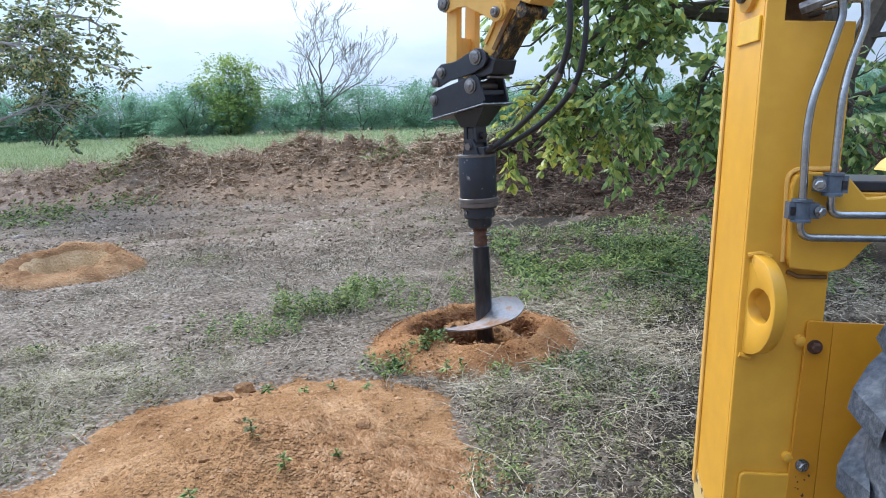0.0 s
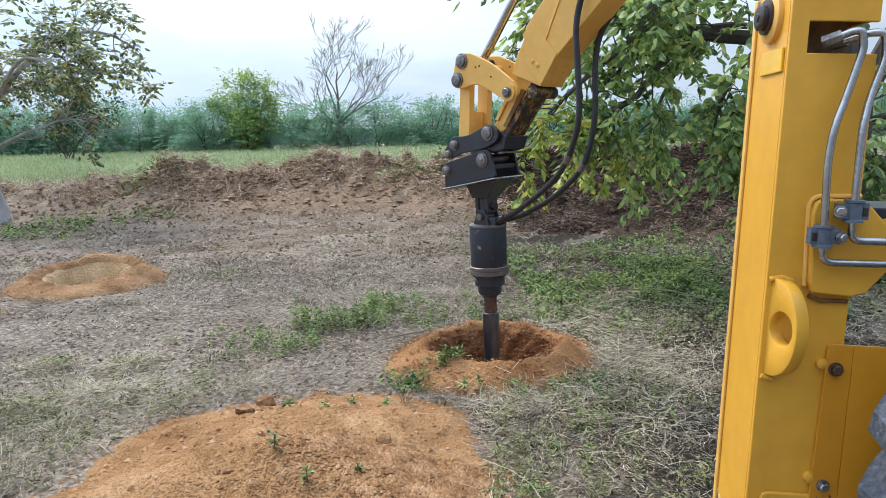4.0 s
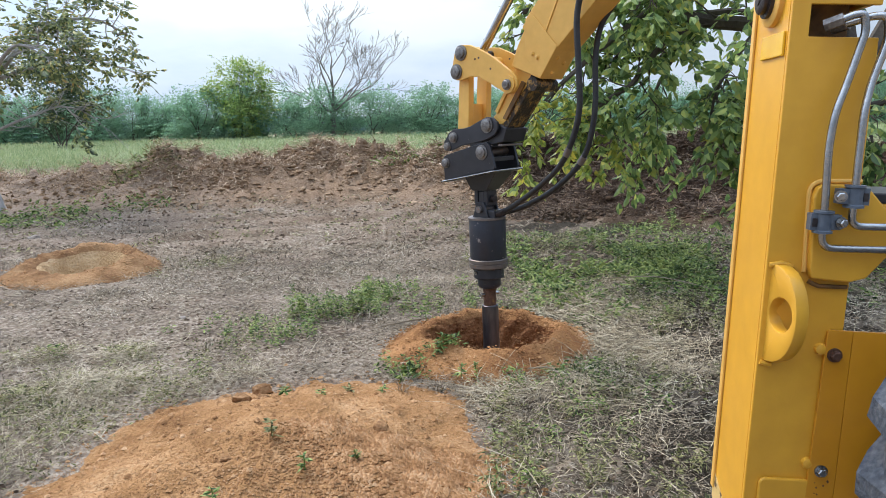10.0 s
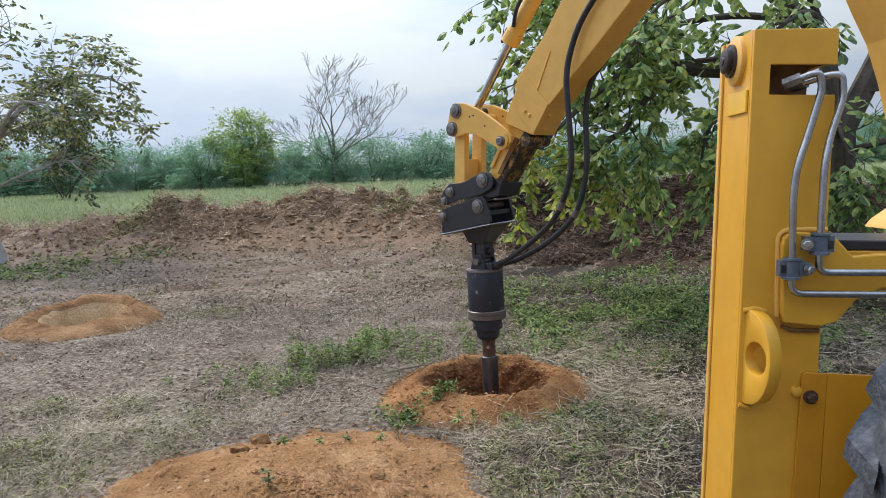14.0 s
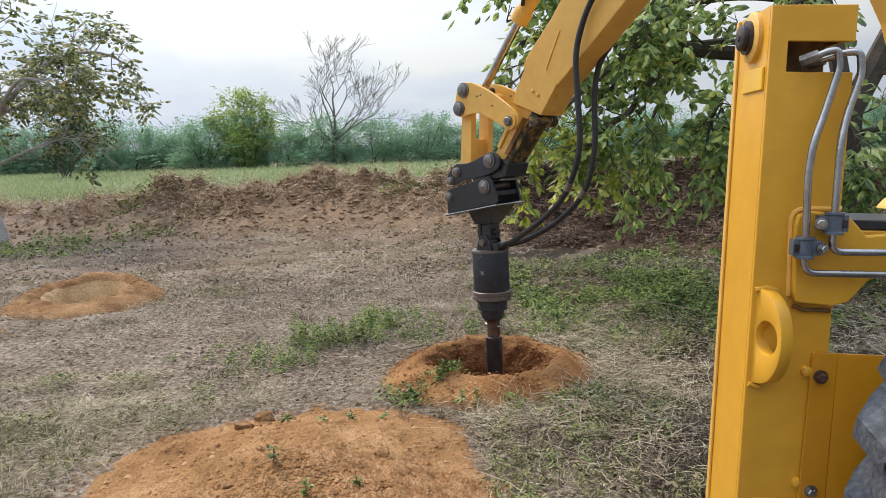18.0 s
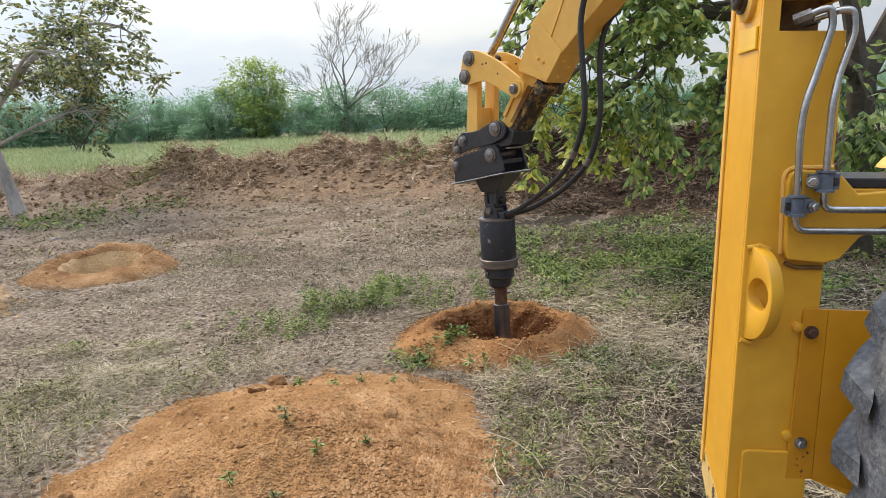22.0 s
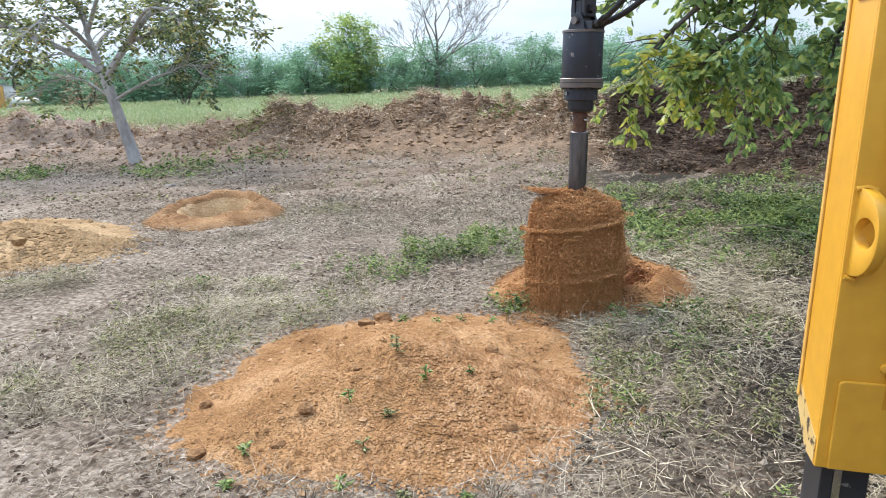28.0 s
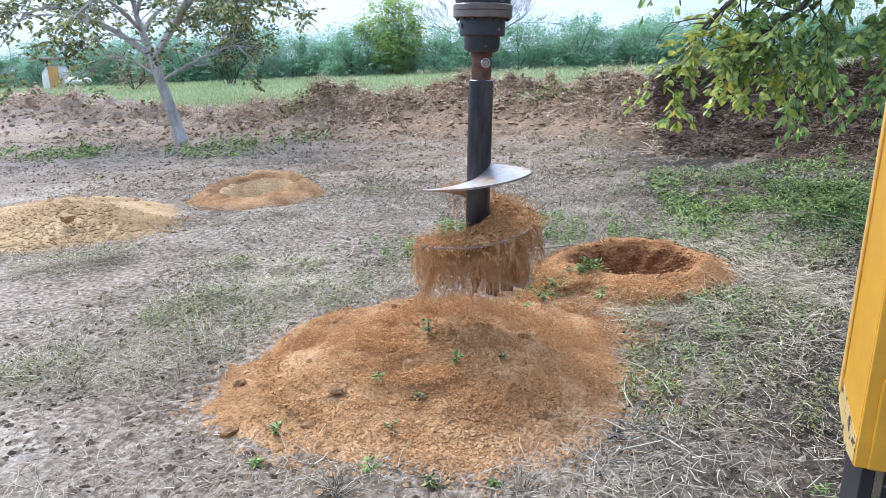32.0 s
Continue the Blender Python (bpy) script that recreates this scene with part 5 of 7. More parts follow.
def right_walnut():
    """The big walnut whose boughs hang behind the machine's arm."""
    rng = np.random.default_rng(34)
    base = Vector((3.95, 7.1, float(ground_z(3.95, 7.1)) - 0.05))
    ob = thing("large_walnut_tree", Matrix.Translation(base), "large walnut tree with dark limbs and low hanging green boughs", "tree")
    part("trunk", pipe([(0, 0, 0), (-0.03, 0, 0.8), (0, 0, 1.4), (0.0, 0, 1.85)], 0, 14, None, [0.20, 0.145, 0.13, 0.13]), M_TWIG, ob, smooth=True)
    boughs = [
        ([(0, 0, 1.8), (-0.957, -0.1, 2.42), (-1.52, 0, 2.47), (-1.91, 0, 2.66), (-2.61, -0.1, 2.75), (-3.22, 0, 2.6)], 0.085),
        ([(-1.52, 0, 2.47), (-1.91, -0.2, 2.3), (-2.26, -0.3, 1.85), (-2.48, -0.3, 1.75), (-2.60, -0.3, 1.60)], 0.035),
        ([(-1.91, 0, 2.66), (-2.54, -0.2, 2.2), (-2.95, -0.2, 1.85), (-3.15, -0.2, 1.62)], 0.035),
        ([(-0.957, -0.1, 2.42), (-1.3, -0.3, 2.1), (-1.5, -0.4, 1.8), (-1.55, -0.4, 1.4)], 0.030),
        ([(-0.435, 0, 2.1), (-0.827, -0.4, 2.2), (-1.04, -0.5, 2.05), (-1.17, -0.5, 1.95)], 0.035),
    ]
    upper = [
        ([(0, 0, 1.8), (-0.174, 0.1, 2.9), (-1.04, 0.1, 3.4), (-2.09, 0.1, 3.5), (-3.13, 0, 3.1)], 0.09),
        ([(-1.04, 0.1, 3.4), (-1.65, -0.3, 3), (-2.17, -0.5, 2.7)], 0.035),
        ([(-0.174, 0.1, 2.9), (-0.609, -0.5, 2.9), (-1.04, -0.9, 2.7), (-1.39, -1.0, 2.3)], 0.04),
        ([(0, 0, 1.8), (0.4, 0, 2.6), (0.6, -0.3, 3.4), (0, -0.5, 4), (-0.87, -0.4, 4.1)], 0.12),
        ([(0.4, 0, 2.6), (1, -0.3, 2.6), (1.4, -0.4, 2.1), (1.6, -0.4, 1.4)], 0.05),
    ]
    sprays = [
        ([(0, 0, 1.6), (0.45, -0.4, 1.75), (0.62, -0.6, 1.45), (0.5, -0.7, 1.1)], 0.035),
        ([(0, 0, 1.7), (-0.217, -0.3, 1.9), (-0.261, -0.6, 1.6), (-0.174, -0.7, 1.25)], 0.03),
        ([(-2.61, -0.1, 2.75), (-3.04, -0.2, 2.55), (-3.26, -0.2, 2.25)], 0.02),
        ([(-2.09, 0.1, 3.5), (-2.61, -0.4, 3.2), (-3.13, -0.5, 3.3)], 0.03),
    ]
    inner = [
        ([(0, 0, 1.9), (-0.8, 0.6, 2.7), (-1.6, 0.9, 2.6), (-2.3, 1.0, 2.1), (-2.6, 1.0, 1.5)], 0.04),
        ([(-0.2, 0.1, 2.9), (-0.9, 0.5, 3.1), (-1.7, 0.7, 3.0), (-2.4, 0.8, 2.7), (-2.9, 0.8, 2.3)], 0.04),
        ([(-1.04, 0.1, 3.4), (-1.8, 0.6, 3.2), (-2.6, 0.6, 3.2), (-3.3, 0.5, 2.9)], 0.035),
        ([(-1.52, 0, 2.47), (-1.7, 0.4, 2.1), (-1.85, 0.5, 1.7), (-1.9, 0.5, 1.3)], 0.025),
        ([(-0.17, 0.1, 2.9), (-0.6, -0.3, 3.3), (-1.3, -0.5, 3.3), (-2.0, -0.6, 3.0), (-2.3, -0.6, 2.5)], 0.035),
        ([(0.15, 0, 2.2), (0.5, -0.4, 2.2), (0.8, -0.6, 1.8), (0.9, -0.6, 1.2)], 0.03),
        ([(0.3, 0, 2.45), (0.9, 0.3, 2.4), (1.3, 0.3, 1.9), (1.4, 0.3, 1.3)], 0.03),
    ]
    tips, yellow = [], []
    for b, (pts, r) in enumerate(boughs + sprays + upper + inner):
        limbs = []
        pts = [Vector(p) for p in rounded(pts, 0.5, 4)]
        rad = [max(r * (1 - 0.7 * k / (len(pts) - 1)), 0.010) for k in range(len(pts))]
        limbs.append((pts, rad))
        for k in range(4, len(pts)):
            for c in range(1 + (k % 6 == 0) if b < len(boughs) + len(sprays) else (k % 4 != 1)):
                d = (pts[k] - pts[k - 1]).normalized() + Vector(rng.normal(0, 0.7, 3)) + Vector((0, 0, 0.10))
                o, t = branching(pts[k], d, 0.30 * (0.6 + 0.8 * rng.random()), 0.011, 1, rng, 0.8, 3, -0.1)
                limbs += o
                if 1.75 < pts[k].z < 2.5 and pts[k].x < -2.65:
                    continue
                turned = pts[k].z < 1.80 and pts[k].x < -2.1
                (yellow if turned else tips).extend(t)
        part("bough", limbs_bm(limbs), M_TWIG, ob, smooth=True)
    quads_ob("crown", pinnate(tips, rng, 3, 5, 0.118, 0.85, oval_leaves), M_LEAF, ob)
    quads_ob("yellowing_spray", pinnate(yellow, rng, 3, 6, 0.105, 0.6, oval_leaves), M_LEAFYELLOW, ob, "yellow-green leaves on the lowest twigs")
    return ob


right_walnut()


def far_bush(name, seed, h, w, leaves, label, group, mat=None, size=0.16, skirt=True):
    """A hedge shrub: stems and feathery clumps of leaves."""
    rng = np.random.default_rng(seed)
    ob = thing(name, Matrix.Identity(4), label, "bush", group)
    limbs, tips = [], []
    for k in range(5):
        o, t = branching((rng.normal(0, 0.25), rng.normal(0, 0.2), 0), (rng.normal(0, 0.3), rng.normal(0, 0.3), 1), h * 0.45, 0.035, 2, rng, 0.5, 2, 0.3)
        limbs += o
        tips += t
    part("woody_base", limbs_bm(limbs), M_TWIG, ob)
    fronds = leaves // 6
    leaf = [frond_cloud(fronds, (0, 0, h * 0.52), (w * 0.82, w * 0.66, h * 0.42), size * 0.8, rng)]
    if skirt:
        leaf.append(frond_cloud(fronds, (0, 0, h * 0.24), (w * 1.0, w * 0.8, h * 0.24), size * 0.8, rng, 26, 8, 0.28))
    else:
        leaf.append(crown_cloud(leaves // 2, (0, 0, h * 0.52), (w * 0.9, w * 0.75, h * 0.42), size, rng, 16))
    q = np.array([np.array(p) for p, d, pts in tips])
    q = np.repeat(q, max(1, leaves // (3 * len(q))), axis=0)
    q = q + rng.normal(0, 0.17, q.shape)
    q[:, 2] = np.minimum(q[:, 2], h * 1.1)
    L = size * (0.6 + 0.6 * rng.random(len(q)))
    leaf.append(leaf_quads(q, rng.normal(0, 1, q.shape), L, L * 0.5, rng))
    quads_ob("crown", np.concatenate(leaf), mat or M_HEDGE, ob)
    return ob


HEDGE_LABEL = "feathery green acacia shrub in the field hedge"
kinds = [far_bush("hedge_bush", 40 + k, h, w, 2000, HEDGE_LABEL, "hedge bushes") for k, (h, w) in enumerate(((3.3, 1.8), (3.7, 1.6), (2.9, 2.0), (3.4, 1.5)))]
rng = np.random.default_rng(77)
places = []
for row, (y0, step) in enumerate(((45.0, 1.55), (48.5, 2.0))):
    x = -46.0
    while x < 30:
        x += step * (0.75 + 0.5 * rng.random())
        if row == 0 and -11.3 < x < -9.6:
            continue
        places.append((x, y0 + rng.normal(0, 0.8)))
for k, (x, y) in enumerate(places):
    m = pose(x, y, float(ground_z(x, y)) - 0.05, 0, 0, rng.random() * 360)
    s = 0.70 + 0.28 * rng.random()
    if x < -20:
        s *= 1.05
    if k < 4:
        ob = kinds[k]
        ob.matrix_basis = m
    else:
        ob = copy_thing(kinds[k % 4], m)
    ob.scale = (s * 1.35, s * 1.2, s)

round_tree = far_bush("round_tree", 91, 5.0, 2.2, 4200, "round green tree standing before the hedge", "", M_TREE, 0.20, False)
round_tree.matrix_basis = pose(-12.45, 43.0, float(ground_z(-12.45, 43.0)) - 0.05)
round_tree["category"] = "tree"

dark_tree = far_bush("dark_tree", 95, 4.4, 1.5, 2600, "dark green round tree before the field hedge", "", M_DARKTREE, 0.17, False)
dark_tree.matrix_basis = pose(-18.5, 34.0, float(ground_z(-18.5, 34.0)) - 0.05)
dark_tree["category"] = "tree"


def bare_tree():
    rng = np.random.default_rng(63)
    ob = thing("bare_tree", pose(-7.0, 44.0, float(ground_z(-7.0, 44.0)) - 0.05), "leafless grey dead tree among the hedge shrubs", "tree")
    limbs = []
    part("trunk", pipe([(0, 0, 0), (0.05, 0, 0.8), (0.0, 0, 1.6), (0.1, 0, 2.2)], 0, 10, None, [0.16, 0.13, 0.12, 0.11]), M_BARE, ob, smooth=True)
    for d, ln, r, s in (((-0.75, 0, 0.9), 3.0, 0.08, 1.7), ((-0.25, 0.2, 1.2), 3.1, 0.08, 2.2), ((0.15, 0, 1.3), 3.3, 0.09, 2.2), ((0.9, 0.1, 0.95), 2.9, 0.08, 1.8), ((-1.0, 0.2, 0.55), 2.8, 0.06, 1.8), ((1.0, -0.3, 0.5), 2.6, 0.06, 1.9), ((0.5, 0.5, 1.1), 2.8, 0.07, 2.1)):
        o, t = branching((0.05, 0, s), d, ln, r, 4, rng, 0.48, 3, 0.22, 0.1, 0.62)
        limbs += [(p, [max(x * 0.8, 0.009) for x in q]) for p, q in o]
    part("branchwork", limbs_bm(limbs), M_BARE, ob)
    ob.scale = (1.15, 1.0, 0.86)
    return ob


bare_tree()

# the wooded rise on the horizon and the pale stubble before it
xs = np.linspace(-420, 420, 120)
hv, hf = [], []
top = 7.5 + 5 * fbm(xs, xs * 0, 0.012, 4, 5) + 1.2 * fbm(xs, xs * 0, 0.2, 2, 6)
for x, t in zip(xs, top):
    hv += [(x, 330, -2), (x, 334, t * 0.7), (x, 350, t)]
for k in range(len(xs) - 1):
    for j in range(2):
        a = k * 3 + j
        hf.append((a, a + 3, a + 4, a + 1))
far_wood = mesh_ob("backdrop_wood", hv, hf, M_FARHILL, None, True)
tagged(far_wood, "haze-tinted blue-green wooded rise on the horizon", "backdrop", kind="structure")


# ---------------------------------------------------------------- the machine: stabiliser leg, frame, wheel, boom
LEG = Matrix.Translation((0.7165, 1.6275, 1.79)) @ pose(0, 0, 0, 0, 0, -4.5) @ pose(0, 0, 0, 0, 2.5, 0) @ Matrix.Translation((0, 0, -1.79))
backhoe = thing("backhoe_loader", LEG, "yellow backhoe loader with its stabiliser leg down on the field", "machine")


# the square outer tube: front wall round the slot, side walls, rear wall
TW, TD, TT = 0.182, 0.222, 0.012
part("front_wall", plate([(0, 0.385), (TW, 0.385), (TW, 1.645), (0.039, 1.646), (0.039, 1.712), (TW, 1.711), (TW, 1.790), (0, 1.790)], TT, None, Matrix.Identity(4)), M_YELLOW, backhoe, "yellow painted front wall of the leg tube", bevel=0.0022)
bm = bmesh.new()
v = [(0.0125, 0.385), (0.10, 0.385), (TD, 0.47), (TD, 1.79), (0.0125, 1.79)]
lo = [bm.verts.new((0, y, z)) for y, z in v]
hi = [bm.verts.new((TT, y, z)) for y, z in v]
for k in range(5):
    bm.faces.new((lo[k], hi[k], hi[(k + 1) % 5], lo[(k + 1) % 5]))
bm.faces.new(lo)
bm.faces.new(hi[::-1])
part("side_wall", bm, M_YELLOW, backhoe, "yellow side wall, its paint chipped at the cut foot", bevel=0.0022)
part("side_wall", box(TW - TT, TW, 0.0125, TD, 0.385, 1.640), M_YELLOW, backhoe)
part("side_wall", box(TW - TT, TW, 0.0125, TD, 1.716, 1.79), M_YELLOW, backhoe)
part("rear_wall", box(TT + 0.0005, TW - TT - 0.0005, TD - TT, TD, 0.47, 1.79), M_YELLOW, backhoe)
part("top_cap", box(0.013, 0.169, 0.013, 0.209, 1.775, 1.786), M_YELLOW, backhoe)
part("cavity_block", box(0.03, 0.155, 0.085, 0.19, 1.60, 1.77), M_DARK, backhoe, "grimy cylinder end inside the slot", bevel=0.004)
part("back_lip", box(-0.006, 0.0, 0.206, 0.226, 0.50, 1.79), M_CREAM, backhoe, "bright worn edge strip", bevel=0.002)
part("inner_leg", box(0.030, 0.152, 0.034, 0.186, 0.03, 0.60), M_BLACK, backhoe, "black greasy inner leg", bevel=0.004)
part("wear_strip", box(0.060, 0.080, 0.026, 0.036, 0.06, 0.40), M_STEEL, backhoe, "bare worn steel strip")
part("foot_pad", box(-0.10, 0.30, -0.08, 0.29, 0.0, 0.035), M_BLACK, backhoe, bevel=0.006)

# pin with its boss on the side wall
bm = lathe([(0.058, 0.0), (0.058, 0.010), (0.052, 0.014)], 32, None, along((0, 0.105, 1.735), (-1, 0.105, 1.735)))
part("pin_boss", bm, M_CREAM, backhoe, smooth=True)
pin("leg_pin", (-0.014, 0.105, 1.735), (-1, 0, 0), 0.030, 0.022, backhoe, M_PIN, "dark brown pin end")
part("reflector", box(-0.006, 0.0, 0.020, 0.150, 1.608, 1.660), M_STICKER, backhoe, "bright yellow reflector plate", bevel=0.002)

# lifting eye: a D-shaped plate standing off the front wall
def lifting_eye():
    bm = bmesh.new()
    zc, h, reach, r = 1.043, 0.113, 0.100, 0.037
    outer, inner = [], []
    n = 40
    for k in range(n):
        a = 2 * math.pi * k / n
        c, s = math.cos(a), math.sin(a)
        outer.append((-(reach * max(c, 0) ** 0.8 if c > 0 else 0.0) - 0.001, zc + h * (s if c > 0 else math.copysign(min(1, abs(s) * 1.0), s))))
        inner.append((-0.050 - r * c, zc + 0.004 + r * 1.05 * s))
    lo, hi, li, hh = ([bm.verts.new((x, y, z)) for y, z in some] for some, x in ((outer, 0.022), (outer, 0.054), (inner, 0.022), (inner, 0.054)))
    for k in range(n):
        q = (k + 1) % n
        bm.faces.new((lo[k], lo[q], hi[q], hi[k]))
        bm.faces.new((li[k], hh[k], hh[q], li[q]))
        bm.faces.new((lo[k], li[k], li[q], lo[q]))
        bm.faces.new((hi[k], hi[q], hh[q], hh[k]))
    bmesh.ops.transform(bm, matrix=Matrix.Translation((-0.012, 0, 0)) @ pose(0, 0, 0, 0, 0, 17), verts=bm.verts)
    return part("lifting_eye", bm, M_YELLOW, backhoe, "yellow D-shaped lifting eye with a round hole", smooth=True, bevel=0.0025)


lifting_eye()
# weld beads round the eye
part("weld_bead", pipe([(0.005, -0.004, 1.152), (0.03, -0.006, 1.158), (0.055, -0.003, 1.150)], 0.006, 8), M_YELLOW, backhoe, smooth=True)
part("weld_bead", pipe([(0.005, -0.003, 0.926), (0.03, -0.005, 0.920)], 0.006, 8), M_YELLOW, backhoe, smooth=True)

# bracket plate that carries the leg on the rear frame
out = [(0.084, 1.150), (0.090, 1.128), (0.172, 1.122), (0.205, 1.132), (0.245, 1.183), (0.300, 1.212), (0.405, 1.220), (0.735, 1.220), (0.735, 1.290), (0.290, 1.290), (0.232, 1.284), (0.197, 1.322), (0.180, 1.334), (0.100, 1.338), (0.082, 1.328), (0.076, 1.305)]
part("bracket_plate", plate(out, 0.022, None, Matrix.Translation((0, -0.023, 0))), M_YELLOW, backhoe, bevel=0.004)
part("bracket_weld", pipe(rounded([(0.080, -0.004, 1.140), (0.072, -0.004, 1.341), (0.180, -0.004, 1.343)], 0.03), 0.0055, 8), M_CREAM, backhoe, "pale weld bead", smooth=True)
part("lower_weld", pipe([(0.091, -0.004, 1.118), (0.115, -0.005, 1.108), (0.175, -0.005, 1.108)], 0.005, 8), M_DARK, backhoe, "grimy weld bead", smooth=True)
part("frame_beam", box(0.215, 0.80, 0.03, 0.21, 1.20, 1.292), M_YELLOW, backhoe, bevel=0.004)
part("frame_top", box(0.205, 0.80, 0.03, 0.24, 1.293, 1.316), M_BLACK, backhoe, "dark greasy frame rail", bevel=0.003)

# hydraulic pipes, their nuts and clamps
p1 = rounded([(0.090, -0.020, 1.676), (0.116, -0.028, 1.687), (0.133, -0.030, 1.688), (0.140, -0.030, 1.655), (0.112, -0.034, 1.547), (0.091, -0.044, 1.488), (0.085, -0.046, 1.418), (0.091, -0.047, 1.262), (0.091, -0.047, 1.201), (0.150, -0.048, 1.201), (0.735, -0.050, 1.206)], 0.03)
part("hydraulic_pipe", pipe(p1, 0.0082, 14), M_STEEL, backhoe, "bent zinc-plated hydraulic pipe", smooth=True)
p2 = rounded([(0.120, 0.020, 1.674), (0.160, -0.012, 1.687), (0.184, -0.020, 1.686), (0.190, -0.022, 1.640), (0.163, -0.028, 1.548), (0.149, -0.042, 1.489), (0.148, -0.046, 1.335), (0.148, -0.047, 1.300), (0.148, -0.047, 1.250), (0.200, -0.048, 1.250), (0.735, -0.050, 1.258)], 0.03)
part("hydraulic_pipe", pipe(p2, 0.0082, 14), M_STEEL, backhoe, "bent zinc-plated hydraulic pipe", smooth=True)
for a, b in (((0.068, -0.002, 1.667), (0.098, -0.022, 1.679)), ((0.104, 0.045, 1.668), (0.126, 0.020, 1.676))):
    part("pipe_nut", rod(a, b, 0.0135, 6), M_WORNPIN, backhoe, "dull steel hexagon union nut")


def pipe_clamp(x, z, side):
    """A two-flanged grey clamp with its bolt on one side and a slotted lug on the other."""
    m = along((x, -0.047, z - 0.024), (x, -0.047, z + 1))
    bm = lathe([(0.0205, 0), (0.0205, 0.005), (0.0165, 0.007), (0.0165, 0.041), (0.0205, 0.043), (0.0205, 0.048)], 24, None, m)
    lug = sorted((x, x + side * 0.034))
    box(lug[0], lug[1], -0.055, -0.030, z - 0.016, z + 0.016, bm)
    back = sorted((x, x - side * 0.028))
    box(back[0], back[1], -0.054, -0.032, z - 0.018, z + 0.018, bm)
    c = part("pipe_clamp", bm, M_CLAMP, backhoe, "blue-grey pipe clamp", smooth=False)
    bolt("clamp_bolt", (x + side * 0.032, -0.056, z), (0.25 * side, -1, 0), 0.0095, 0.015, c, M_STEEL)
    # dark block in place of the open slot's shade
    part("clamp_slot", box(x - side * 0.020 - 0.005, x - side * 0.020 + 0.005, -0.0565, -0.052, z - 0.010, z + 0.008), M_PIN, c)


pipe_clamp(0.090, 1.258, 1)
pipe_clamp(0.148, 1.314, -1)

# bolted guard plate, folded along its edge
out = [(0.135, 0.575), (0.198, 0.575), (0.198, 1.008), (0.148, 1.010), (0.143, 1.004)]
part("guard_flange", plate(out, 0.008, None, Matrix.Translation((0, -0.012, 0))), M_GUARD, backhoe, bevel=0.0015)
bm = bmesh.new()
vs = [(0.1985, -0.012, 0.575), (0.1985, -0.012, 1.008), (0.605, -0.050, 1.012), (0.605, -0.050, 0.50), (0.285, -0.030, 0.545)]
lo = [bm.verts.new(v) for v in vs]
hi = [bm.verts.new((x, y + 0.008, z)) for x, y, z in vs]
for k in range(5):
    bm.faces.new((lo[k], lo[(k + 1) % 5], hi[(k + 1) % 5], hi[k]))
bm.faces.new(lo[::-1])
bm.faces.new(hi)
part("guard_plate", bm, M_GUARD, backhoe, "yellow mud guard plate")
bolt("guard_bolt", (0.163, -0.012, 0.952), (0, -1, 0), 0.012, 0.016, backhoe, M_RUST, "rusty brown bolt")
bolt("guard_bolt", (0.163, -0.012, 0.671), (0, -1, 0), 0.011, 0.016, backhoe, M_STEEL, "bright zinc bolt")
rng = np.random.default_rng(55)
for k in range(9):
    x, z, r = 0.164 + rng.normal(0, 0.008), 0.625 + rng.normal(0, 0.014), 0.001 + 0.0028 * rng.random()
    blot = [(x + r * (0.6 + 0.8 * rng.random()) * math.cos(a), z + r * (0.6 + 0.8 * rng.random()) * math.sin(a)) for a in np.linspace(0, 5.6, 8)]
    part("rust_spot", plate(blot, 0.0009, None, Matrix.Translation((0, -0.0127, 0))), M_RUST, backhoe)
for z in (0.962, 0.685):
    part("guard_lug", lathe([(0.014, 0), (0.012, 0.010), (0.006, 0.013)], 16, None, along((0.135, 0, z), (0.135, -1, z))), M_YELLOW, backhoe, smooth=True)
out = [(0.028, 0.388), (0.185, 0.388), (0.185, 0.645), (0.041, 0.645), (0.031, 0.640), (0.028, 0.630)]
part("foot_doubler", plate(out, 0.011, None, Matrix.Translation((0, -0.0115, 0))), M_YELLOW, backhoe, "raised yellow doubler plate", bevel=0.004)
bm = bmesh.new()
foot = [(0.016, 0.388), (0.099, 0.388), (TD - 0.004, 0.472), (TD - 0.004, 0.545), (0.13, 0.505), (0.07, 0.478), (0.016, 0.462)]
lo = [bm.verts.new((-0.0016, y, z)) for y, z in foot]
hi = [bm.verts.new((-0.0004, y, z)) for y, z in foot]
for k in range(len(foot)):
    q = (k + 1) % len(foot)
    bm.faces.new((lo[k], lo[q], hi[q], hi[k]))
bm.faces.new(lo[::-1])
bm.faces.new(hi)
part("worn_foot", bm, M_FOOT, backhoe, "pale chipped paint at the cut foot")


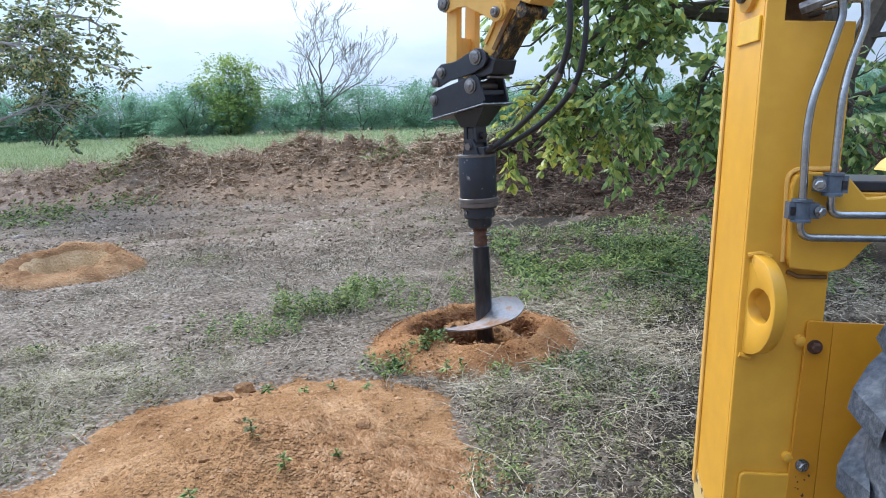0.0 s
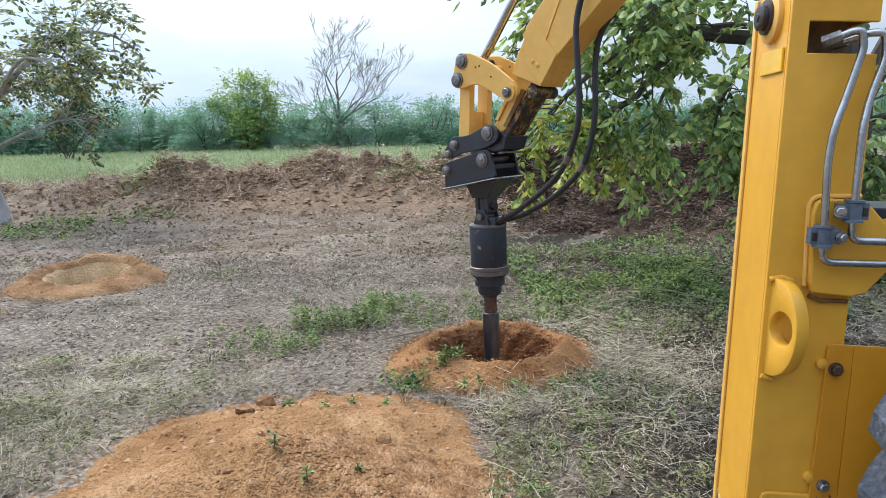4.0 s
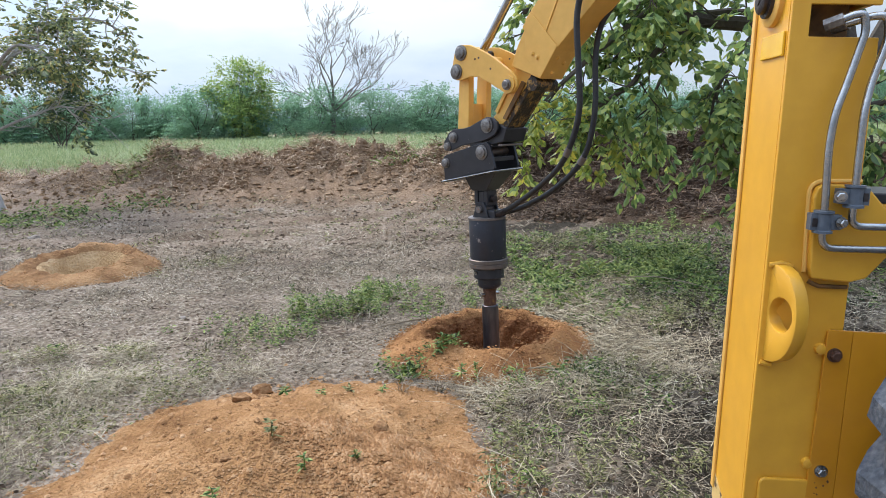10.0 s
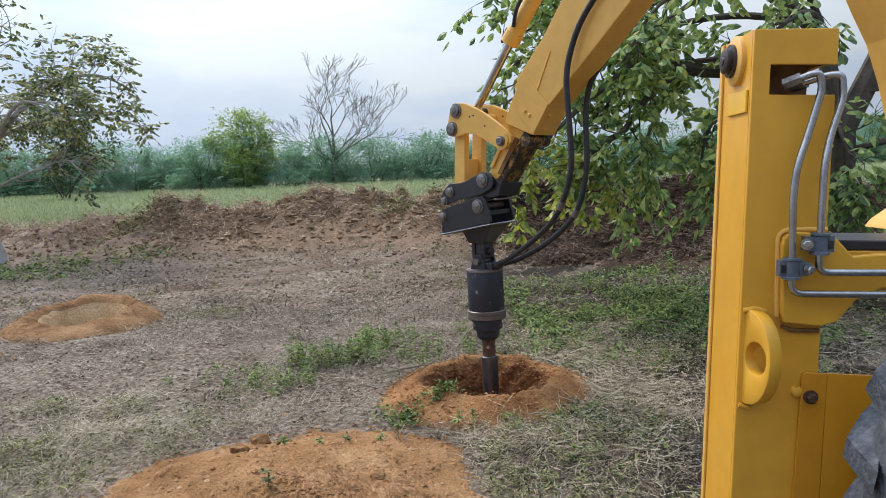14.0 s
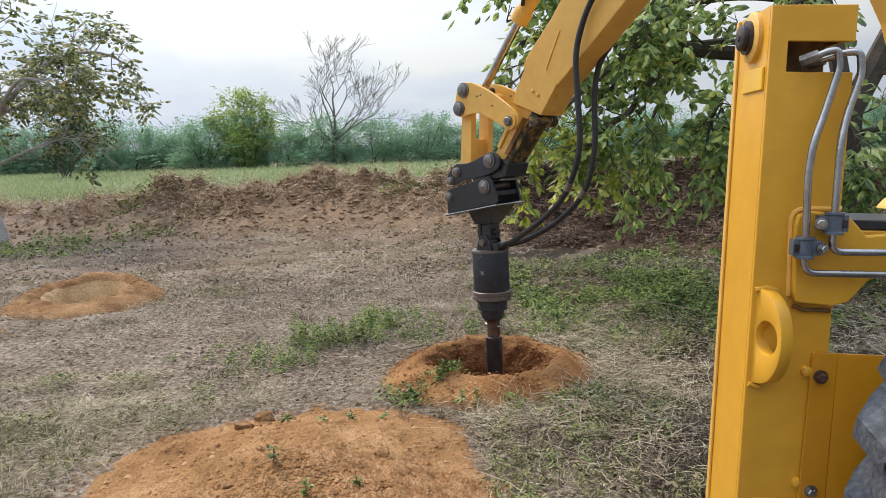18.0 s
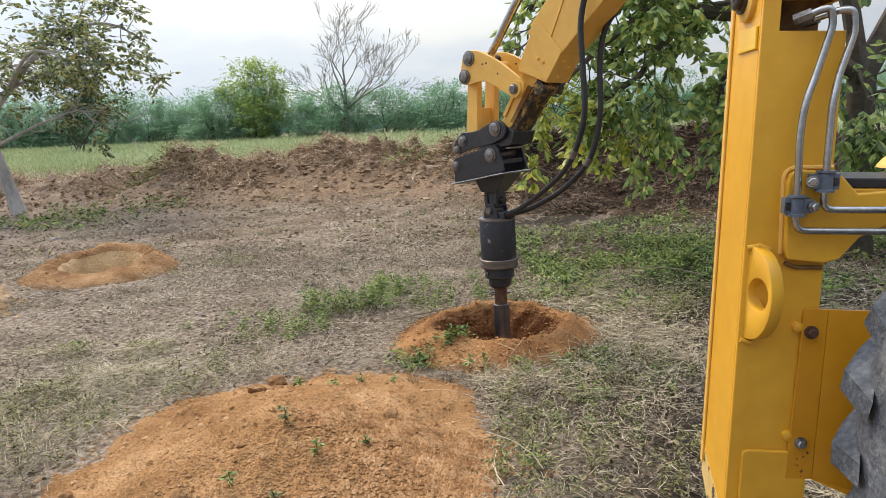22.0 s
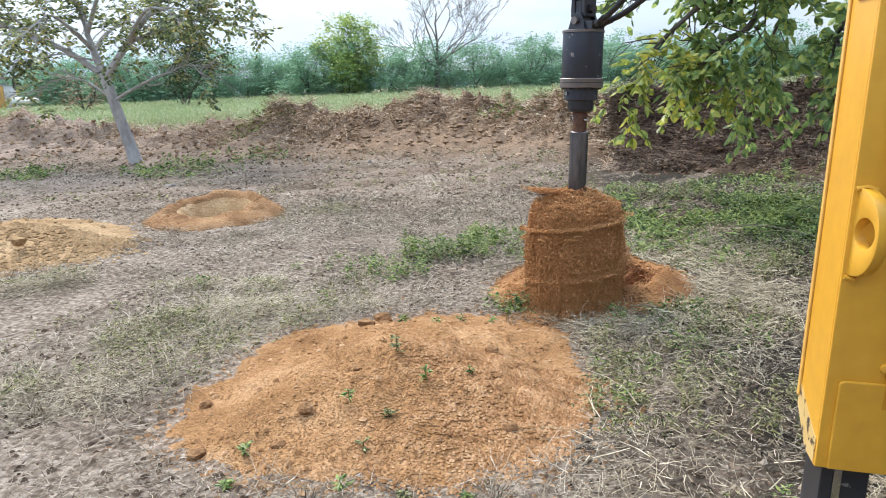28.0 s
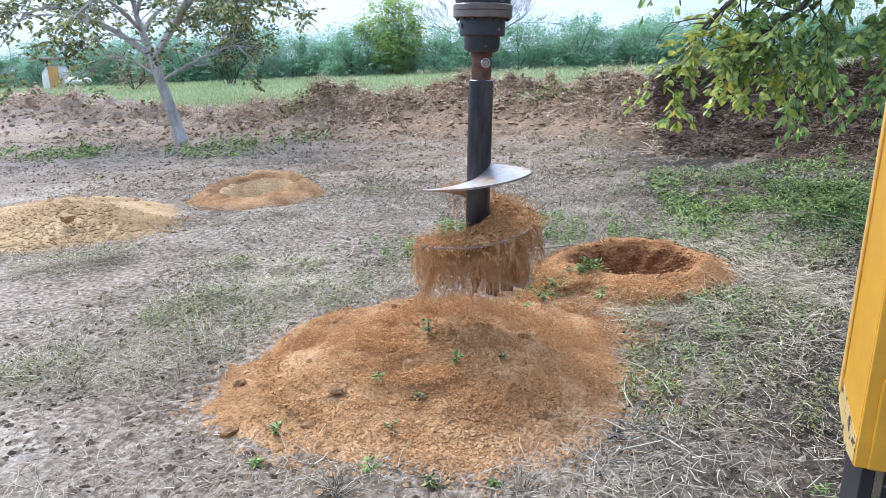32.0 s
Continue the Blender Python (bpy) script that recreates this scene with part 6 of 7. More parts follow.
def rear_tyre():
    """A big traction tyre: carcass, sidewall and slanting lugs, standing before the guard."""
    ob = thing("rear_tyre", pose(1.085, 0.87, 0.69, 0, 0, 0), "dusty black traction tyre with deep slanting lugs", "tyre")
    ob.parent = backhoe
    ob.matrix_parent_inverse = LEG.inverted()
    del ob["category"]
    R, W = 0.645, 0.225
    prof = [(0.33, -0.16), (0.36, -0.20), (0.46, -W), (0.56, -W + 0.005), (0.615, -W + 0.03), (R, -0.10), (R + 0.006, 0), (R, 0.10), (0.615, W - 0.03), (0.56, W - 0.005), (0.46, W), (0.36, 0.20), (0.33, 0.16)]
    turn = pose(0, 0, 0, 0, 90, 0)
    part("carcass", lathe(prof, 72, None, turn), M_RUBBER, ob, smooth=True)
    part("rim", lathe([(0.30, -0.10), (0.335, -0.165), (0.335, 0.165), (0.30, 0.10)], 48, None, turn), M_CREAM, ob, smooth=True)
    n = 21
    for side in (-1, 1):
        for k in range(n):
            a0 = 2 * math.pi * (k + (0.5 if side > 0 else 0)) / n
            bm = bmesh.new()
            rows = []
            for s in np.linspace(0, 1, 7):
                x = side * (0.235 * (1 - s) - 0.015 * s)
                top = 0.690 - 0.055 * max(0, (abs(x) - 0.17) / 0.065)
                low = 0.60 if abs(x) < 0.2 else 0.52
                a = a0 + 0.30 * s
                half = 0.030 + 0.010 * (1 - s)
                ring = []
                for da, r in ((-half * 1.35, low), (-half, top), (half, top), (half * 1.35, low)):
                    ring.append(bm.verts.new((x, r * math.cos(a + da), r * math.sin(a + da))))
                rows.append(ring)
            for p, q in zip(rows, rows[1:]):
                for j in range(3):
                    bm.faces.new((p[j], p[j + 1], q[j + 1], q[j]))
            bm.faces.new(rows[0])
            bm.faces.new(rows[-1][::-1])
            part("lug", bm, M_RUBBER, ob, smooth=True, bevel=0.009)
    return ob


rear_tyre()

# the boom's curved flank and the rounded cover on the frame
edge = [(1.37, 2.32), (1.445, 2.13), (1.505, 2.00), (1.555, 1.90), (1.60, 1.76), (1.64, 1.60), (1.71, 1.38)]
out = edge + [(2.05, 1.30), (2.10, 1.8), (1.85, 2.35), (1.50, 2.75), (1.15, 2.9)]
boom = part("boom_flank", plate(out, 0.26, None, Matrix.Translation((0, 2.38, 0))), M_CREAM, backhoe, "faded curved boom flank", bevel=0.010)
boom.matrix_parent_inverse = LEG.inverted()
out = [(1.275, 1.285), (1.30, 1.312), (1.34, 1.338), (1.40, 1.365), (1.64, 1.40), (1.64, 1.285)]
cover = part("rounded_cover", plate(out, 0.20, None, Matrix.Translation((0, 1.96, 0))), M_CREAM, backhoe, "pale rounded cover above the frame", bevel=0.012)
cover.matrix_parent_inverse = LEG.inverted()


# ---------------------------------------------------------------- the digging arm
AXIS = Vector((0.245, 4.65, 0.0))       # the auger's line at the hole
ARM = Matrix.Translation(AXIS) @ pose(0, 0, 0, 0, 0, -45)   # x towards the machine, y away from the viewer
digging_arm = thing("digging_arm", ARM, "faded yellow digger arm with linkage and a black quick hitch", "digger arm")


def side_plate(outline, y0, y1):
    return plate(outline, y1 - y0, None, Matrix.Translation((0, y0, 0)))


dipper = [(0.305, 1.80), (0.345, 1.90), (0.425, 2.035), (0.405, 2.05), (0.60, 2.255), (0.95, 2.72), (1.30, 3.2), (2.1, 3.2), (0.965, 2.165), (0.625, 1.865), (0.520, 1.715)]
part("dipper", side_plate(dipper, -0.105, 0.105), M_CREAM, digging_arm, "faded yellow box-section dipper", bevel=0.006)
nose = [(0.055, 1.43), (0.085, 1.40), (0.14, 1.395), (0.235, 1.44), (0.33, 1.56), (0.47, 1.735), (0.50, 1.86), (0.36, 1.90), (0.275, 1.70), (0.17, 1.545)]
part("dipper_nose", side_plate(nose, -0.078, 0.078), M_CREAM, digging_arm, "scuffed dipper nose, dark with grease below", bevel=0.008)
part("nose_rib", side_plate([(0.16, 1.545), (0.18, 1.53), (0.29, 1.70), (0.27, 1.71)], -0.092, -0.079), M_CREAM, digging_arm, bevel=0.003)
part("nose_rib", side_plate([(0.22, 1.50), (0.25, 1.49), (0.40, 1.70), (0.37, 1.715)], -0.092, -0.079), M_DARK, digging_arm, "greasy groove rib", bevel=0.003)
doubler = [(0.415, 1.985), (0.395, 2.015), (0.46, 2.085), (0.64, 1.885), (0.525, 1.722), (0.42, 1.84)]
part("doubler", side_plate(doubler, -0.112, -0.1055), M_CREAM, digging_arm, bevel=0.002)
part("flank_seam", pipe([(0.66, -0.108, 2.18), (0.56, -0.108, 1.97)], 0.004, 6), M_CREAM, digging_arm)
for x, z in ((0.470, 1.86), (0.505, 1.835)):
    bolt("flank_bolt", (x, -0.112, z), (0, -1, 0), 0.010, 0.010, digging_arm, M_CREAM)
under = Vector((0.72, 0, -0.69))
for x, z, y in ((0.585, 1.805, 0.03), (0.545, 1.75, -0.03), (0.60, 1.826, -0.05)):
    bolt("end_bolt", (x, y, z), under, 0.011, 0.012, digging_arm, M_CREAM)

lever = [(-0.060, 1.958), (-0.098, 1.944), (-0.122, 1.905), (-0.139, 1.841), (-0.150, 1.800), (-0.140, 1.768), (-0.110, 1.746), (-0.069, 1.742), (0.010, 1.758), (0.076, 1.756), (0.176, 1.709), (0.285, 1.650), (0.318, 1.638), (0.356, 1.648), (0.385, 1.685), (0.380, 1.722), (0.355, 1.755), (0.238, 1.836), (0.160, 1.884), (0.095, 1.915), (0.010, 1.950)]
for y0, y1 in ((-0.148, -0.124), (0.124, 0.148)):
    part("lever", side_plate(lever, y0, y1), M_CREAM, digging_arm, "faded yellow curved tipping lever", bevel=0.004)
for y0, y1 in ((-0.108, -0.06), (0.06, 0.108)):
    part("tipping_link", side_plate([(-0.118, 1.80), (-0.140, 1.45), (-0.158, 1.36), (-0.080, 1.36), (-0.048, 1.45), (-0.034, 1.80)], y0, y1), M_CREAM, digging_arm, bevel=0.004)
part("link_web", box(-0.12, -0.075, -0.06, 0.06, 1.47, 1.60), M_CREAM, digging_arm, bevel=0.004)
part("lever_spacer", rod((0.02, -0.12, 1.86), (0.02, 0.12, 1.86), 0.030, 20), M_CREAM, digging_arm, smooth=True)
part("lever_pin_shaft", rod((-0.058, -0.15, 1.908), (-0.058, 0.15, 1.908), 0.028, 20), M_PIN, digging_arm, smooth=True)
for x, z, r, y in ((-0.060, 1.908, 0.036, -0.149), (-0.101, 1.796, 0.036, -0.149), (0.318, 1.694, 0.024, -0.160)):
    p = pin("lever_pin", (x, y, z), (0, -1, 0), r, 0.024, digging_arm, M_WORNPIN, "dark worn pin head")
    pin("lever_pin", (x, -y, z), (0, 1, 0), r, 0.024, digging_arm, M_WORNPIN, "dark worn pin head")
for y0, y1 in ((-0.160, -0.1485), (0.1485, 0.160)):
    part("pin_collar", lathe([(0.052, 0), (0.052, y1 - y0)], 28, None, along((0.318, y0, 1.694), (0.318, y1, 1.694))), M_CREAM, digging_arm, smooth=True)
# grease holes are dark discs, their shade given by colour
for x, z in ((0.055, 1.862), (0.085, 1.866), (0.180, 1.795), (0.330, 1.840)):
    part("grease_hole", lathe([(0.006, 0), (0.006, 0.002)], 10, None, along((x, -0.1482, z), (x, -1, z))), M_PIN, digging_arm)
part("ram_rod", rod((-0.045, 0, 1.885), (0.30, 0, 2.325), 0.027, 24), M_CHROME, digging_arm, "brownish chrome ram rod", smooth=True)
part("ram_barrel", rod((0.285, 0, 2.305), (0.98, 0, 3.115), 0.050, 28), M_CREAM, digging_arm, "faded yellow ram barrel", smooth=True)
part("ram_gland", rod((0.275, 0, 2.295), (0.325, 0, 2.352), 0.058, 28), M_CREAM, digging_arm, smooth=True)
part("ram_eye", lathe([(0.045, -0.05), (0.045, 0.05)], 24, None, along((-0.058, 0, 1.908), (-0.058, 1, 1.908))), M_CREAM, digging_arm, smooth=True)
part("ram_hose", pipe(rounded([(0.36, -0.062, 2.37), (0.40, -0.085, 2.46), (0.72, -0.085, 2.86), (1.0, -0.07, 3.1)], 0.06), 0.012, 10), M_HOSE, digging_arm, smooth=True)

# quick hitch: upper jaw plates, lower bracket of the auger head
jaw = [(-0.248, 1.361), (-0.239, 1.317), (-0.193, 1.302), (-0.099, 1.336), (0.010, 1.352), (0.111, 1.370), (0.190, 1.402), (0.215, 1.435), (0.212, 1.478), (0.171, 1.508), (0.125, 1.512), (0.053, 1.484), (-0.010, 1.458), (-0.070, 1.446), (-0.161, 1.443), (-0.205, 1.415)]
for y0, y1 in ((-0.132, -0.110), (0.110, 0.132)):
    part("hitch_jaw", side_plate(jaw, y0, y1), M_BLACK, digging_arm, "black worn hitch plate", bevel=0.004)
for y in (-0.132, 0.132):
    s = -1 if y < 0 else 1
    for x, z, r in ((0.132, 1.461, 0.036), (-0.158, 1.389, 0.027), (-0.212, 1.331, 0.022)):
        pin("hitch_pin", (x, y, z), (0, s, 0), r, 0.022, digging_arm, M_WORNPIN, "worn steel hitch pin head")
part("hitch_cross_tube", rod((0.132, -0.11, 1.461), (0.132, 0.11, 1.461), 0.045, 20), M_BLACK, digging_arm, smooth=True)
part("hitch_cross_plate", box(-0.14, 0.12, -0.109, 0.109, 1.378, 1.398), M_BLACK, digging_arm, bevel=0.003)

part("hitch_body", side_plate([(-0.02, 1.395), (0.10, 1.335), (0.235, 1.36), (0.262, 1.44), (0.20, 1.47), (0.10, 1.44)], -0.102, 0.102), M_BLACK, digging_arm, "greasy black hitch body under the nose", bevel=0.006)
for z in (1.340, 1.385, 1.425):
    part("hitch_bar", box(0.190, 0.222, -0.1015, 0.1015, z - 0.006, z + 0.006), M_RING, digging_arm, "scuffed steel bar", bevel=0.002)
part("nose_grease", side_plate([(0.075, 1.400), (0.14, 1.388), (0.242, 1.434), (0.338, 1.552), (0.478, 1.728), (0.507, 1.862), (0.490, 1.866), (0.462, 1.79), (0.425, 1.735), (0.395, 1.675), (0.350, 1.640), (0.318, 1.580), (0.262, 1.540), (0.240, 1.490), (0.160, 1.440), (0.100, 1.415)], -0.0800, 0.0800), M_GREASE, digging_arm, "black grease smeared over the nose", bevel=0.003)
part("nose_boss", rod((0.455, -0.10, 1.69), (0.455, 0.10, 1.69), 0.040, 20), M_GREASE, digging_arm, "greasy pivot boss", smooth=True)

# hydraulic hoses hanging in a loop from the dipper to the drive
h1 = rounded([(0.13, -0.02, 0.905), (0.26, -0.06, 0.955), (0.50, -0.12, 1.08), (0.72, -0.15, 1.24), (0.835, -0.16, 1.50), (0.815, -0.16, 1.80), (0.790, -0.15, 2.05), (0.87, -0.14, 2.28), (1.02, -0.13, 2.46), (1.35, -0.125, 2.80)], 0.22, 6)
h2 = rounded([(0.11, 0.03, 0.905), (0.26, 0.03, 0.94), (0.52, 0.02, 1.06), (0.74, 0.03, 1.25), (0.800, 0.04, 1.52), (0.775, 0.06, 1.82), (0.785, 0.09, 2.00), (0.90, 0.12, 2.15), (1.30, 0.13, 2.55)], 0.22, 6)
hydraulic_hose = []
for pts in (h1, h2):
    ob = thing("hydraulic_hose", ARM, "black rubber hydraulic hose looping from arm to auger drive", "hose", "auger hoses")
    part("rubber", pipe(pts, 0.0165, 12), M_HOSE, ob, smooth=True)
    a, b = pts[0], pts[1]
    part("end_fitting", rod(a, a + (b - a).normalized() * 0.07, 0.021, 6), M_PIN, ob)
    k = len(pts) // 3
    part("sleeve", rod(pts[k], pts[k] + (pts[k + 1] - pts[k]).normalized() * 0.05, 0.020, 12), M_RING, ob, "scuffed grey hose sleeve", smooth=True)
    hydraulic_hose.append(ob)

# ---------------------------------------------------------------- the auger drive, origin at its swivel
RING_Z = -0.430
auger_drive = thing("auger_drive", Matrix.Identity(4), "dark grey hydraulic auger drive hanging under a black hitch bracket", "auger drive")
TURN = pose(0, 0, 0, 0, 0, -45)


def drive_part(name, bm, mat, label="", smooth=False, bevel=0.0):
    bmesh.ops.transform(bm, matrix=TURN, verts=bm.verts)
    return part(name, bm, mat, auger_drive, label, smooth, bevel)


Z0 = 1.003   # height of the swivel over the plan's origin when drilling
bracket = [(-0.256, 0.113), (0.178, 0.188), (0.186, 0.200), (0.150, 0.334), (0.125, 0.356), (0.100, 0.354), (-0.179, 0.292), (-0.244, 0.274), (-0.258, 0.258)]
for y0, y1 in ((-0.122, -0.104), (0.104, 0.122)):
    drive_part("bracket_side", side_plate(bracket, y0, y1), M_BLACK, "black scuffed hitch bracket side", bevel=0.003)
floor_line = [(-0.260, 0.100), (0.190, 0.172), (0.190, 0.186), (-0.260, 0.114)]
drive_part("bracket_floor", side_plate(floor_line, -0.136, 0.136), M_BLACK, "black bracket floor with a bright worn rim", bevel=0.003)
rim = [(-0.264, -0.138, 0.107), (0.192, -0.138, 0.180), (0.194, 0.138, 0.180)]
drive_part("worn_rim", pipe(rim, 0.0045, 8), M_STEEL, "bright worn steel rim")
for x, z, r in ((0.084, 0.293, 0.036), (-0.236, 0.227, 0.026)):
    for s in (-1, 1):
        p = pin("bracket_pin", TURN @ Vector((x, s * 0.122, z)), TURN.to_3x3() @ Vector((0, s, 0)), r, 0.020, auger_drive, M_WORNPIN, "worn steel pin head")
    drive_part("cross_pin", rod((x, -0.11, z), (x, 0.11, z), r * 0.8, 20), M_RING, smooth=True)
drive_part("cross_bar", box(0.125, 0.160, -0.103, 0.103, 0.235, 0.262), M_BLACK, bevel=0.003)
# tapered skirt from the bracket to the neck
bm = bmesh.new()
top = [bm.verts.new(v) for v in ((-0.100, -0.09, 0.130), (0.165, -0.09, 0.172), (0.165, 0.09, 0.172), (-0.100, 0.09, 0.130))]
low = [bm.verts.new(v) for v in ((-0.075, -0.06, 0.045), (0.055, -0.06, 0.045), (0.055, 0.06, 0.045), (-0.075, 0.06, 0.045))]
for k in range(4):
    bm.faces.new((top[k], top[(k + 1) % 4], low[(k + 1) % 4], low[k]))
bm.faces.new(low)
bm.faces.new(top[::-1])
drive_part("bracket_skirt", bm, M_BLACK, bevel=0.004)
drive_part("swivel_fork", box(-0.062, -0.030, -0.05, 0.05, -0.055, 0.06), M_BLACK, bevel=0.008)
drive_part("swivel_fork", box(0.020, 0.050, -0.05, 0.05, -0.055, 0.06), M_BLACK, bevel=0.008)
drive_part("swivel_pin", rod((-0.085, 0, -0.01), (0.075, 0, -0.01), 0.024, 20), M_PIN, smooth=True)
drive_part("swivel_block", box(-0.030, 0.020, -0.045, 0.045, -0.13, 0.045), M_BLACK, bevel=0.008)
drive_part("swivel_ear", side_plate([(-0.07, -0.135), (0.07, -0.135), (0.030, -0.03), (-0.030, -0.03)], -0.065, -0.050), M_BLACK, bevel=0.003)
drive_part("swivel_ear", side_plate([(-0.07, -0.135), (0.07, -0.135), (0.030, -0.03), (-0.030, -0.03)], 0.050, 0.065), M_BLACK, bevel=0.003)
drive_part("ear_pin", rod((0, -0.085, -0.075), (0, 0.085, -0.075), 0.022, 20), M_RING, smooth=True)
z = RING_Z
drive_part("motor_housing", lathe([(0.100, z + 0.300), (0.117, z + 0.292), (0.120, z + 0.280), (0.120, z + 0.030), (0.118, z + 0.025)], 48), M_MOTOR, "dark blue-grey scratched motor housing", smooth=True)
drive_part("housing_lid", lathe([(0.124, z + 0.288), (0.124, z + 0.300), (0.118, z + 0.304)], 48), M_RING, "worn steel lid rim", smooth=True)
drive_part("flange", lathe([(0.124, z - 0.030), (0.129, z - 0.026), (0.129, z - 0.002), (0.126, z), (0.129, z + 0.003), (0.129, z + 0.024), (0.124, z + 0.028)], 48), M_RING, "scuffed steel flange ring", smooth=True)
for k in range(14):
    a = 2 * math.pi * k / 14
    bolt("flange_bolt", (0.112 * math.cos(a), 0.112 * math.sin(a), z - 0.030), (0, 0, -1), 0.007, 0.010, auger_drive, M_PIN)
drive_part("gear_case", lathe([(0.100, z - 0.030), (0.100, z - 0.098), (0.094, z - 0.104)], 40), M_MOTOR, "dark gear case", smooth=True)
drive_part("lower_case", lathe([(0.078, z - 0.104), (0.078, z - 0.150), (0.070, z - 0.165), (0.060, z - 0.172)], 40), M_MOTOR, smooth=True)
drive_part("drain_plug", lathe([(0.011, 0), (0.011, 0.010), (0.006, 0.010), (0.006, 0.004)], 12, None, along((-0.02, -0.0985, z - 0.062), (-0.02, -1, z - 0.062))), M_STEEL, "bright drain plug")
drive_part("hose_port", rod((0.105, -0.02, z + 0.325), (0.145, -0.022, z + 0.335), 0.022, 8), M_PIN)
drive_part("hose_port", rod((0.085, 0.03, z + 0.325), (0.125, 0.030, z + 0.335), 0.022, 8), M_PIN)
drive_part("port_block", box(0.03, 0.11, -0.05, 0.06, z + 0.300, z + 0.350), M_BLACK, bevel=0.005)

# the auger turns under the drive: part of the drive, with its own pieces
auger = new("auger")
auger.parent = auger_drive
auger["label"] = "steel earth auger with a spiral flight"
SH = RING_Z - 0.172
part("drive_stub", lathe([(0.046, SH), (0.046, SH - 0.02), (0.043, SH - 0.022), (0.043, SH - 0.12), (0.052, SH - 0.125)], 32), M_RUST, auger, "rusty drive stub", smooth=True)
part("stub_pin", rod((-0.066, 0, SH - 0.045), (0.066, 0, SH - 0.045), 0.012, 14), M_STEEL, auger, "bright locking pin")
bm = bmesh.new()
ring = [(0.070 + 0.0, 0.018 * math.cos(a), SH - 0.045 + 0.018 * math.sin(a)) for a in np.linspace(0, 2 * math.pi, 16)]
part("pin_ring", pipe(ring, 0.0035, 6, bm), M_STEEL, auger)
# dark plug carries the shade of the empty cross hole
part("stub_hole", rod((0, -0.0445, SH - 0.085), (0, 0.0445, SH - 0.085), 0.010, 12), M_DARK, auger)
part("shaft", lathe([(0.050, SH - 0.118), (0.055, SH - 0.122), (0.055, SH - 0.960), (0.040, SH - 1.00)], 36), M_SHAFT, auger, "dark worn steel shaft", smooth=True)
part("point", lathe([(0.040, SH - 1.00), (0.034, SH - 1.03), (0.004, SH - 1.12)], 16), M_SHAFT, auger, "pilot point")

F_TOP, PITCH, TURNS, F_R = -1.095, 0.262, 2.05, 0.265


def spiral(angle):
    """Height of the flight at an angle (radians run down from the start)."""
    return F_TOP - PITCH * angle / (2 * math.pi)


def flight():
    bm = bmesh.new()
    n = 110
    rows = []
    for k in range(n + 1):
        a = TURNS * 2 * math.pi * k / n
        th = radians(60) - a
        edge = min(1.0, 0.80 + 12 * k / n)
        r1 = 0.056 + (F_R - 0.056) * edge
        z = spiral(a)
        c, s = math.cos(th), math.sin(th)
        rows.append([bm.verts.new((0.053 * c, 0.053 * s, z + 0.006)), bm.verts.new((r1 * c, r1 * s, z - 0.012 + 0.004)), bm.verts.new((r1 * c, r1 * s, z - 0.012 - 0.005)), bm.verts.new((0.053 * c, 0.053 * s, z - 0.006))])
    for p, q in zip(rows, rows[1:]):
        for j in range(4):
            bm.faces.new((p[j], p[(j + 1) % 4], q[(j + 1) % 4], q[j]))
    bm.faces.new(rows[0])
    bm.faces.new(rows[-1][::-1])
    return part("flight", bm, M_FLIGHT, auger, "polished steel spiral flight, soil-stained", smooth=True)


flight()
for k in range(4):
    th = radians(60 + 40 * k) - TURNS * 2 * math.pi
    m = pose(0.15 * math.cos(th), 0.15 * math.sin(th), spiral(TURNS * 2 * math.pi) - 0.02, 0, 0, math.degrees(th))
    if k < 3:
        part("cutting_tooth", box(-0.03, 0.03, -0.012, 0.012, -0.06, 0.02, None, m @ pose(0.055 * k - 0.055, 0, 0)), M_SHAFT, auger, bevel=0.004)


def flight_soil():
    """Soil caked on the upper side of the flight."""
    rng = np.random.default_rng(4)
    n, w = 150, 9
    A = np.linspace(3.7, TURNS * 2 * np.pi - 0.05, n)
    v = np.zeros((n, w, 3))
    u = np.linspace(0, 1, w)
    th = radians(60) - A
    lump = 0.026 + 0.05 * fbm(A * 1.2, A * 0, 1.0, 3, 3)
    lump *= np.clip((A - 3.7) / 1.5, 0.15, 1) * np.clip((A[-1] - A) * 3, 0.2, 1)
    r = 0.056 + (F_R - 0.007 - 0.056) * u
    for k in range(n):
        rr = r + 0.008 * rng.normal(0, 1, w) * (u > 0)
        v[k, :, 0], v[k, :, 1] = rr * np.cos(th[k]), rr * np.sin(th[k])
        top = lump[k] * (1.15 - 0.45 * u) * np.where(u > 0.95, 0.0, 1) + 0.010 * rng.normal(0, 1, w)
        v[k, :, 2] = spiral(A[k]) - 0.012 * u + np.maximum(top, 0.004) * np.where(u < 0.99, 1, 0.1)
    ob = mesh_ob("caked_soil", v.reshape(-1, 3), grid_faces(n, w), M_SOIL, auger, True, "orange soil caked on the flight")
    m = 1800
    k = rng.integers(0, n, m)
    q = rng.integers(2, w, m)
    spots = v[k, q] + rng.normal(0, 0.006, (m, 3))
    clods("crumbled_soil", spots, M_CLOD, auger, 0.003, 0.013, 3, 5)


flight_soil()

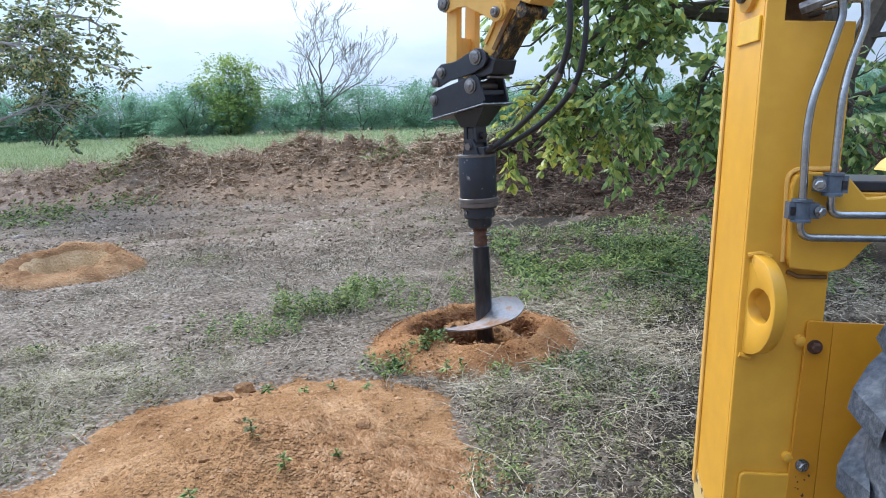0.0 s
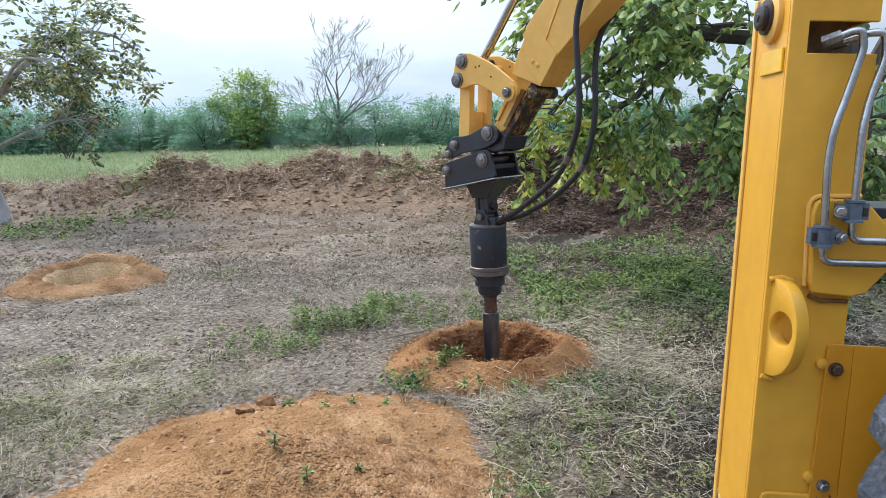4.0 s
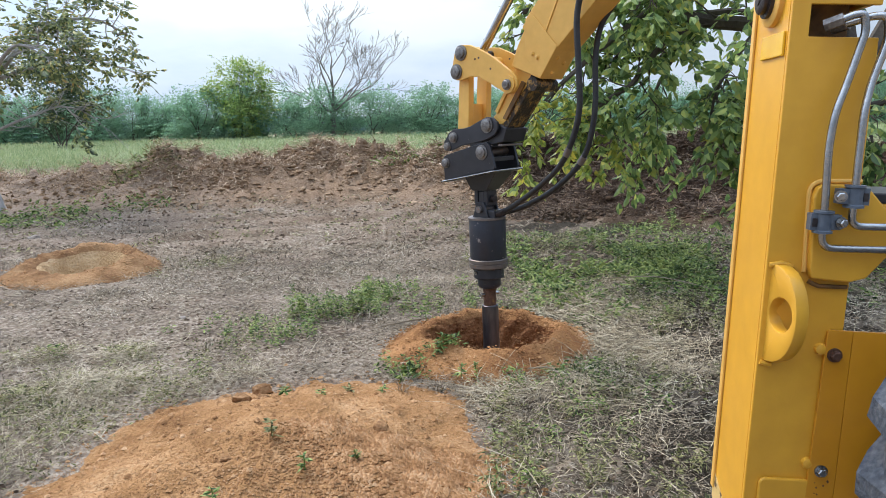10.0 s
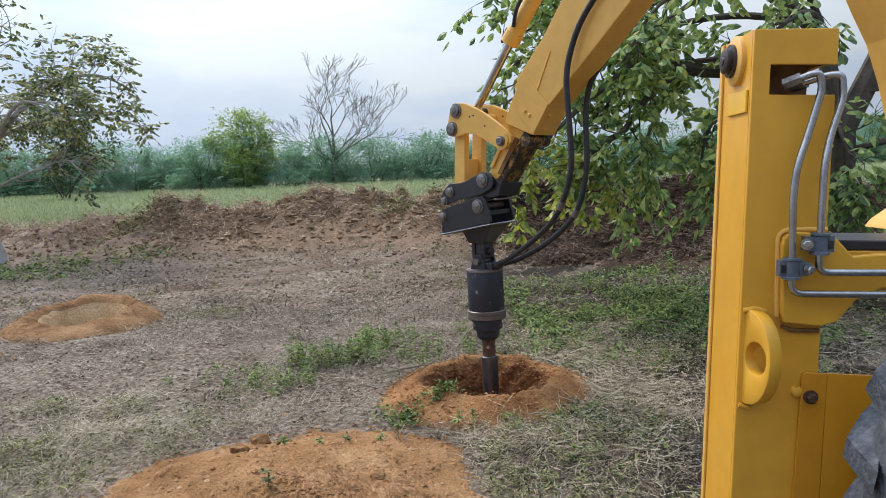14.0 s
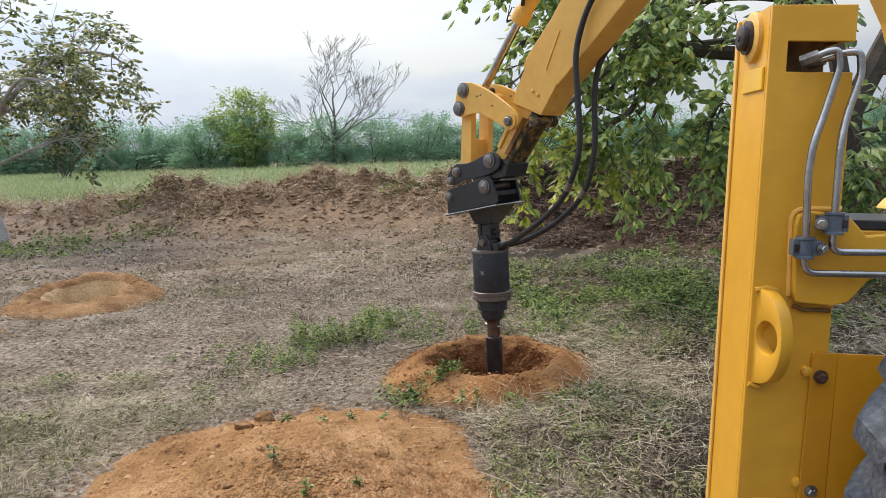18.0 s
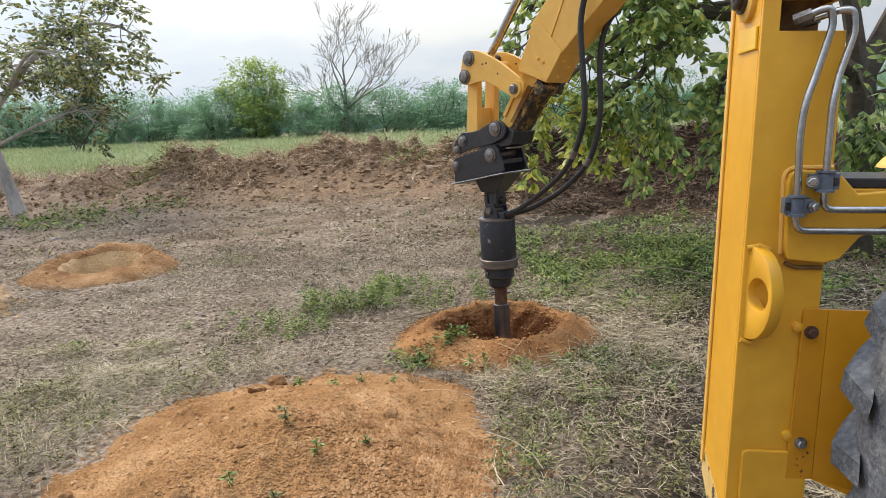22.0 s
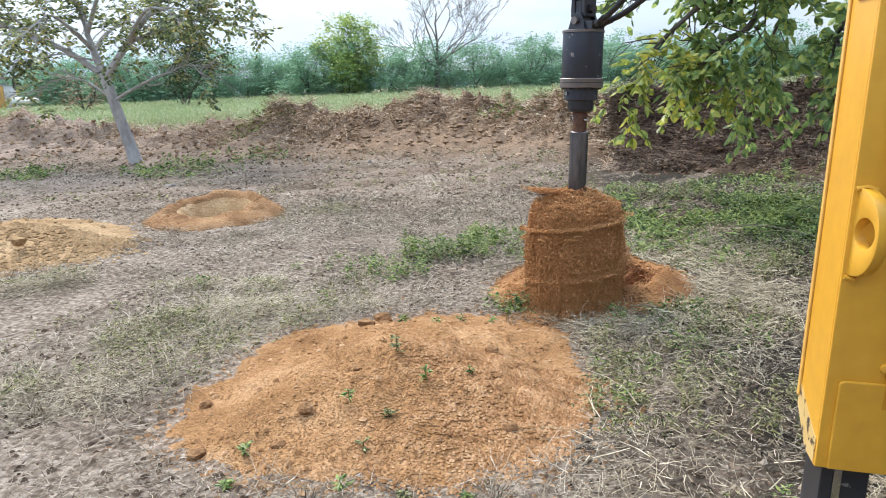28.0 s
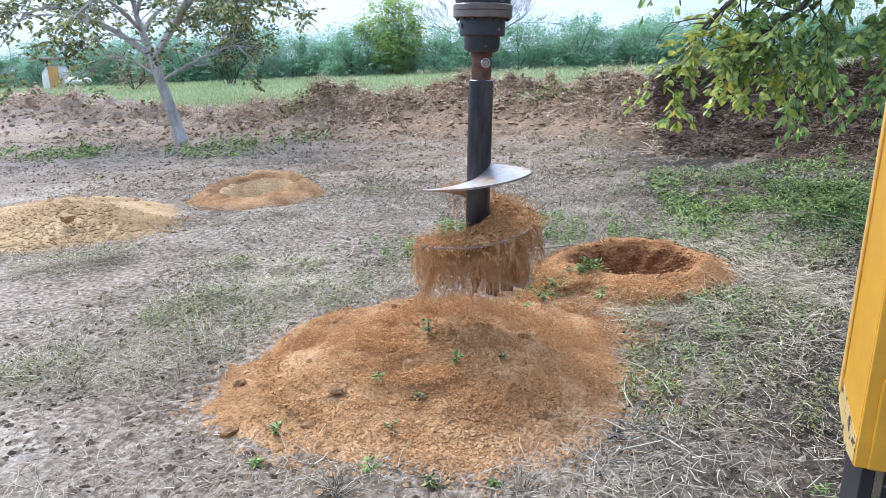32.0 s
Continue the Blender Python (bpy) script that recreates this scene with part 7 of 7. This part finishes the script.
# ---------------------------------------------------------------- soil shaken off the auger
# seconds, x, y, z of the flange ring, lean to +x in degrees
DRIVE = [
    (0.0, 0.277, 4.65, 0.955, -1.2),
    (0.5, 0.254, 4.65, 0.797, -1.2),
    (1.0, 0.198, 4.65, 0.716, -1.2),
    (1.5, 0.197, 4.65, 0.681, -1.2),
    (2.0, 0.213, 4.65, 0.658, -1.2),
    (2.5, 0.212, 4.65, 0.645, -1.2),
    (3.0, 0.212, 4.65, 0.635, -1.2),
    (3.5, 0.219, 4.65, 0.629, -1.2),
    (5.5, 0.210, 4.65, 0.619, -1.2),
    (6.0, 0.216, 4.65, 0.609, -1.2),
    (6.5, 0.236, 4.65, 0.606, -1.2),
    (7.0, 0.237, 4.65, 0.601, -1.2),
    (7.5, 0.241, 4.65, 0.601, -1.2),
    (8.0, 0.240, 4.65, 0.596, -1.2),
    (8.5, 0.233, 4.65, 0.596, -1.2),
    (9.0, 0.238, 4.65, 0.595, -1.2),
    (9.5, 0.237, 4.65, 0.595, -1.2),
    (10.0, 0.236, 4.65, 0.593, -1.2),
    (10.5, 0.238, 4.65, 0.593, -1.2),
    (11.0, 0.243, 4.65, 0.597, -1.2),
    (11.5, 0.239, 4.65, 0.593, -1.2),
    (12.0, 0.226, 4.65, 0.580, -1.2),
    (12.5, 0.239, 4.65, 0.578, -1.2),
    (13.0, 0.245, 4.65, 0.571, -1.2),
    (13.5, 0.253, 4.65, 0.569, -1.2),
    (14.0, 0.250, 4.65, 0.559, -1.2),
    (14.5, 0.259, 4.65, 0.563, -1.2),
    (15.0, 0.248, 4.65, 0.559, -1.2),
    (15.5, 0.250, 4.65, 0.556, -1.2),
    (17.5, 0.249, 4.65, 0.554, -1.2),
    (18.0, 0.260, 4.65, 0.557, -1.2),
    (18.5, 0.254, 4.65, 0.556, -1.2),
    (19.0, 0.257, 4.65, 0.551, -1.2),
    (19.5, 0.258, 4.65, 0.551, -1.2),
    (20.0, 0.250, 4.65, 0.549, -1.2),
    (20.5, 0.254, 4.65, 0.545, -1.2),
    (21.0, 0.254, 4.65, 0.545, -1.2),
    (21.5, 0.252, 4.65, 0.541, -1.2),
    (22.0, 0.256, 4.65, 0.543, -1.2),
    (22.5, 0.252, 4.65, 0.542, -1.2),
    (23.0, 0.253, 4.65, 0.539, -1.2),
    (23.5, 0.245, 4.65, 0.542, -1.2),
    (24.0, 0.249, 4.65, 0.541, -1.2),
    (24.5, 0.246, 4.65, 0.541, -1.2),
    (25.2, 0.247, 4.65, 0.545, -1.5),
    (25.8, 0.262, 4.64, 0.680, -1.1),
    (26.5, 0.291, 4.62, 0.948, -0.3),
    (26.8, 0.306, 4.60, 1.037, 0.8),
    (27.0, 0.306, 4.56, 1.144, 1.7),
    (27.4, 0.285, 4.42, 1.264, 0.6),
    (27.7, 0.212, 4.30, 1.357, 1.7),
    (28.0, 0.130, 4.20, 1.424, 2.1),
    (28.3, 0.059, 4.10, 1.473, 2.0),
    (28.6, -0.038, 3.98, 1.511, 1.1),
    (28.9, -0.112, 3.80, 1.597, 1.1),
    (29.2, -0.235, 3.60, 1.633, 1.2),
    (29.5, -0.313, 3.40, 1.663, 6.8),
    (29.8, -0.429, 3.25, 1.665, 8.3),
    (30.1, -0.481, 3.12, 1.680, 10.9),
    (30.4, -0.535, 3.05, 1.696, 8.4),
    (30.7, -0.567, 3.02, 1.658, 7.6),
    (31.0, -0.534, 3.00, 1.681, 5.0),
    (31.2, -0.491, 3.00, 1.692, 4.2),
    (31.6, -0.509, 3.00, 1.685, 2.9),
    (32.0, -0.512, 3.00, 1.674, 2.9),
]


def drive_at(t):
    ts = [r[0] for r in DRIVE]
    x, y, z, lean = (float(np.interp(t, ts, [r[k] for r in DRIVE])) for k in (1, 2, 3, 4))
    up = Vector((math.sin(radians(lean)), 0, math.cos(radians(lean))))
    p = Vector((x, y, z)) + up * -RING_Z
    return pose(p.x, p.y, p.z, 0, lean, 0)


# how the auger turns: digging, held still while it is lifted, then jerked round to fling the soil off
SPIN_KEYS = [(0.0, -20.0), (24.9, -7520.0), (25.4, -7650.0), (26.3, -7795.0), (28.0, -7790.0), (29.0, -7785.0), (29.5, -7805.0), (29.65, -7850.0), (30.05, -8190.0), (30.3, -8260.0), (30.45, -8270.0), (30.82, -8590.0), (31.0, -8635.0), (31.2, -8645.0), (31.55, -8965.0), (31.8, -9030.0), (32.1, -9085.0), (32.4, -9300.0)]
SPIN = []
for k in range(641):
    t = k * 0.05
    if t >= 25.0 or k % 4 == 0:
        SPIN.append((round(t, 3), float(np.interp(t, [r[0] for r in SPIN_KEYS], [r[1] for r in SPIN_KEYS]))))


def spin_at(t):
    return float(np.interp(t, [s[0] for s in SPIN], [s[1] for s in SPIN]))


def clump_mesh(seed, n, spread, low, high, lumps, bow):
    """A loose sheet of crumbs: x outwards, y along the flight, z up, bowed round the auger."""
    rng = np.random.default_rng(seed)
    p = np.clip(rng.normal(0, 1, (n, 3)), -1.7, 1.7) * np.array(spread) / 1.6
    p[:, 2] -= p[:, 1] ** 2 / (2 * bow)
    ob = clods("soil_clump", p, M_FRESH, None, low, high, 3.5, seed)
    big = clods("soil_clump", p[:lumps], M_FRESH, None, high * 0.6, high * 1.9, 2.0, seed + 7)
    bm = bmesh.new()
    bm.from_mesh(ob.data)
    bm.from_mesh(big.data)
    bm.to_mesh(ob.data)
    bm.free()
    bpy.data.objects.remove(big)
    del ob["kind"]
    return ob


SHEDS = [  # last second of the shed, sheets of soil, throw, first and last turn (or depth down the dome), kind of clump, depth of the curtain
    (28.02, 18, 0.10, 0.26, 0.50, 2, 0.42), (28.55, 20, 0.28, 0.24, 0.50, 2, 0.50), (29.02, 24, 0.38, 0.20, 0.50, 2, 0.55), (30.0, 90, 1.22, 0.02, 0.48, 2, 0.46),
    (30.58, 10, 0.5, 0.9, 1.9, 1, 0.45), (30.93, 62, 0.95, 0.65, 1.7, 1, 0.60), (31.5, 50, 0.95, 1.0, 1.9, 1, 0.55), (32.0, 13, 0.45, 0.75, 1.25, 1, 0.15), (32.04, 16, 0.50, 1.15, 1.7, 1, 0.26), (29.4, 3, 0.2, 1.3, 1.9, 1, 0.3), (29.75, 5, 0.6, 0.04, 0.24, 1, 0.08)]
CLUMP_ROWS = []


def soil_clumps():
    rng = np.random.default_rng(99)
    variants = {1: [clump_mesh(230 + k, 2000, (0.105, 0.22, 0.011), 0.0016, 0.0062, 12, 3.0) for k in range(5)], 2: [clump_mesh(250 + k, 3400, (0.17, 0.24, 0.018), 0.0020, 0.0085, 30, 0.30) for k in range(6)]}
    used = {1: 0, 2: 0}
    ride = [0, 24.5, 25.0, 25.6, 26.2] + [round(26.5 + 0.2 * k, 2) for k in range(6)] + [round(27.6 + 0.1 * k, 2) for k in range(45)]
    for t1, count, throw, first, last, form, curtain in SHEDS:
        for k in range(count):
            # the soil lets go so that it falls as one even curtain
            u = (k + rng.random()) / count
            tr = t1 - math.sqrt(curtain * u / 4.9) if k % 6 or form == 2 else t1 + 0.05 * rng.random()
            a = 2 * math.pi * (first + (last - first) * ((k * 0.618 + 0.05 * rng.random()) % 1))
            tilt = 0.0
            if form == 1:
                rad, z = 0.14 + 0.02 * rng.random(), min(spiral(a) + 0.009, F_TOP + 0.05)
            else:  # skin of the dome that the flights carry
                a = 2 * math.pi * ((k * 0.618 + 0.05 * rng.random()) % 1)
                down = first + (last - first) * u
                swell = min(1.0, down / 0.21)
                rad, z, tilt = 0.06 + 0.195 * math.sin(1.571 * swell), F_TOP - 0.05 - down, 30 + 56 * swell
            ang = radians(60) - a
            local = Vector((rad * math.cos(ang), rad * math.sin(ang), z))
            seat = Matrix.Translation(local) @ Matrix.Rotation(ang, 4, "Z") @ Matrix.Rotation(radians(tilt), 4, "Y") @ Matrix.Rotation(radians(15 if form == 1 else 0), 4, "X")

            def riding(t):
                return drive_at(max(t, 24.5)) @ pose(0, 0, 0, 0, 0, spin_at(max(t, 24.9))) @ seat

            rows = [(t, riding(t)) for t in [s for s in ride if s < tr - 0.02] + [tr]]
            p, q0 = rows[-1][1].translation.copy(), rows[-1][1].to_quaternion()
            axis = drive_at(tr) @ Vector((0, 0, local.z))
            out = Vector((p.x - axis.x, p.y - axis.y, 0))
            away = math.atan2(out.y, out.x) - 0.35 * (throw > 0.3)
            d = Vector((math.cos(away), math.sin(away), 0))
            spot = drive_at(tr).inverted() @ p
            drift = (drive_at(min(tr + 0.05, 32)) @ spot - drive_at(tr - 0.05) @ spot) / 0.1
            v = throw * (0.80 + 0.30 * rng.random())
            vz = rng.normal(0.05, 0.10)
            t, spin = 0.0, rng.normal(0, 30)
            while True:
                t += 0.06
                q = p + (d * v + drift) * t + Vector((0, 0, vz * t - 4.9 * t * t))
                r = np.hypot(q.x - PILE[0], q.y - PILE[1]) / float(lerp_loop(PILE_OUTLINE, np.array(math.atan2(q.y - PILE[1], q.x - PILE[0]))))
                floor = float(ground_z(q.x, q.y)) if r > 1 else float(pile_surface(np.array(q.x), np.array(q.y), np.array(r)))
                hd = math.hypot(q.x - HOLE[0], q.y - HOLE[1])
                if hd < 0.66:
                    floor = max(floor, 0.09) if hd > 0.50 else -0.25
                floor += 0.028 if throw < 0.42 and r > 1 else -0.018 * form - 0.004
                landed = q.z < floor or tr + t > 33
                q.z = max(q.z, floor)
                turn = Matrix.Rotation(radians(min(max(spin * t, -60), 60)), 3, "Z") @ q0.to_matrix()
                if form == 1 and not landed:
                    turn = turn @ Matrix.Rotation(radians(min(74, 600 * t)), 3, "Y")
                if landed:
                    turn = turn @ Matrix.Rotation(radians(-tilt), 3, "Y")
                turn = turn.to_4x4()
                rows.append((tr + t, Matrix.Translation(q) @ turn))
                if landed:
                    break
            rows.append((max(33.0, rows[-1][0] + 0.5), rows[-1][1]))
            pool = variants[form]
            ob = pool[used[form]] if used[form] < len(pool) else new("soil_clump", pool[used[form] % len(pool)].data)
            used[form] += 1
            tagged(ob, "loose clump of crumbly moist brown soil shaken off the auger", "soil clump", "soil clumps off the auger")
            CLUMP_ROWS.append((ob, rows))


soil_clumps()


# ---------------------------------------------------------------- small things on and round the heaps
def pile_z(x, y):
    r = math.hypot(x - PILE[0], y - PILE[1]) / float(lerp_loop(PILE_OUTLINE, np.array(math.atan2(y - PILE[1], x - PILE[0]))))
    g = float(ground_z(x, y))
    return max(g, float(pile_surface(np.array(x), np.array(y), np.array(r)))) if r < 1 else g


def seedling(x, y, z, height, leaves, size, seed, mat=None, label="small green weed seedling sprouting through the soil"):
    """A thin stem with leaves up it."""
    rng = np.random.default_rng(seed)
    ob = thing("weed_seedling", Matrix.Translation((x, y, z - 0.01)), label, "weed", "weeds on the soil heaps")
    lean = rng.normal(0, 0.25, 2)
    stem = [Vector((lean[0] * t * height, lean[1] * t * height, t * height)) for t in (0, 0.35, 0.7, 1.0)]
    part("stem", pipe(stem, 0, 5, None, [0.004, 0.0032, 0.0025, 0.0015]), mat or M_WEED, ob)
    t = 0.25 + 0.75 * rng.random(leaves)
    p = np.stack([lean[0] * t * height, lean[1] * t * height, t * height], -1)
    a = rng.random(leaves) * 6.283
    d = np.stack([np.cos(a), np.sin(a), rng.normal(0.15, 0.30, leaves)], -1)
    L = size * (0.6 + 0.9 * rng.random(leaves)) * (1.25 - 0.5 * t)
    quads_ob("foliage", oval_leaves(p, d, L, L * 0.42, rng), mat or M_WEED, ob)
    return ob


for k, (x, y, h, n) in enumerate(((-0.92, 2.51, 0.13, 14), (-0.78, 2.84, 0.16, 18), (-0.61, 2.66, 0.12, 12), (-0.42, 2.79, 0.10, 14), (-0.73, 2.44, 0.09, 18), (-1.30, 2.21, 0.11, 16), (-0.82, 2.02, 0.07, 14), (-0.80, 2.25, 0.06, 10), (-0.41, 3.72, 0.07, 16), (-0.92, 3.70, 0.08, 22), (-0.58, 3.71, 0.07, 18), (-0.72, 3.62, 0.06, 14), (-1.27, 1.99, 0.09, 26), (-0.57, 1.93, 0.09, 30), (-0.35, 1.98, 0.07, 24))):
    seedling(x, y, pile_z(x, y), h * 0.65, n, 0.034, 300 + k, M_DULLWEED if k % 3 == 1 else None)
for k, (x, y, z, h, n, s) in enumerate(((-0.10, 4.22, 0.10, 0.13, 34, 0.045), (-0.06, 4.28, 0.12, 0.11, 26, 0.045), (0.03, 3.97, 0.06, 0.07, 20, 0.035), (0.62, 3.98, 0.04, 0.10, 26, 0.04), (0.12, 4.02, 0.08, 0.05, 14, 0.03), (-0.28, 4.10, 0.02, 0.12, 30, 0.045), (-0.33, 3.98, 0.02, 0.09, 26, 0.04), (-0.20, 5.05, 0.10, 0.10, 16, 0.035), (0.82, 4.10, 0.02, 0.10, 26, 0.04))):
    seedling(x, y, z, h, n, s, 340 + k, None, "leafy green weed growing on the soil ring")


def dry_tuft(x, y, z, n, length, seed, label):
    rng = np.random.default_rng(seed)
    ob = thing("dry_tuft", Matrix.Translation((x, y, z)), label, "dry grass tuft", "dry tufts")
    px, py = rng.normal(0, 0.012, n), rng.normal(0, 0.012, n)
    quads_ob("tuft_grass", blades(px, py, np.zeros(n) - 0.01, length * (0.5 + 0.6 * rng.random(n)), 0.003 + 0.002 * rng.random(n), rng.random(n) * 6.283, np.abs(rng.normal(0.7, 0.4, n)), rng, 3, 0.25), M_STRAW, ob, kind="stuff")
    return ob


for k, (x, y, n, ln) in enumerate(((-0.10, 3.90, 70, 0.13), (-0.30, 3.78, 26, 0.16), (-2.42, 4.10, 60, 0.16), (-2.45, 2.50, 70, 0.18), (-1.97, 3.97, 50, 0.14), (-2.6, 2.85, 60, 0.16), (0.95, 3.2, 70, 0.15), (1.1, 4.3, 60, 0.15), (0.55, 2.8, 50, 0.13), (-0.25, 1.95, 50, 0.14), (-0.9, 1.86, 70, 0.15), (1.6, 5.4, 60, 0.16), (0.35, 3.4, 60, 0.14), (-1.7, 4.7, 60, 0.15))):
    dry_tuft(x, y, pile_z(x, y), n, ln, 400 + k, "tuft of bleached dry grass blades")

# long pale stalks beside the hole
for k, pts in enumerate(([(-0.10, 5.35, 0.03), (-0.02, 5.6, 0.22), (0.06, 5.9, 0.36)], [(-0.04, 5.35, 0.03), (0.08, 5.55, 0.17), (0.20, 5.8, 0.27)], [(-0.62, 5.10, 0.02), (-0.40, 5.16, 0.05), (-0.18, 5.24, 0.06)], [(0.42, 4.00, 0.08), (0.56, 3.92, 0.12), (0.62, 3.80, 0.02)], [(1.4, 6.3, 0.10), (1.8, 6.1, 0.16), (2.2, 5.85, 0.08)])):
    ob = thing("dry_stalk", Matrix.Identity(4), "long pale dry stalk lying in the weeds", "stalk", "dry stalks")
    part("stalk", pipe(rounded(pts, 0.2, 5), 0.0045, 5), M_STRAW, ob)


def stone(x, y, z, size, seed, mat, label, name="stone"):
    """An uneven lump with flattened faces."""
    rng = np.random.default_rng(seed)
    bm = bmesh.new()
    bmesh.ops.create_icosphere(bm, subdivisions=2, radius=1.0)
    cuts = [(Vector(rng.normal(0, 1, 3)).normalized(), 0.55 + 0.35 * rng.random()) for _ in range(9)]
    s = Vector((1 + 0.5 * rng.random(), 0.8 + 0.4 * rng.random(), 0.55 + 0.25 * rng.random())) * size
    for v in bm.verts:
        for nrm, dd in cuts:
            over = v.co.dot(nrm) - dd
            if over > 0:
                v.co -= nrm * over
        v.co = Vector((v.co.x * s.x, v.co.y * s.y, v.co.z * s.z)) * (1 + rng.normal(0, 0.03))
    ob = part(name, bm, mat, None)
    ob.matrix_basis = pose(x, y, z + size * 0.2, 0, 0, rng.random() * 360)
    return tagged(ob, label, name, name + "s in the field")


for k, (x, y, s) in enumerate(((-1.11, 2.46, 0.034), (-1.16, 2.26, 0.030), (-1.12, 2.0, 0.030), (-0.23, 2.45, 0.040), (-0.5, 2.3, 0.02), (-0.95, 2.75, 0.022))):
    stone(x, y, pile_z(x, y), s, 500 + k, M_OLDSOIL, "hard sandy lump on the soil heap", "soil_lump")
for k, (x, y, s) in enumerate(((-1.10, 3.88, 0.062), (-1.11, 3.52, 0.055), (-1.02, 3.60, 0.035), (-0.98, 3.95, 0.03), (-0.35, 3.1, 0.04), (-1.5, 2.2, 0.045), (-1.65, 2.6, 0.03))):
    stone(x, y, pile_z(x, y), s, 520 + k, M_OLDSOIL, "large orange clod of soil at the heap", "soil_clod")
for k, (x, y, s) in enumerate(((0.18, 7.95, 0.075), (3.2, 11.2, 0.07), (-2.2, 5.6, 0.03), (-6.2, 10.4, 0.08), (1.2, 8.9, 0.05), (-4.4, 9.2, 0.05), (-8.0, 12.0, 0.07), (-3.4, 12.6, 0.07))):
    stone(x, y, float(ground_z(x, y)), s, 540 + k, M_STONE, "pale stone lying in the weeds")
stone(-5.0, 5.55, float(ground_z(-5.0, 5.55)) + 0.16, 0.07, 560, M_SAND, "flat sandy lump on the older heap", "soil_lump")

# leafy growth on the ridge
rng = np.random.default_rng(70)
for name, x0, y0, spread, count, size, mat, label in (("ridge_weed", -6.5, 15.55, 0.55, 420, 0.10, M_DULLWEED, "grey-green heap of cut weeds on the ridge"), ("ridge_weed", -6.9, 15.2, 0.35, 200, 0.09, M_WEED, "green weeds sprouting on the ridge"), ("ridge_weed", -1.0, 14.95, 0.40, 260, 0.09, M_WEED, "green weeds sprouting on the ridge"), ("ridge_weed", -0.1, 15.1, 0.45, 220, 0.08, M_DULLWEED, "grey-green weeds on the ridge"), ("ridge_weed", 4.6, 11.4, 0.4, 160, 0.08, M_DULLWEED, "grey-green weeds on the ridge")):
    x, y = x0 + rng.normal(0, spread, count), y0 + rng.normal(0, 0.28, count)
    z = ground_z(x, y) + 0.02 + 0.20 * rng.random(count) * np.exp(-(((x - x0) / spread) ** 2))
    a = rng.random(count) * 6.283
    d = np.stack([np.cos(a), np.sin(a), rng.normal(0.4, 0.5, count)], -1)
    L = size * (0.5 + rng.random(count))
    ob = thing(name, Matrix.Identity(4), label, "weeds", "weeds on the ridge")
    quads_ob("foliage", oval_leaves(np.stack([x, y, z], -1), d, L, L * 0.4, rng), mat, ob)

# far shelter with a stone heap, and a brown dead bush beyond the walnut
base = float(ground_z(-33.9, 40.0)) - 0.1
ob = thing("field_shelter", pose(-33.9, 40.0, base), "low field shelter with a flat roof over a white tank", "shelter")
part("roof", box(-1.15, 0.95, -0.9, 0.9, 2.88 - base, 3.0 - base), M_STONE, ob, "flat grey roof", bevel=0.02)
for x in (-0.75, 0.75):
    part("post", rod((x, 0.4, 0), (x, 0.4, 2.88 - base), 0.07, 8), M_TWIG, ob)
rise = 2.6 - base
part("tank", lathe([(0.86, 0), (0.88, rise * 0.55), (0.80, rise * 0.72), (0.58, rise * 0.90), (0.25, rise * 0.99), (0.0, rise)], 28, None, pose(0.1, 0.1, 0)), M_LIME, ob, "white limewashed tank", smooth=True)
part("board", box(0.35, 1.05, -0.95, -0.88, 0, 2.45 - base), M_BOARD, ob, "orange board")
for k, (x, size) in enumerate(((1.55, 0.42), (2.10, 0.36), (2.6, 0.30))):
    stone(-33.9 + x, 39.6, float(ground_z(-33.9 + x, 39.6)) + 0.45, size, 600 + k, M_LIME, "pale boulder heaped beside the field shelter", "boulder")
brown = far_bush("dead_bush", 95, 1.9, 1.5, 500, "brown withered bush beyond the ridge", "", M_ROOTS, 0.14)
brown.matrix_basis = pose(-21.6, 30.5, float(ground_z(-21.6, 30.5)) - 0.05)


# ---------------------------------------------------------------- what moves
def motions():
    rows = [(r[0], drive_at(r[0])) for r in DRIVE]
    walk(auger_drive, rows)
    home = Vector((AXIS.x, AXIS.y, Z0))
    shift = [(t, Matrix.Translation(m.translation - home) @ ARM) for t, m in rows]
    walk(digging_arm, shift)
    for ob in hydraulic_hose:
        walk(ob, shift)
    walk(auger, [(t, pose(0, 0, 0, 0, 0, a)) for t, a in SPIN])
    for ob, rows in CLUMP_ROWS:
        walk(ob, rows)


motions()
